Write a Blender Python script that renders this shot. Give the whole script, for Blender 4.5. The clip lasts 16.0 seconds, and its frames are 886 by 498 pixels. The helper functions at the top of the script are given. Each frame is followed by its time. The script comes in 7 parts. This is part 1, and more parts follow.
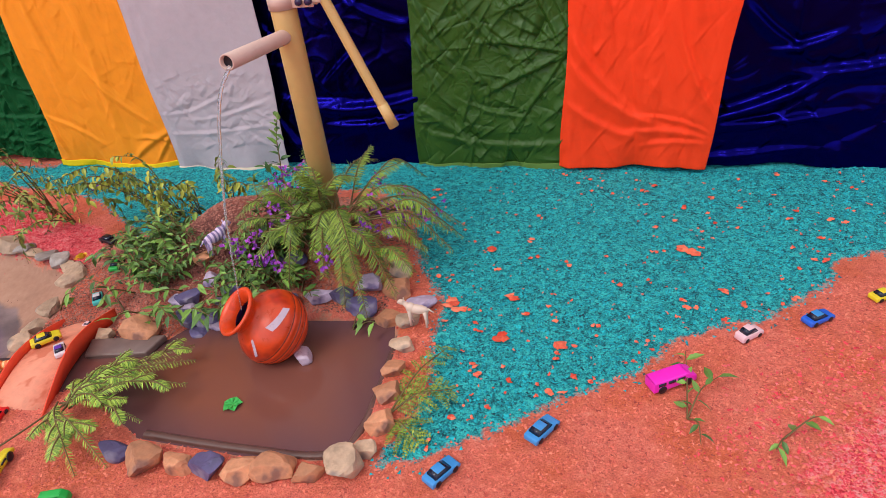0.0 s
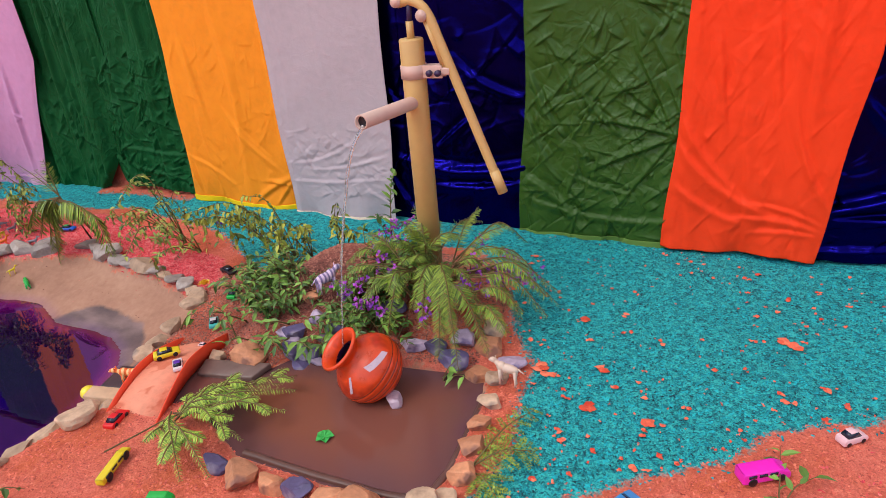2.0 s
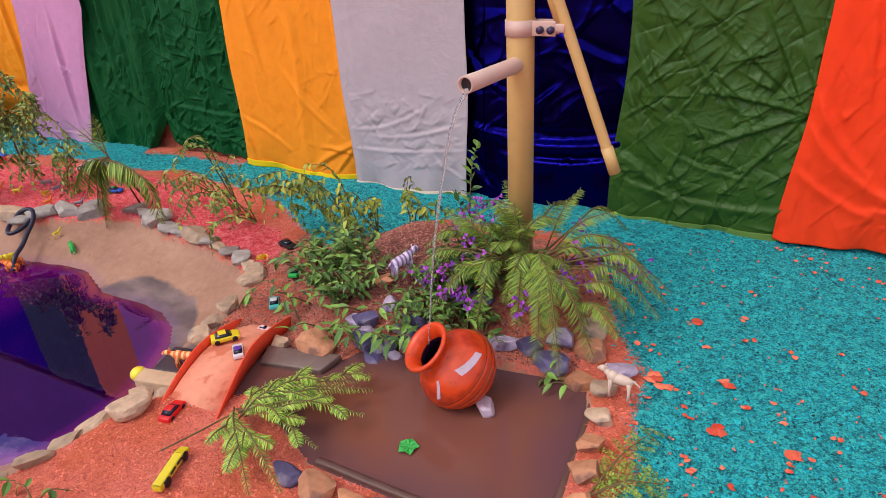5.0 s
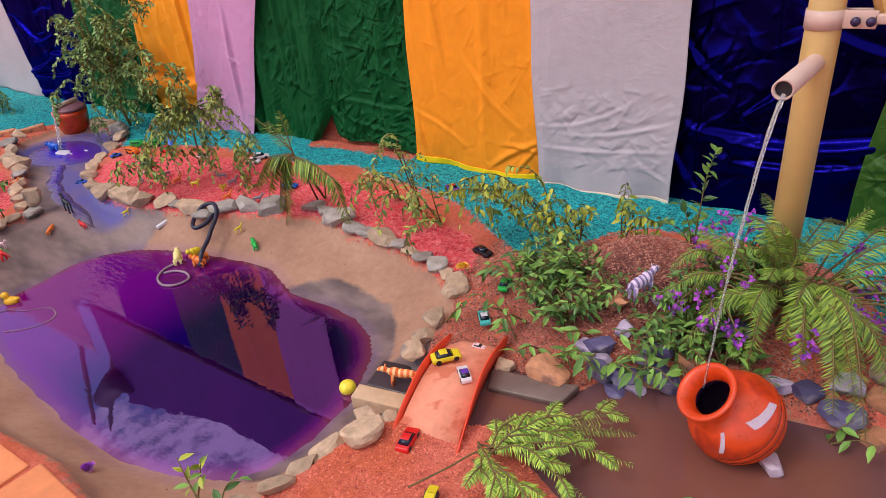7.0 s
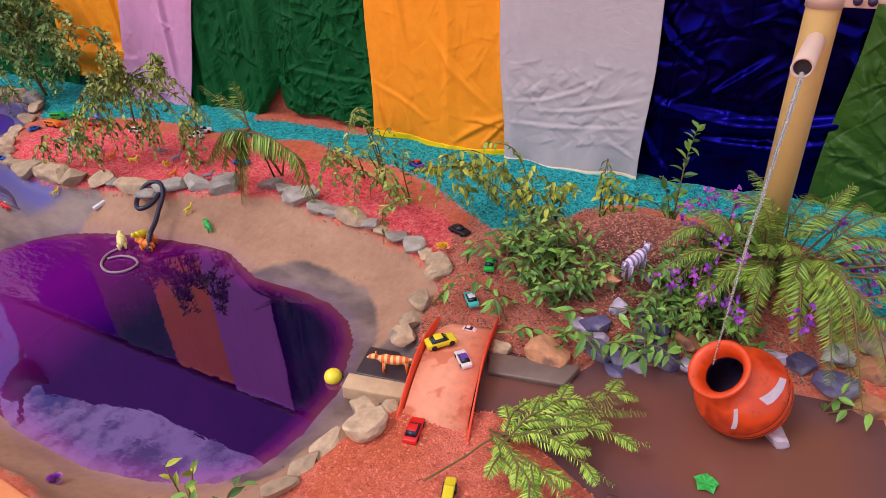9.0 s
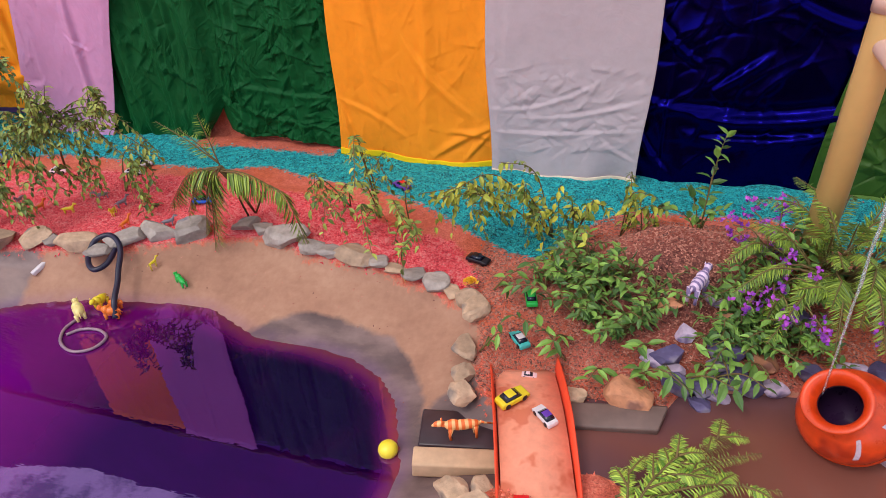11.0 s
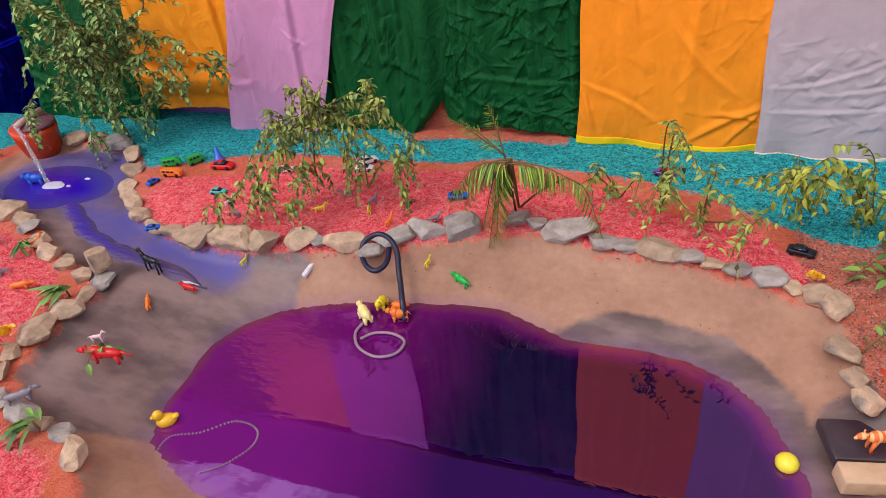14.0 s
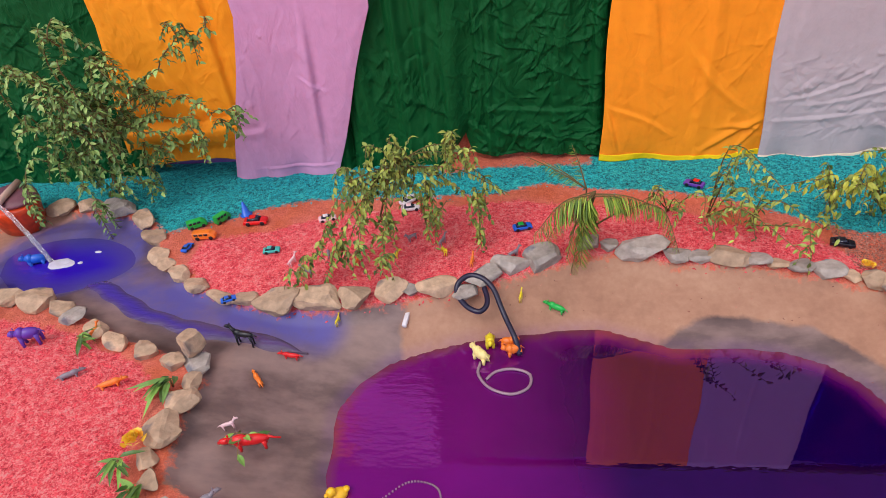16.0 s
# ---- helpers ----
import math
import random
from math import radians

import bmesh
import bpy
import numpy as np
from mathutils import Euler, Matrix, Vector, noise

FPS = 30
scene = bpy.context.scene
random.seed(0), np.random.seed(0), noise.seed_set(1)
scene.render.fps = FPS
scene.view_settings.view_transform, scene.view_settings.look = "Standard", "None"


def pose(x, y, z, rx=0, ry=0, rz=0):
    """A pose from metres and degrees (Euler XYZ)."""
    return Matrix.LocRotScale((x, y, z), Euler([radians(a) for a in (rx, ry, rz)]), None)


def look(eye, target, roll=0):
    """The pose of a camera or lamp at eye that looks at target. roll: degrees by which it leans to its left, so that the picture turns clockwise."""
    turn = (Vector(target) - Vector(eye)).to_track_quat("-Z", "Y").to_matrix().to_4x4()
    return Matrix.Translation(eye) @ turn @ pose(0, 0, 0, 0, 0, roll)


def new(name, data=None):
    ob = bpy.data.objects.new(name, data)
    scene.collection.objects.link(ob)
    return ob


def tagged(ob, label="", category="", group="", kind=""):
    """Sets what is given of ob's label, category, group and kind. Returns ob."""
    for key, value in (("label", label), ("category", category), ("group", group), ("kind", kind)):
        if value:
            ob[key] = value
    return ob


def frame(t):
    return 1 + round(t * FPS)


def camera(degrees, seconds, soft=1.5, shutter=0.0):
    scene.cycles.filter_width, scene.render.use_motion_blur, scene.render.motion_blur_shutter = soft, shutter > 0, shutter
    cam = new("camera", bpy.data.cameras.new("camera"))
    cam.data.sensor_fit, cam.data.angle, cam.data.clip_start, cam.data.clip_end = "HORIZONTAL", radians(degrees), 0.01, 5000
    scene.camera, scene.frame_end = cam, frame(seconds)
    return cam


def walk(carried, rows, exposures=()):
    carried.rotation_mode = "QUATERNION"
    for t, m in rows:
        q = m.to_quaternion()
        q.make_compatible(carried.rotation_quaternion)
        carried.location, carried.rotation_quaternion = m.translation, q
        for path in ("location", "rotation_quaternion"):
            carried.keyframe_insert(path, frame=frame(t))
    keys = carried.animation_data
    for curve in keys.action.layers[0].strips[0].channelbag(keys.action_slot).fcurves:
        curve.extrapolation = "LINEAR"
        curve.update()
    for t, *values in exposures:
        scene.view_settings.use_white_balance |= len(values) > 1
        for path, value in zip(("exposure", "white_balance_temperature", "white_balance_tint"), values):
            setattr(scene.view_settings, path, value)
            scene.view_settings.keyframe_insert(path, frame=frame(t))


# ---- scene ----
cam = camera(68.8, 16.0, 0.8)
PATH = [
    (0, (-0.026, 0.059, 0.844), (-0.538, 1.676, -0.216), -7.3),
    (0.5, (-0.029, 0.025, 0.855), (-0.575, 1.649, -0.178), -5.8),
    (1, (-0.03, 0.009, 0.864), (-0.655, 1.662, -0.074), -5.1),
    (1.5, (-0.032, -0.001, 0.87), (-0.751, 1.634, -0.031), -5.4),
    (2, (-0.033, -0.004, 0.871), (-0.811, 1.623, 0.005), -4.9),
    (2.5, (-0.06, 0.051, 0.849), (-0.851, 1.703, 0.046), -4.9),
    (3, (-0.223, 0.294, 0.729), (-0.983, 1.965, -0.064), -3.8),
    (3.2, (-0.261, 0.351, 0.702), (-0.999, 2.026, -0.103), -3.42),
    (5.3, (-0.239, 0.085, 0.836), (-1.139, 1.593, -0.121), -3.42),
    (5.5, (-0.277, 0.085, 0.837), (-1.225, 1.561, -0.123), -2.97),
    (6, (-0.41, 0.051, 0.837), (-1.336, 1.513, -0.164), -3.32),
    (6.5, (-0.498, 0.03, 0.844), (-1.486, 1.475, -0.123), -3.21),
    (7, (-0.578, 0.074, 0.842), (-1.64, 1.468, -0.121), -6.02),
    (7.5, (-0.644, 0.109, 0.83), (-1.695, 1.48, -0.177), -4.46),
    (8, (-0.682, 0.089, 0.838), (-1.731, 1.461, -0.17), -5.24),
    (8.5, (-0.702, 0.052, 0.842), (-1.681, 1.474, -0.168), -3.75),
    (8.7, (-0.709, 0.04, 0.839), (-1.625, 1.493, -0.187), -3.40),
    (10.8, (-1.042, 0.101, 0.876), (-1.601, 1.648, -0.261), -3.11),
    (11, (-1.07, 0.096, 0.885), (-1.601, 1.671, -0.226), -3.34),
    (11.5, (-1.109, 0.099, 0.871), (-1.791, 1.642, -0.204), -3.27),
    (12, (-1.159, 0.081, 0.864), (-1.808, 1.599, -0.263), -2.25),
    (12.5, (-1.222, 0.028, 0.88), (-1.888, 1.552, -0.231), -3.46),
    (13, (-1.378, 0.02, 0.861), (-2.203, 1.417, -0.309), -4.30),
    (13.5, (-1.519, 0.056, 0.882), (-2.322, 1.499, -0.246), -6.08),
    (14, (-1.668, -0.006, 0.885), (-2.323, 1.513, -0.24), -7.26),
    (14.5, (-1.824, -0.072, 0.936), (-2.434, 1.489, -0.156), -9.65),
    (15, (-1.963, -0.059, 0.95), (-2.425, 1.565, -0.123), -8.49),
    (15.5, (-2.076, -0.069, 1.009), (-2.504, 1.526, -0.12), -7.52),
    (16, (-2.193, -0.116, 1.083), (-2.462, 1.473, -0.101), -7.00),
]
walk(cam, [(t, look(eye, target, roll)) for t, eye, target, roll in PATH])

# ---- light ----
SUN_EL, SUN_ROT = radians(54), radians(214)
world = bpy.data.worlds.new("sky")
scene.world = world
world.use_nodes = True
wn = world.node_tree
sky = wn.nodes.new("ShaderNodeTexSky")
sky.sky_type = "NISHITA"
sky.sun_disc = False
sky.sun_elevation, sky.sun_rotation = SUN_EL, SUN_ROT
sky.air_density, sky.dust_density = 1.0, 3.0
wn.nodes["Background"].inputs[1].default_value = 0.15
# an added broken cloud deck over most of the sky, clear towards the horizon
# never in view itself; it gives the pool its pale mauve reflection
aim = wn.nodes.new("ShaderNodeTexCoord").outputs["Generated"]
tall = wn.nodes.new("ShaderNodeSeparateXYZ")
wn.links.new(aim, tall.inputs[0])
puff = wn.nodes.new("ShaderNodeTexNoise")
puff.inputs["Scale"].default_value, puff.inputs["Detail"].default_value, puff.inputs["Roughness"].default_value = 11.0, 10.0, 0.74
smear = wn.nodes.new("ShaderNodeMapping")
smear.inputs["Scale"].default_value = (1.0, 1.6, 4.5)
wn.links.new(aim, smear.inputs["Vector"])
wn.links.new(smear.outputs[0], puff.inputs["Vector"])
edge = wn.nodes.new("ShaderNodeMath")
edge.operation = "MULTIPLY_ADD"
edge.inputs[1].default_value = 0.22
wn.links.new(puff.outputs[0], edge.inputs[0])
wn.links.new(tall.outputs[2], edge.inputs[2])
cover = wn.nodes.new("ShaderNodeMapRange")
cover.interpolation_type = "SMOOTHSTEP"
for key, value in (("From Min", 0.66), ("From Max", 0.72)):
    cover.inputs[key].default_value = value
wn.links.new(edge.outputs[0], cover.inputs["Value"])
grey = wn.nodes.new("ShaderNodeValToRGB")
grey.color_ramp.elements[0].position, grey.color_ramp.elements[0].color = 0.43, (0.40, 0.40, 0.44, 1)
grey.color_ramp.elements[1].position, grey.color_ramp.elements[1].color = 0.54, (1.0, 0.96, 0.945, 1)
wn.links.new(puff.outputs[0], grey.inputs[0])
lit = wn.nodes.new("ShaderNodeVectorMath")
lit.operation = "SCALE"
lit.inputs["Scale"].default_value = 14.0
wn.links.new(grey.outputs[0], lit.inputs[0])
whole = wn.nodes.new("ShaderNodeMix")
whole.data_type = "RGBA"
wn.links.new(cover.outputs[0], whole.inputs[0])
clear = wn.nodes.new("ShaderNodeVectorMath")
clear.operation = "MULTIPLY"
clear.inputs[1].default_value = (2.0, 2.0, 2.05)
wn.links.new(sky.outputs[0], clear.inputs[0])
wn.links.new(clear.outputs[0], whole.inputs[6])
wn.links.new(lit.outputs[0], whole.inputs[7])
wn.links.new(whole.outputs[2], wn.nodes["Background"].inputs[0])
sun_data = bpy.data.lights.new("sun", "SUN")
sun_data.energy, sun_data.angle, sun_data.color = 1.8, radians(22), (1.0, 0.97, 0.94)
sun = new("sun", sun_data)
sun.matrix_world = look((math.sin(SUN_ROT) * math.cos(SUN_EL) * 9, math.cos(SUN_ROT) * math.cos(SUN_EL) * 9, math.sin(SUN_EL) * 9), (0, 0, 0))
scene.view_settings.exposure = -0.43

# ---- materials ----
def lin(r, g, b, k=1.0):
    """sRGB bytes to a linear base colour."""
    return tuple(min(0.92, k * ((v / 255 + 0.055) / 1.055) ** 2.4 if v > 10 else k * v / 3295) for v in (r, g, b)) + (1.0,)


class Nodes:
    """A short hand for building one node material."""

    def __init__(self, name):
        self.mat = bpy.data.materials.new(name)
        self.mat.use_nodes = True
        self.tree = self.mat.node_tree
        self.bsdf = self.tree.nodes["Principled BSDF"]
        self.where = self.tree.nodes.new("ShaderNodeTexCoord").outputs["Object"]

    def add(self, kind, **inputs):
        node = self.tree.nodes.new(kind)
        for key, value in inputs.items():
            self.put(node.inputs[key.replace("_", " ")], value)
        return node

    def put(self, socket, value):
        if isinstance(value, bpy.types.NodeSocket):
            self.tree.links.new(value, socket)
        else:
            socket.default_value = value

    def noise(self, scale, detail=4.0, rough=0.6, vector=None, stretch=None):
        vec = vector or self.where
        if stretch:
            m = self.add("ShaderNodeMapping", Vector=vec)
            m.inputs["Scale"].default_value = stretch
            vec = m.outputs[0]
        return self.add("ShaderNodeTexNoise", Vector=vec, Scale=scale, Detail=detail, Roughness=rough).outputs[0]

    def ramp(self, fac, stops):
        node = self.add("ShaderNodeValToRGB", Fac=fac)
        el = node.color_ramp.elements
        while len(el) < len(stops):
            el.new(0.5)
        for e, (pos, col) in zip(el, stops):
            e.position, e.color = pos, col if len(col) == 4 else (*col, 1)
        return node.outputs[0]

    def mix(self, fac, a, b, mode="MIX"):
        node = self.tree.nodes.new("ShaderNodeMix")
        node.data_type, node.blend_type = "RGBA", mode
        self.put(node.inputs[0], fac)
        self.put(node.inputs[6], a)
        self.put(node.inputs[7], b)
        return node.outputs[2]

    def math(self, op, a, b=0.0, clamp=False):
        node = self.tree.nodes.new("ShaderNodeMath")
        node.operation, node.use_clamp = op, clamp
        self.put(node.inputs[0], a)
        self.put(node.inputs[1], b)
        return node.outputs[0]

    def bump(self, height, strength=0.4, distance=0.01, after=None):
        node = self.add("ShaderNodeBump", Height=height, Strength=strength, Distance=distance)
        if after:
            self.put(node.inputs["Normal"], after)
        return node.outputs[0]

    def done(self, color=None, rough=None, normal=None, **more):
        if color is not None:
            self.put(self.bsdf.inputs["Base Color"], color)
        if rough is not None:
            self.put(self.bsdf.inputs["Roughness"], rough)
        if normal is not None:
            self.put(self.bsdf.inputs["Normal"], normal)
        for key, value in more.items():
            self.put(self.bsdf.inputs[key.replace("_", " ")], value)
        return self.mat


def shade(c, k):
    return tuple(min(0.95, v * k) for v in c[:3]) + (1.0,)


def surface(name, base, rough=0.6, grain=60.0, vary=0.25, bump=0.3, depth=0.004, spots=None, per_object=0.0, per_piece=0.0, **more):
    """Colour varied at two scales, grain in the relief and the gloss."""
    n = Nodes(name)
    big, fine = n.noise(grain / 9), n.noise(grain, 6.0)
    mixed = n.math("ADD", n.math("MULTIPLY", big, 0.55), n.math("MULTIPLY", fine, 0.45))
    col = n.ramp(mixed, [(0.3, shade(base, 1 - vary)), (0.5, base), (0.7, shade(base, 1 + vary))])
    if per_object:
        rnd = n.add("ShaderNodeObjectInfo").outputs["Random"]
        col = n.mix(1.0, col, n.ramp(rnd, [(0, (1 - per_object,) * 3), (1, (1 + per_object,) * 3)]), "MULTIPLY")
    if per_piece:
        rnd = n.add("ShaderNodeNewGeometry").outputs["Random Per Island"]
        col = n.mix(1.0, col, n.ramp(rnd, [(0, (1 - per_piece,) * 3), (1, (1 + per_piece,) * 3)]), "MULTIPLY")
    if spots:
        col = n.mix(n.ramp(n.noise(grain / 4, 3.0), [(0.56, (0, 0, 0)), (0.64, (1, 1, 1))]), col, spots)
    r = n.math("ADD", n.math("MULTIPLY", fine, 0.3), rough - 0.15, True)
    return n.done(col, r, n.bump(mixed, bump, depth), **more)


def cloth_material(name, base, rough=0.75, crumple=16.0, stretch=(1, 1, 0.7), strength=0.5, gloss=0.0, tint=(1, 1, 1, 1), metal=0.0):
    """Woven cloth, crumpled into small facets."""
    n = Nodes(name)
    big, mid = n.noise(5.0), n.noise(38.0, 6.0)
    col = n.ramp(n.math("ADD", n.math("MULTIPLY", big, 0.5), n.math("MULTIPLY", mid, 0.5)), [(0.30, shade(base, 0.90)), (0.5, base), (0.70, shade(base, 1.08))])
    warp = n.add("ShaderNodeTexNoise", Vector=n.where, Scale=7.0, Detail=3.0).outputs["Color"]
    moved = n.add("ShaderNodeVectorMath", )
    moved.operation = "MULTIPLY_ADD"
    n.put(moved.inputs[0], warp)
    moved.inputs[1].default_value = (0.16, 0.16, 0.16)
    n.put(moved.inputs[2], n.where)
    m = n.add("ShaderNodeMapping", Vector=moved.outputs[0])
    m.inputs["Scale"].default_value = stretch
    m.inputs["Rotation"].default_value = (0.0, 0.5, 0.0)
    one = n.add("ShaderNodeTexVoronoi", Vector=m.outputs[0], Scale=crumple).outputs["Distance"]
    two = n.add("ShaderNodeTexVoronoi", Vector=m.outputs[0], Scale=crumple * 2.7).outputs["Distance"]
    net = n.add("ShaderNodeTexVoronoi", Vector=m.outputs[0], Scale=crumple * 1.25)
    net.feature = "DISTANCE_TO_EDGE"
    ridge = n.ramp(net.outputs["Distance"], [(0.0, (1, 1, 1)), (0.09, (0, 0, 0))])
    net2 = n.add("ShaderNodeTexVoronoi", Vector=m.outputs[0], Scale=crumple * 2.9)
    net2.feature = "DISTANCE_TO_EDGE"
    ridge2 = n.ramp(net2.outputs["Distance"], [(0.0, (1, 1, 1)), (0.10, (0, 0, 0))])
    ridge = n.math("ADD", n.math("MULTIPLY", ridge, 0.09), n.math("MULTIPLY", ridge2, 0.025))
    patchy = n.ramp(n.noise(4.5, 3.0), [(0.40, (0.12, 0.12, 0.12)), (0.66, (1, 1, 1))])
    height = n.math("MULTIPLY", n.math("ADD", ridge, n.math("ADD", n.math("MULTIPLY", one, 0.5), n.math("MULTIPLY", two, 0.22))), patchy)
    crease = n.bump(height, strength, 0.9 / crumple)
    fine = n.bump(n.noise(900.0, 2.0), 0.2, 0.001, crease)
    return n.done(col, n.math("ADD", n.math("MULTIPLY", mid, 0.25), rough - 0.12, True), fine, Metallic=metal, Specular_IOR_Level=0.25 + gloss, Specular_Tint=tint)


CLOTH = {
    "navy": cloth_material("navy_satin", (0.0030, 0.0020, 0.085, 1), 0.19, 5.0, (0.6, 1, 1.6), 0.03, 0.25, (0.12, 0.08, 1.0, 1), 0.95),
    "green": cloth_material("bottle_green_cloth", lin(10, 78, 37), 0.58, 15.0, (1.8, 1, 0.6), 0.42, -0.13),
    "olive": cloth_material("olive_green_cloth", lin(52, 84, 26), 0.40, 16.0, (1, 1, 0.9), 0.28),
    "moss": cloth_material("moss_green_hem", lin(100, 130, 60), 0.75, 12.0, (1, 1, 1), 0.1),
    "yellow": cloth_material("golden_yellow_cloth", lin(250, 146, 28), 0.70, 9.0, (1.6, 1, 0.6), 0.10),
    "lemon": cloth_material("lemon_yellow_hem", lin(255, 202, 22), 0.75, 12.0, (1, 1, 1), 0.1),
    "orange": cloth_material("orange_cloth", lin(254, 152, 28), 0.75, 9.0, (1.5, 1, 0.6), 0.20),
    "white": cloth_material("greyish_white_cloth", lin(184, 169, 175), 0.70, 17.0, (0.8, 1, 1.2), 0.10),
    "cream": cloth_material("cream_selvedge", lin(236, 214, 190), 0.75, 17.0, (1, 1, 1), 0.1),
    "pink": cloth_material("mauve_pink_cloth", lin(200, 145, 185), 0.75, 12.0, (2.0, 1, 0.5), 0.14),
    "red": cloth_material("vermilion_cloth", lin(250, 62, 18), 0.66, 9.0, (1.4, 1, 0.7), 0.10),
}
M_STONE = surface("border_stone", lin(188, 156, 130), 0.8, 48, 0.45, 0.8, 0.010, spots=lin(140, 122, 112), per_object=0.22)
M_STONE_GREY = surface("grey_border_stone", lin(160, 147, 140), 0.8, 48, 0.45, 0.8, 0.010, spots=lin(118, 116, 126), per_object=0.2)
M_STONE_RED = surface("reddish_stone", lin(198, 134, 98), 0.75, 55, 0.4, 0.6, 0.006, spots=lin(140, 95, 80), per_object=0.2)
M_STONE_BLUE = surface("blue_grey_stone", lin(90, 80, 118), 0.6, 55, 0.4, 0.6, 0.006, spots=lin(130, 120, 140), per_object=0.25)
M_STONE_MAUVE = surface("pale_mauve_stone", lin(176, 156, 178), 0.65, 55, 0.4, 0.6, 0.006, spots=lin(120, 104, 140), per_object=0.25)
M_CLAY = surface("terracotta", lin(214, 66, 22), 0.32, 32, 0.34, 0.3, 0.003, spots=lin(168, 44, 16))
# dark violet stands in for shade and the water's reflection inside the pot
M_CLAY_IN = surface("shaded_wet_clay", lin(52, 26, 62), 0.3, 45, 0.3, 0.2, 0.003)
M_TAPE = surface("silver_tape", lin(190, 165, 180), 0.3, 90, 0.15, 0.2, 0.001)
M_PIPE = surface("cream_plastic_pipe", lin(205, 166, 104), 0.42, 22, 0.12, 0.08, 0.002)
M_PIPE_PALE = surface("pale_plastic_pipe", lin(208, 172, 158), 0.42, 22, 0.12, 0.08, 0.002)
M_HOLLOW_SHADE = surface("hollow_shade", lin(30, 20, 30), 0.6, 30, 0.2, 0.1)
M_ROD = surface("dark_steel_rod", lin(50, 30, 70), 0.4, 40, 0.2, 0.1)
M_CARD = surface("red_painted_card", lin(236, 72, 38), 0.6, 60, 0.16, 0.2, 0.002)
M_DECK = surface("dusty_orange_card", lin(230, 148, 120), 0.85, 60, 0.22, 0.3, 0.003, spots=lin(206, 112, 84))
M_WOOD = surface("pale_timber", lin(204, 166, 134), 0.7, 40, 0.25, 0.3, 0.003)
M_WETWOOD = surface("wet_dark_board", lin(62, 48, 55), 0.35, 40, 0.4, 0.3, 0.003)
M_SLAB = surface("wet_cement_slab", lin(112, 90, 84), 0.4, 40, 0.3, 0.3, 0.004)
M_HOSE = surface("black_rubber_hose", lin(28, 22, 50), 0.35, 60, 0.2, 0.1, 0.001)
M_RING = surface("pale_plastic_tube", lin(150, 120, 135), 0.4, 60, 0.15, 0.1, 0.001)
M_WALL = surface("backing_wall", lin(112, 76, 142), 0.9, 6, 0.3, 0.2, 0.01)
M_BAMBOO = surface("bamboo_pole", lin(90, 60, 50), 0.6, 20, 0.3, 0.2)


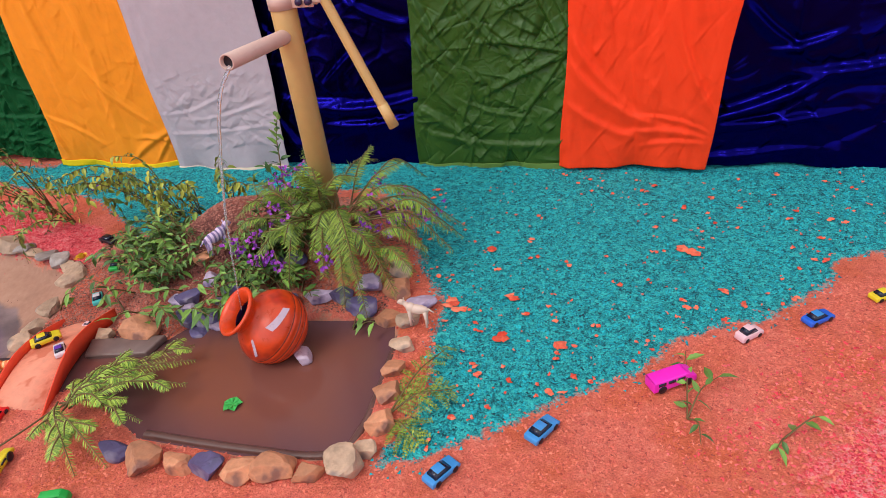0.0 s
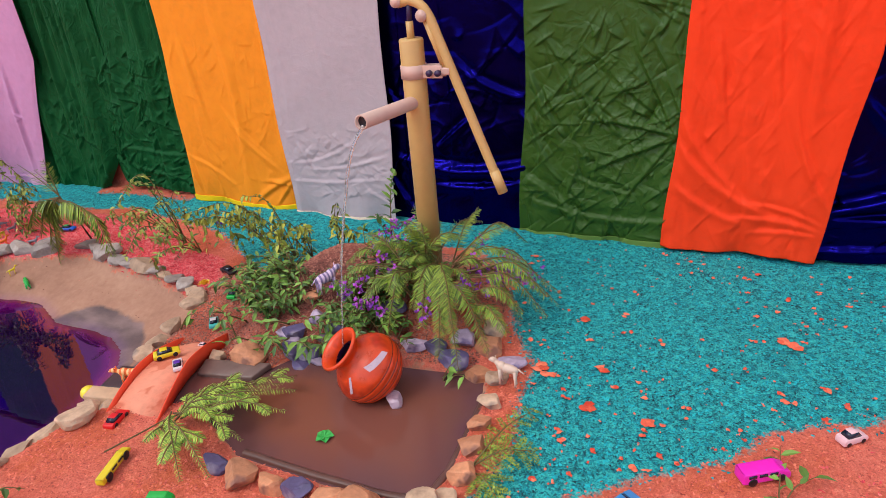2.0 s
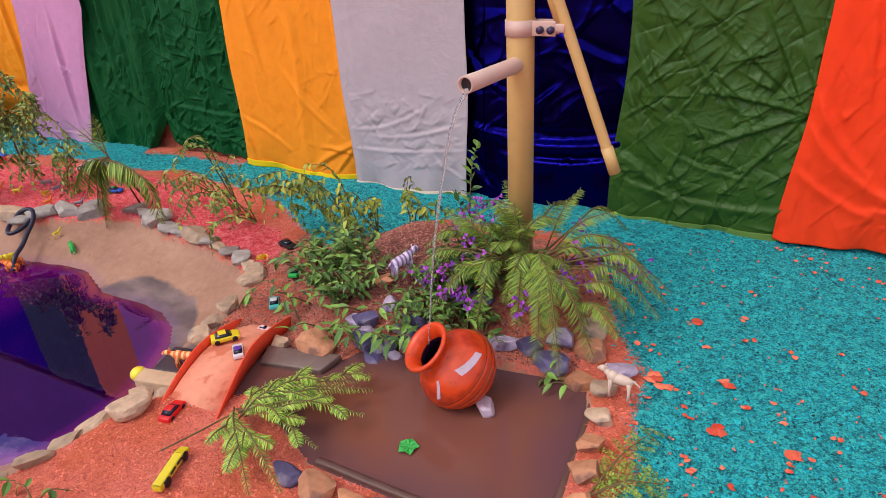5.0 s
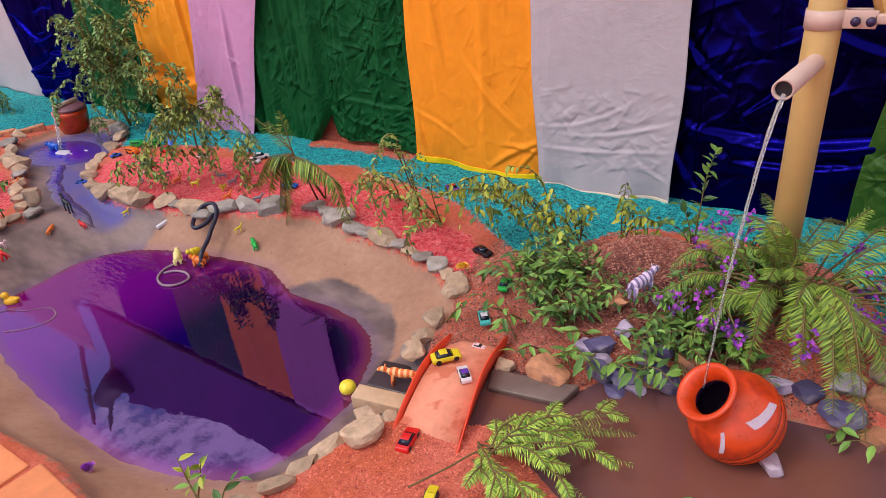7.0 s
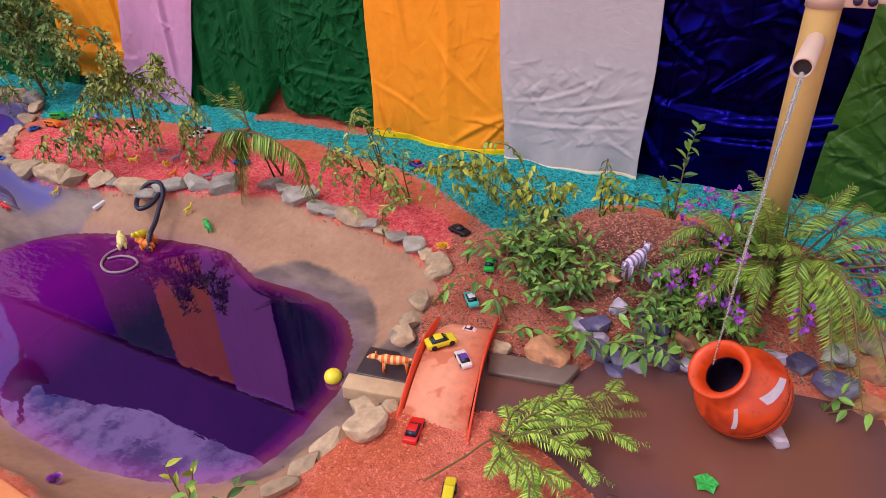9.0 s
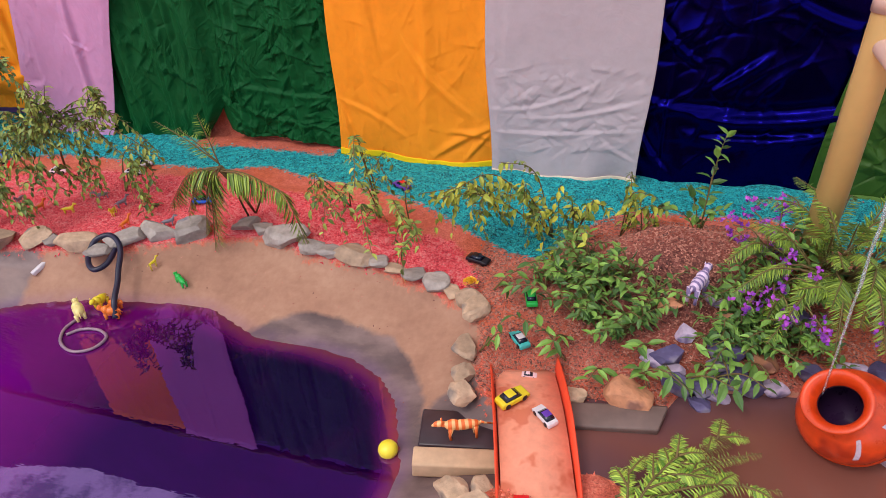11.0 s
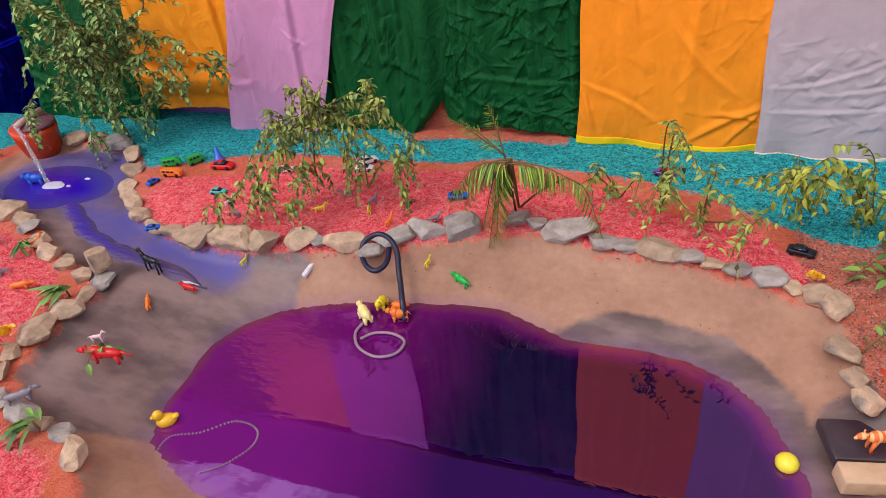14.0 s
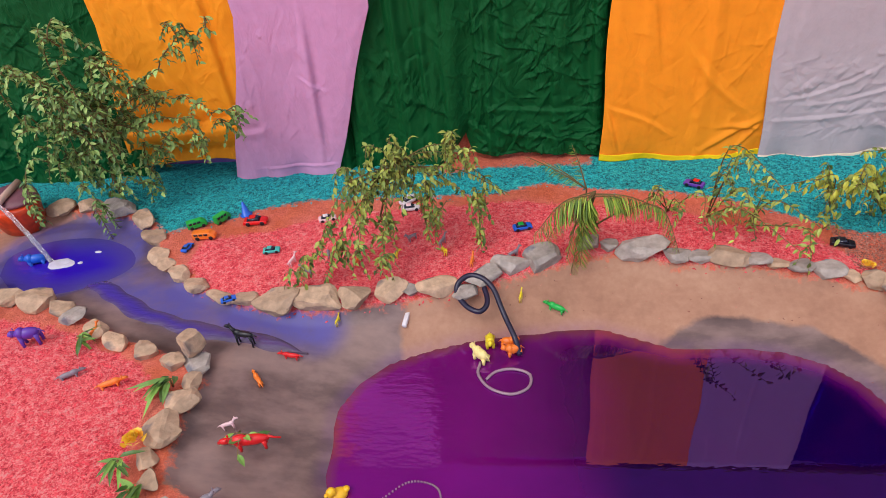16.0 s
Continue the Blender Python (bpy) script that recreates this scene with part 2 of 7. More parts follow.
def zone_ground():
    """Turquoise sawdust, red gravel, cement and bare earth, kept apart by the zones stored on the sheet."""
    n = Nodes("ground_cover")
    z = n.add("ShaderNodeAttribute")
    z.attribute_name = "zone"
    sep = n.add("ShaderNodeSeparateColor", Color=z.outputs["Color"])
    w = n.add("ShaderNodeAttribute")
    w.attribute_name = "wet"
    wsep = n.add("ShaderNodeSeparateColor", Color=w.outputs["Color"])
    ragged = n.math("MULTIPLY", n.math("SUBTRACT", n.noise(38.0, 5.0, 0.7), 0.5), 0.30)

    def edge(socket, soft=0.03):
        v = n.math("ADD", socket, ragged)
        return n.ramp(v, [(0.5 - soft, (0, 0, 0)), (0.5 + soft, (1, 1, 1))])

    fine, mid, big = n.noise(250.0, 3.0, 0.8), n.noise(60.0, 5.0), n.noise(7.0, 4.0)
    both = n.math("ADD", n.math("MULTIPLY", fine, 0.6), n.math("MULTIPLY", mid, 0.4))
    soil = n.ramp(both, [(0.3, lin(180, 86, 72)), (0.5, lin(230, 114, 94)), (0.7, lin(248, 156, 130))])
    soil = n.mix(n.ramp(big, [(0.4, (0, 0, 0)), (0.62, (1, 1, 1))]), soil, n.ramp(both, [(0.3, lin(190, 70, 45)), (0.7, lin(238, 125, 85))]))
    turq = n.ramp(both, [(0.39, lin(0, 60, 72)), (0.48, lin(8, 148, 154)), (0.57, lin(62, 206, 202))])
    red = n.ramp(both, [(0.39, lin(178, 18, 38)), (0.48, lin(252, 74, 88)), (0.57, lin(255, 152, 150))])
    cem = n.ramp(n.math("ADD", n.math("MULTIPLY", big, 0.72), n.math("MULTIPLY", mid, 0.28)), [(0.28, lin(140, 98, 80)), (0.5, lin(166, 122, 100)), (0.72, lin(184, 142, 118))])
    flow = n.noise(5.0, 6.0, 0.55, stretch=(1.0, 2.2, 1.0))
    wetc = n.ramp(n.math("ADD", n.math("MULTIPLY", flow, 0.92), n.math("MULTIPLY", mid, 0.08)), [(0.3, lin(72, 54, 56)), (0.46, lin(102, 80, 78)), (0.56, lin(126, 101, 98)), (0.7, lin(144, 117, 111))])
    lapped = n.math("MULTIPLY", n.math("SUBTRACT", n.noise(16.0, 6.0, 0.62), 0.5), 0.16)
    wet = n.ramp(n.math("ADD", wsep.outputs[0], lapped), [(0.47, (0, 0, 0)), (0.53, (1, 1, 1))])
    cem = n.mix(wet, cem, wetc)
    dye = n.math("MULTIPLY", wsep.outputs[1], n.ramp(n.noise(14.0, 5.0), [(0.3, (0.1, 0.1, 0.1)), (0.6, (0.45, 0.45, 0.45))]))
    cem = n.mix(dye, cem, lin(92, 40, 130))
    cem = n.mix(n.math("MULTIPLY", w.outputs["Alpha"], n.ramp(n.noise(9.0, 5.0), [(0.3, (0.35, 0.35, 0.35)), (0.6, (0.95, 0.95, 0.95))])), cem, lin(84, 76, 150))
    mud = n.ramp(both, [(0.36, lin(62, 32, 30)), (0.5, lin(112, 62, 56)), (0.64, lin(160, 96, 86))])
    col = n.mix(wsep.outputs[2], soil, mud)
    col = n.mix(edge(sep.outputs[1]), col, red)
    col = n.mix(edge(sep.outputs[0]), col, turq)
    is_cem = edge(sep.outputs[2])
    col = n.mix(is_cem, col, cem)
    rough = n.math("SUBTRACT", 0.9, n.math("MULTIPLY", n.math("MULTIPLY", is_cem, wet), 0.38))
    strength = n.math("SUBTRACT", 0.9, n.math("MULTIPLY", is_cem, 0.86))
    node = n.add("ShaderNodeBump", Height=both, Strength=strength, Distance=0.012)
    return n.done(col, rough, node.outputs[0])


M_GROUND = zone_ground()


def water_material(name, deep, shallow, rough, ripple, ior=1.33, tint=(1, 1, 1, 1), shore=None):
    n = Nodes(name)
    d = n.add("ShaderNodeAttribute")
    d.attribute_name = "depth"
    sep = n.add("ShaderNodeSeparateColor", Color=d.outputs["Color"])
    cloudy = n.math("ADD", sep.outputs[0], n.math("MULTIPLY", n.math("SUBTRACT", n.noise(5.0, 5.0), 0.5), 0.4), True)
    col = n.mix(cloudy, shallow, deep)
    if shore:
        thin = n.math("ADD", sep.outputs[2], n.math("MULTIPLY", n.math("SUBTRACT", n.noise(26.0, 6.0, 0.7), 0.5), 0.45), True)
        col = n.mix(n.ramp(thin, [(0.0, (1, 1, 1)), (0.38, (0, 0, 0))]), col, shore)
    wave = n.noise(26.0, 2.0, 0.5, stretch=(1.0, 2.6, 1))
    amount = n.math("ADD", n.math("MULTIPLY", sep.outputs[1], ripple), 0.003)
    node = n.add("ShaderNodeBump", Height=wave, Strength=amount, Distance=0.02)
    return n.done(col, rough, node.outputs[0], IOR=ior, Specular_Tint=tint)


M_POOL = water_material("violet_dyed_water", (0.0070, 0.0002, 0.026, 1), (0.165, 0.003, 0.145, 1), 0.005, 0.10, 2.5, (0.55, 0.31, 0.97, 1), lin(112, 50, 62))
M_BASIN = water_material("muddy_water", lin(120, 73, 62), lin(100, 68, 72), 0.12, 0.05, 1.4)
M_POND = water_material("blue_dyed_water", (0.03, 0.004, 0.40, 1), lin(84, 72, 130), 0.06, 0.16, 1.5)
M_BROOK = water_material("shallow_running_water", lin(72, 52, 150), lin(92, 76, 84), 0.07, 0.22, 1.5)
_n = Nodes("falling_water")
M_FALL = _n.done((0.9, 0.9, 0.95, 1), 0.06, _n.bump(_n.noise(90.0), 0.5, 0.004), Transmission_Weight=0.85, IOR=1.33)
_n = Nodes("foam")
M_FOAM = _n.done((0.62, 0.56, 0.68, 1), 0.5, _n.bump(_n.noise(120.0), 0.6, 0.005))


def leaf_material(name, dark, light, rough=0.45):
    n = Nodes(name)
    rnd = n.add("ShaderNodeNewGeometry").outputs["Random Per Island"]
    patch = n.noise(30.0, 4.0)
    col = n.ramp(n.math("ADD", n.math("MULTIPLY", rnd, 0.7), n.math("MULTIPLY", patch, 0.3)), [(0.1, dark), (0.5, tuple((a + b) / 2 for a, b in zip(dark, light))), (0.9, light)])
    return n.done(col, rough, n.bump(patch, 0.3, 0.003), Subsurface_Weight=0.0, Sheen_Weight=0.1)


L_FRESH = leaf_material("fresh_green_leaf", lin(14, 62, 16), lin(134, 174, 72), 0.48)
L_FERN = leaf_material("feathery_green_leaf", lin(22, 70, 12), lin(164, 188, 64), 0.42)
L_LIME = leaf_material("lime_green_leaf", lin(54, 112, 20), lin(196, 216, 84), 0.42)
L_DRY = leaf_material("wilting_green_leaf", lin(42, 84, 26), lin(180, 188, 82))
L_GREY = leaf_material("grey_green_leaf", lin(44, 92, 36), lin(164, 194, 106))
L_YELLOW = leaf_material("yellowing_leaf", lin(44, 96, 26), lin(194, 190, 62))
M_STEM = surface("plant_stem", lin(110, 90, 50), 0.7, 60, 0.3, 0.2)
M_FLOWER = leaf_material("purple_flower", lin(104, 32, 156), lin(196, 82, 204))
M_FLOWER_Y = leaf_material("yellow_flower", lin(230, 150, 10), lin(255, 215, 60))


def paint(name, r, g, b, rough=0.35):
    return surface(name, lin(r, g, b), rough, 80, 0.1, 0.05, 0.001)


P_BLACK = paint("black_toy_plastic", 18, 18, 28)
P_BLUE = paint("sky_blue_toy_paint", 60, 140, 205)
P_DEEPBLUE = paint("deep_blue_toy_paint", 30, 95, 205)
P_PINK = paint("hot_pink_toy_plastic", 240, 40, 190)
P_PALEPINK = paint("pale_pink_toy_plastic", 232, 192, 198)
P_RED = paint("red_toy_plastic", 215, 25, 30)
P_YELLOW = paint("yellow_toy_plastic", 225, 200, 40)
P_GREEN = paint("green_toy_plastic", 30, 170, 70)
P_TEAL = paint("teal_toy_plastic", 70, 180, 175)
P_WHITE = paint("white_toy_plastic", 215, 205, 210)
P_GLASS = paint("dark_toy_window", 25, 30, 50, 0.15)
P_ORANGE = paint("orange_toy_plastic", 235, 120, 40)
P_GREY = paint("grey_toy_plastic", 130, 120, 130)
P_VIOLET = paint("violet_toy_plastic", 95, 50, 160)
P_DUCK = surface("yellow_orange_toy_plastic", lin(250, 190, 40), 0.35, 30, 0.1, 0.05, 0.001, spots=lin(240, 130, 40))
P_CREAM = paint("cream_toy_plastic", 236, 214, 140)
P_BALL = paint("lemon_yellow_ball", 245, 220, 60)
_n = Nodes("striped_orange_plastic")
_w = _n.add("ShaderNodeTexWave", Vector=_n.where, Scale=26.0, Distortion=3.0)
P_TIGER = _n.done(_n.ramp(_w.outputs[0], [(0.45, lin(235, 110, 50)), (0.6, lin(255, 190, 130))]), 0.5)
_n = Nodes("striped_white_plastic")
_w = _n.add("ShaderNodeTexWave", Vector=_n.where, Scale=30.0, Distortion=2.0)
P_ZEBRA = _n.done(_n.ramp(_w.outputs[0], [(0.5, lin(215, 190, 215)), (0.65, lin(128, 108, 152))]), 0.5)

# ---- building helpers ----
rng = random.Random(7)


def empty(name, m, label, category, group="", kind=""):
    ob = new(name)
    ob.empty_display_size = 0.02
    ob.matrix_world = m
    return tagged(ob, label, category, group, kind)


def link(name, bm, material, m=None, smooth=True):
    me = bpy.data.meshes.new(name)
    bm.to_mesh(me)
    bm.free()
    for p in me.polygons:
        p.use_smooth = smooth
    me.materials.append(material)
    ob = new(name, me)
    if m is not None:
        ob.matrix_world = m
    return ob


def part(name, bm, material, parent, label="", smooth=True):
    ob = link(name, bm, material, None, smooth)
    ob.parent = parent
    return tagged(ob, label)


def raw(name, verts, faces, material, smooth=False):
    me = bpy.data.meshes.new(name)
    me.from_pydata(verts, [], faces)
    if smooth:
        for p in me.polygons:
            p.use_smooth = True
    me.materials.append(material)
    return new(name, me)


def add_box(bm, x, y, z, sx, sy, sz, bevel=0.0, m=None):
    r = bmesh.ops.create_cube(bm, size=1.0)
    vs = r["verts"]
    bmesh.ops.scale(bm, vec=(sx, sy, sz), verts=vs)
    bmesh.ops.translate(bm, vec=(x, y, z), verts=vs)
    if bevel:
        es = list({e for v in vs for e in v.link_edges})
        r = bmesh.ops.bevel(bm, geom=es, offset=bevel, segments=2, affect="EDGES", profile=0.6)
        vs = list({v for f in r["faces"] for v in f.verts} | {v for v in vs if v.is_valid})
    if m is not None:
        bmesh.ops.transform(bm, matrix=m, verts=vs)
    return vs


def add_tube(bm, points, radii, sides=10, caps=True):
    """A round tube along points; radii: one or one for each point."""
    pts = [Vector(p) for p in points]
    if isinstance(radii, (int, float)):
        radii = [radii] * len(pts)
    rings, side = [], None
    for i, p in enumerate(pts):
        d = (pts[min(i + 1, len(pts) - 1)] - pts[max(i - 1, 0)]).normalized()
        if side is None:
            side = d.orthogonal().normalized()
        side = (side - d * side.dot(d)).normalized()
        up = d.cross(side)
        rings.append([bm.verts.new(p + radii[i] * (math.cos(a) * side + math.sin(a) * up)) for a in (2 * math.pi * k / sides for k in range(sides))])
    for a, b in zip(rings, rings[1:]):
        for k in range(sides):
            bm.faces.new((a[k], a[(k + 1) % sides], b[(k + 1) % sides], b[k]))
    if caps:
        bm.faces.new(rings[0][::-1])
        bm.faces.new(rings[-1])


def add_lathe(bm, profile, sides=32, m=None):
    """Turn a profile of (radius, height) about z."""
    rings = []
    for r, z in profile:
        ring = []
        for k in range(sides):
            a = 2 * math.pi * k / sides
            p = Vector((r * math.cos(a), r * math.sin(a), z))
            ring.append(bm.verts.new(m @ p if m is not None else p))
        rings.append(ring)
    for a, b in zip(rings, rings[1:]):
        for k in range(sides):
            bm.faces.new((a[k], a[(k + 1) % sides], b[(k + 1) % sides], b[k]))
    return rings


def add_ball(bm, centre, radii, rot=None, sub=2):
    r = bmesh.ops.create_icosphere(bm, subdivisions=sub, radius=1.0)
    m = Matrix.Translation(centre) @ (rot.to_4x4() if rot is not None else Matrix.Identity(4)) @ Matrix.Diagonal((*radii, 1))
    bmesh.ops.transform(bm, matrix=m, verts=r["verts"])
    return r["verts"]


def curve_points(pts, steps=8):
    """A smooth line through the given points."""
    p = [Vector(v) for v in pts]
    p = [2 * p[0] - p[1], *p, 2 * p[-1] - p[-2]]
    out = []
    for a, b, c, d in zip(p, p[1:], p[2:], p[3:]):
        for k in range(steps):
            t = k / steps
            out.append(0.5 * (2 * b + (c - a) * t + (2 * a - 5 * b + 4 * c - d) * t**2 + (3 * b - a - 3 * c + d) * t**3))
    return out + [p[-2]]


# ---- the plan of the ground ----
POOL_RIM = [(-1.38, 1.15), (-1.47, 1.19), (-1.62, 1.24), (-1.82, 1.26), (-1.98, 1.31), (-2.16, 1.25), (-2.31, 1.18), (-2.44, 1.14), (-2.64, 1.10), (-2.85, 1.08),
            (-2.97, 1.12), (-3.12, 1.18), (-3.2, 1.24), (-3.29, 1.35), (-3.35, 1.43), (-3.43, 1.51), (-3.55, 1.57), (-3.8, 1.60), (-3.98, 1.5), (-3.94, 1.30),
            (-3.78, 1.2), (-3.6, 1.14), (-3.41, 1.08), (-3.24, 0.99), (-3.04, 0.92), (-2.96, 0.84), (-2.96, 0.70), (-2.93, 0.58), (-2.8, 0.51), (-2.63, 0.46),
            (-2.52, 0.36), (-2.4, 0.31), (-2.1, 0.30), (-1.9, 0.31), (-1.72, 0.33), (-1.58, 0.31), (-1.45, 0.315), (-1.37, 0.35), (-1.32, 0.43), (-1.295, 0.52), (-1.27, 0.62), (-1.24, 0.70), (-1.19, 0.76), (-1.16, 0.90), (-1.28, 0.91), (-1.32, 0.98), (-1.33, 1.08)]
WATERLINE = [(-1.44, 0.86), (-1.47, 0.93), (-1.525, 0.985), (-1.61, 1.026), (-1.71, 1.042), (-1.855, 1.04), (-1.93, 1.07), (-2.02, 1.108), (-2.1, 1.106), (-2.2, 1.09), (-2.35, 1.065), (-2.45, 1.035), (-2.55, 0.99), (-2.62, 0.92),
             (-2.655, 0.84), (-2.645, 0.74), (-2.635, 0.64), (-2.60, 0.56), (-2.45, 0.49), (-2.3, 0.462), (-2.09, 0.438), (-1.9, 0.42), (-1.72, 0.416), (-1.58, 0.448), (-1.47, 0.5), (-1.42, 0.56), (-1.40, 0.66), (-1.405, 0.78)]
BASIN = [(-1.17, 0.90), (-1.12, 0.94), (-0.96, 0.95), (-0.93, 1.01), (-0.8, 1.04), (-0.63, 1.06), (-0.47, 1.08), (-0.445, 0.98), (-0.44, 0.85), (-0.435, 0.76), (-0.47, 0.70), (-0.63, 0.69), (-0.85, 0.695), (-0.96, 0.75), (-1.07, 0.80), (-1.19, 0.78)]
SMALL_POND = [(-3.84, 1.28), (-3.87, 1.40), (-3.76, 1.49), (-3.58, 1.50), (-3.43, 1.43), (-3.37, 1.33), (-3.43, 1.24), (-3.57, 1.18), (-3.73, 1.20)]
SMALL_POND = [(p.x, p.y) for p in curve_points([(x, y, 0) for x, y in SMALL_POND + SMALL_POND[:1]], 4)][:-1]
TURQ = [(-1.93, 1.95), (-2.0, 1.785), (-2.35, 1.775), (-2.48, 1.75), (-2.56, 1.95), (-9, 1.95), (-9, 1.2), (-4.6, 1.25), (-4.12, 1.38), (-4.05, 1.55), (-3.8, 1.66), (-3.46, 1.57), (-3.33, 1.46), (-3.15, 1.53), (-3.05, 1.59), (-2.9, 1.63), (-2.3, 1.61), (-2.15, 1.67), (-1.95, 1.62), (-1.76, 1.6),
        (-1.6, 1.545), (-1.47, 1.46), (-1.33, 1.37), (-1.25, 1.35), (-1.2, 1.45), (-1.14, 1.56), (-1.07, 1.63), (-0.72, 1.66), (-0.55, 1.51), (-0.47, 1.26), (-0.37, 1.12), (-0.375, 1.0), (-0.34, 0.88), (-0.365, 0.76),
        (-0.39, 0.69), (-0.31, 0.72), (-0.25, 0.77), (-0.18, 0.815), (-0.11, 0.88), (0.03, 0.96), (0.08, 1.05), (0.17, 1.11), (0.25, 1.13), (0.4, 1.27), (0.43, 1.36), (0.56, 1.41), (0.9, 1.5), (3, 1.7), (3, 1.95)]
RED_BACK = [(-3.19, 1.30), (-3.19, 1.41), (-2.98, 1.465), (-2.85, 1.52), (-2.7, 1.545), (-2.4, 1.55), (-2.23, 1.57), (-2.1, 1.54), (-1.79, 1.52), (-1.69, 1.44), (-1.48, 1.39), (-1.43, 1.33), (-1.375, 1.26), (-1.37, 1.18),
            (-1.47, 1.2), (-1.62, 1.24), (-1.82, 1.26), (-1.98, 1.31), (-2.16, 1.25), (-2.31, 1.18), (-2.44, 1.14), (-2.64, 1.10), (-2.85, 1.08), (-2.97, 1.12), (-3.1, 1.19)]
RED_LEFT = [(-5.2, 1.0), (-3.8, 1.06), (-3.53, 1.04), (-3.37, 1.0), (-3.24, 0.94), (-3.12, 0.88), (-3.06, 0.80), (-3.06, 0.70), (-3.02, 0.59), (-2.98, 0.50), (-2.82, 0.46), (-2.66, 0.42), (-2.5, 0.2), (-2.8, -0.2), (-5.2, -0.2)]
RED_RIGHT = [(0.12, 0.80), (0.26, 0.98), (0.45, 1.12), (0.8, 1.3), (1.4, 1.3), (1.4, 0.3), (0.2, 0.5)]
WET_BANK = [(-1.93, 1.02), (-1.86, 1.07), (-1.80, 1.115), (-1.74, 1.125), (-1.68, 1.118), (-1.62, 1.10), (-1.54, 1.085), (-1.47, 1.03), (-1.41, 0.93), (-1.40, 0.80), (-1.6, 0.9)]
WET_LINES = [(-2.75, 1.10, 0.17), (-2.62, 1.10, 0.10), (-3.6, 1.35, 0.26), (-3.3, 1.18, 0.16), (-3.1, 1.07, 0.16), (-2.9, 0.98, 0.2), (-2.75, 0.8, 0.28), (-2.68, 1.02, 0.16), (-1.28, 0.84, 0.13), (-1.36, 0.72, 0.1), (-1.44, 0.6, 0.08)]


def signed(px, py, poly):
    """Distance to the polygon's edge, positive inside."""
    p = np.array(poly, float)
    q = np.roll(p, -1, 0)
    best = np.full(px.shape, 1e9)
    inside = np.zeros(px.shape, bool)
    for (ax, ay), (bx, by) in zip(p, q):
        dx, dy = bx - ax, by - ay
        t = np.clip(((px - ax) * dx + (py - ay) * dy) / (dx * dx + dy * dy), 0, 1)
        best = np.minimum(best, np.hypot(px - ax - t * dx, py - ay - t * dy))
        if ay != by:
            inside ^= ((ay > py) != (by > py)) & (px < (bx - ax) * (py - ay) / (by - ay) + ax)
    return np.where(inside, best, -best)


def smooth01(v):
    v = np.clip(v, 0, 1)
    return v * v * (3 - 2 * v)


WATER_Z, BASIN_Z, POND_Z = -0.095, -0.010, -0.032
_wave = np.random.RandomState(3)
_K = [(f * math.cos(a), f * math.sin(a), ph, 1 / f) for f, a, ph in zip(np.geomspace(4, 90, 26), _wave.rand(26) * 6.28, _wave.rand(26) * 6.28)]


def rough_noise(px, py):
    return sum(w * np.sin(kx * px + ky * py + ph) for kx, ky, ph, w in _K)


def height(px, py):
    rim, water, basin, pond = (signed(px, py, q) for q in (POOL_RIM, WATERLINE, BASIN, SMALL_POND))
    z = 0.010 * rough_noise(px, py)
    z = z + 0.17 * smooth01((py - 1.862) / 0.045) * smooth01(1 - abs(px + 2.25) / 0.45 + 0.5)
    red = np.maximum(signed(px, py, RED_BACK), signed(px, py, RED_LEFT))
    z = z + 0.012 * smooth01(red / 0.08)
    for mx, my, sx, sy, h in ((-1.0, 1.25, 0.16, 0.14, 0.10), (-0.78, 1.34, 0.15, 0.15, 0.10), (-0.62, 1.25, 0.13, 0.12, 0.05), (-1.28, 1.18, 0.1, 0.1, 0.025), (-0.985, 1.375, 0.13, 0.085, 0.062)):
        z = z + h * np.exp(-(((px - mx) / sx) ** 2 + ((py - my) / sy) ** 2)) * smooth01(1 - (basin + 0.06) / 0.06)
    bank = -0.03 - 0.065 * np.clip(rim / np.maximum(rim - water, 1e-4), 0, 1) ** 1.1
    left = smooth01((-2.62 - px) / 0.35)
    bank = bank * (1 - left) + left * (-0.022 - 0.073 * smooth01(1 + water / 0.28))
    deep = WATER_Z - 0.13 * smooth01(water / 0.2)
    inner = np.where(water > 0, deep, bank) + 0.0016 * rough_noise(px * 1.3, py * 1.3)
    k = smooth01(rim / 0.035 + 0.3)
    z = z * (1 - k) + inner * k
    z = np.where(pond > 0, np.minimum(z, POND_Z - 0.03 * smooth01(pond / 0.1) + 0.004), z)
    kb = smooth01(basin / 0.03 + 0.4)
    z = z * (1 - kb) + kb * (-0.022 + 0.002 * rough_noise(px, py))
    gutter = np.exp(-(((py - 0.83) / 0.05) ** 2)) * smooth01((px + 1.42) / 0.1) * smooth01((-1.05 - px) / 0.1)
    dip = np.exp(-(((px + 1.225) / 0.085) ** 2 + ((py - 1.03) / 0.085) ** 2))
    return z - 0.035 * gutter - 0.042 * dip * (1 - k)


def spacing(lo, hi, step, far):
    inner = np.arange(lo, hi, step)
    out = np.geomspace(step * 3, far, 26)
    return np.concatenate([lo - out[::-1], inner, hi + out])


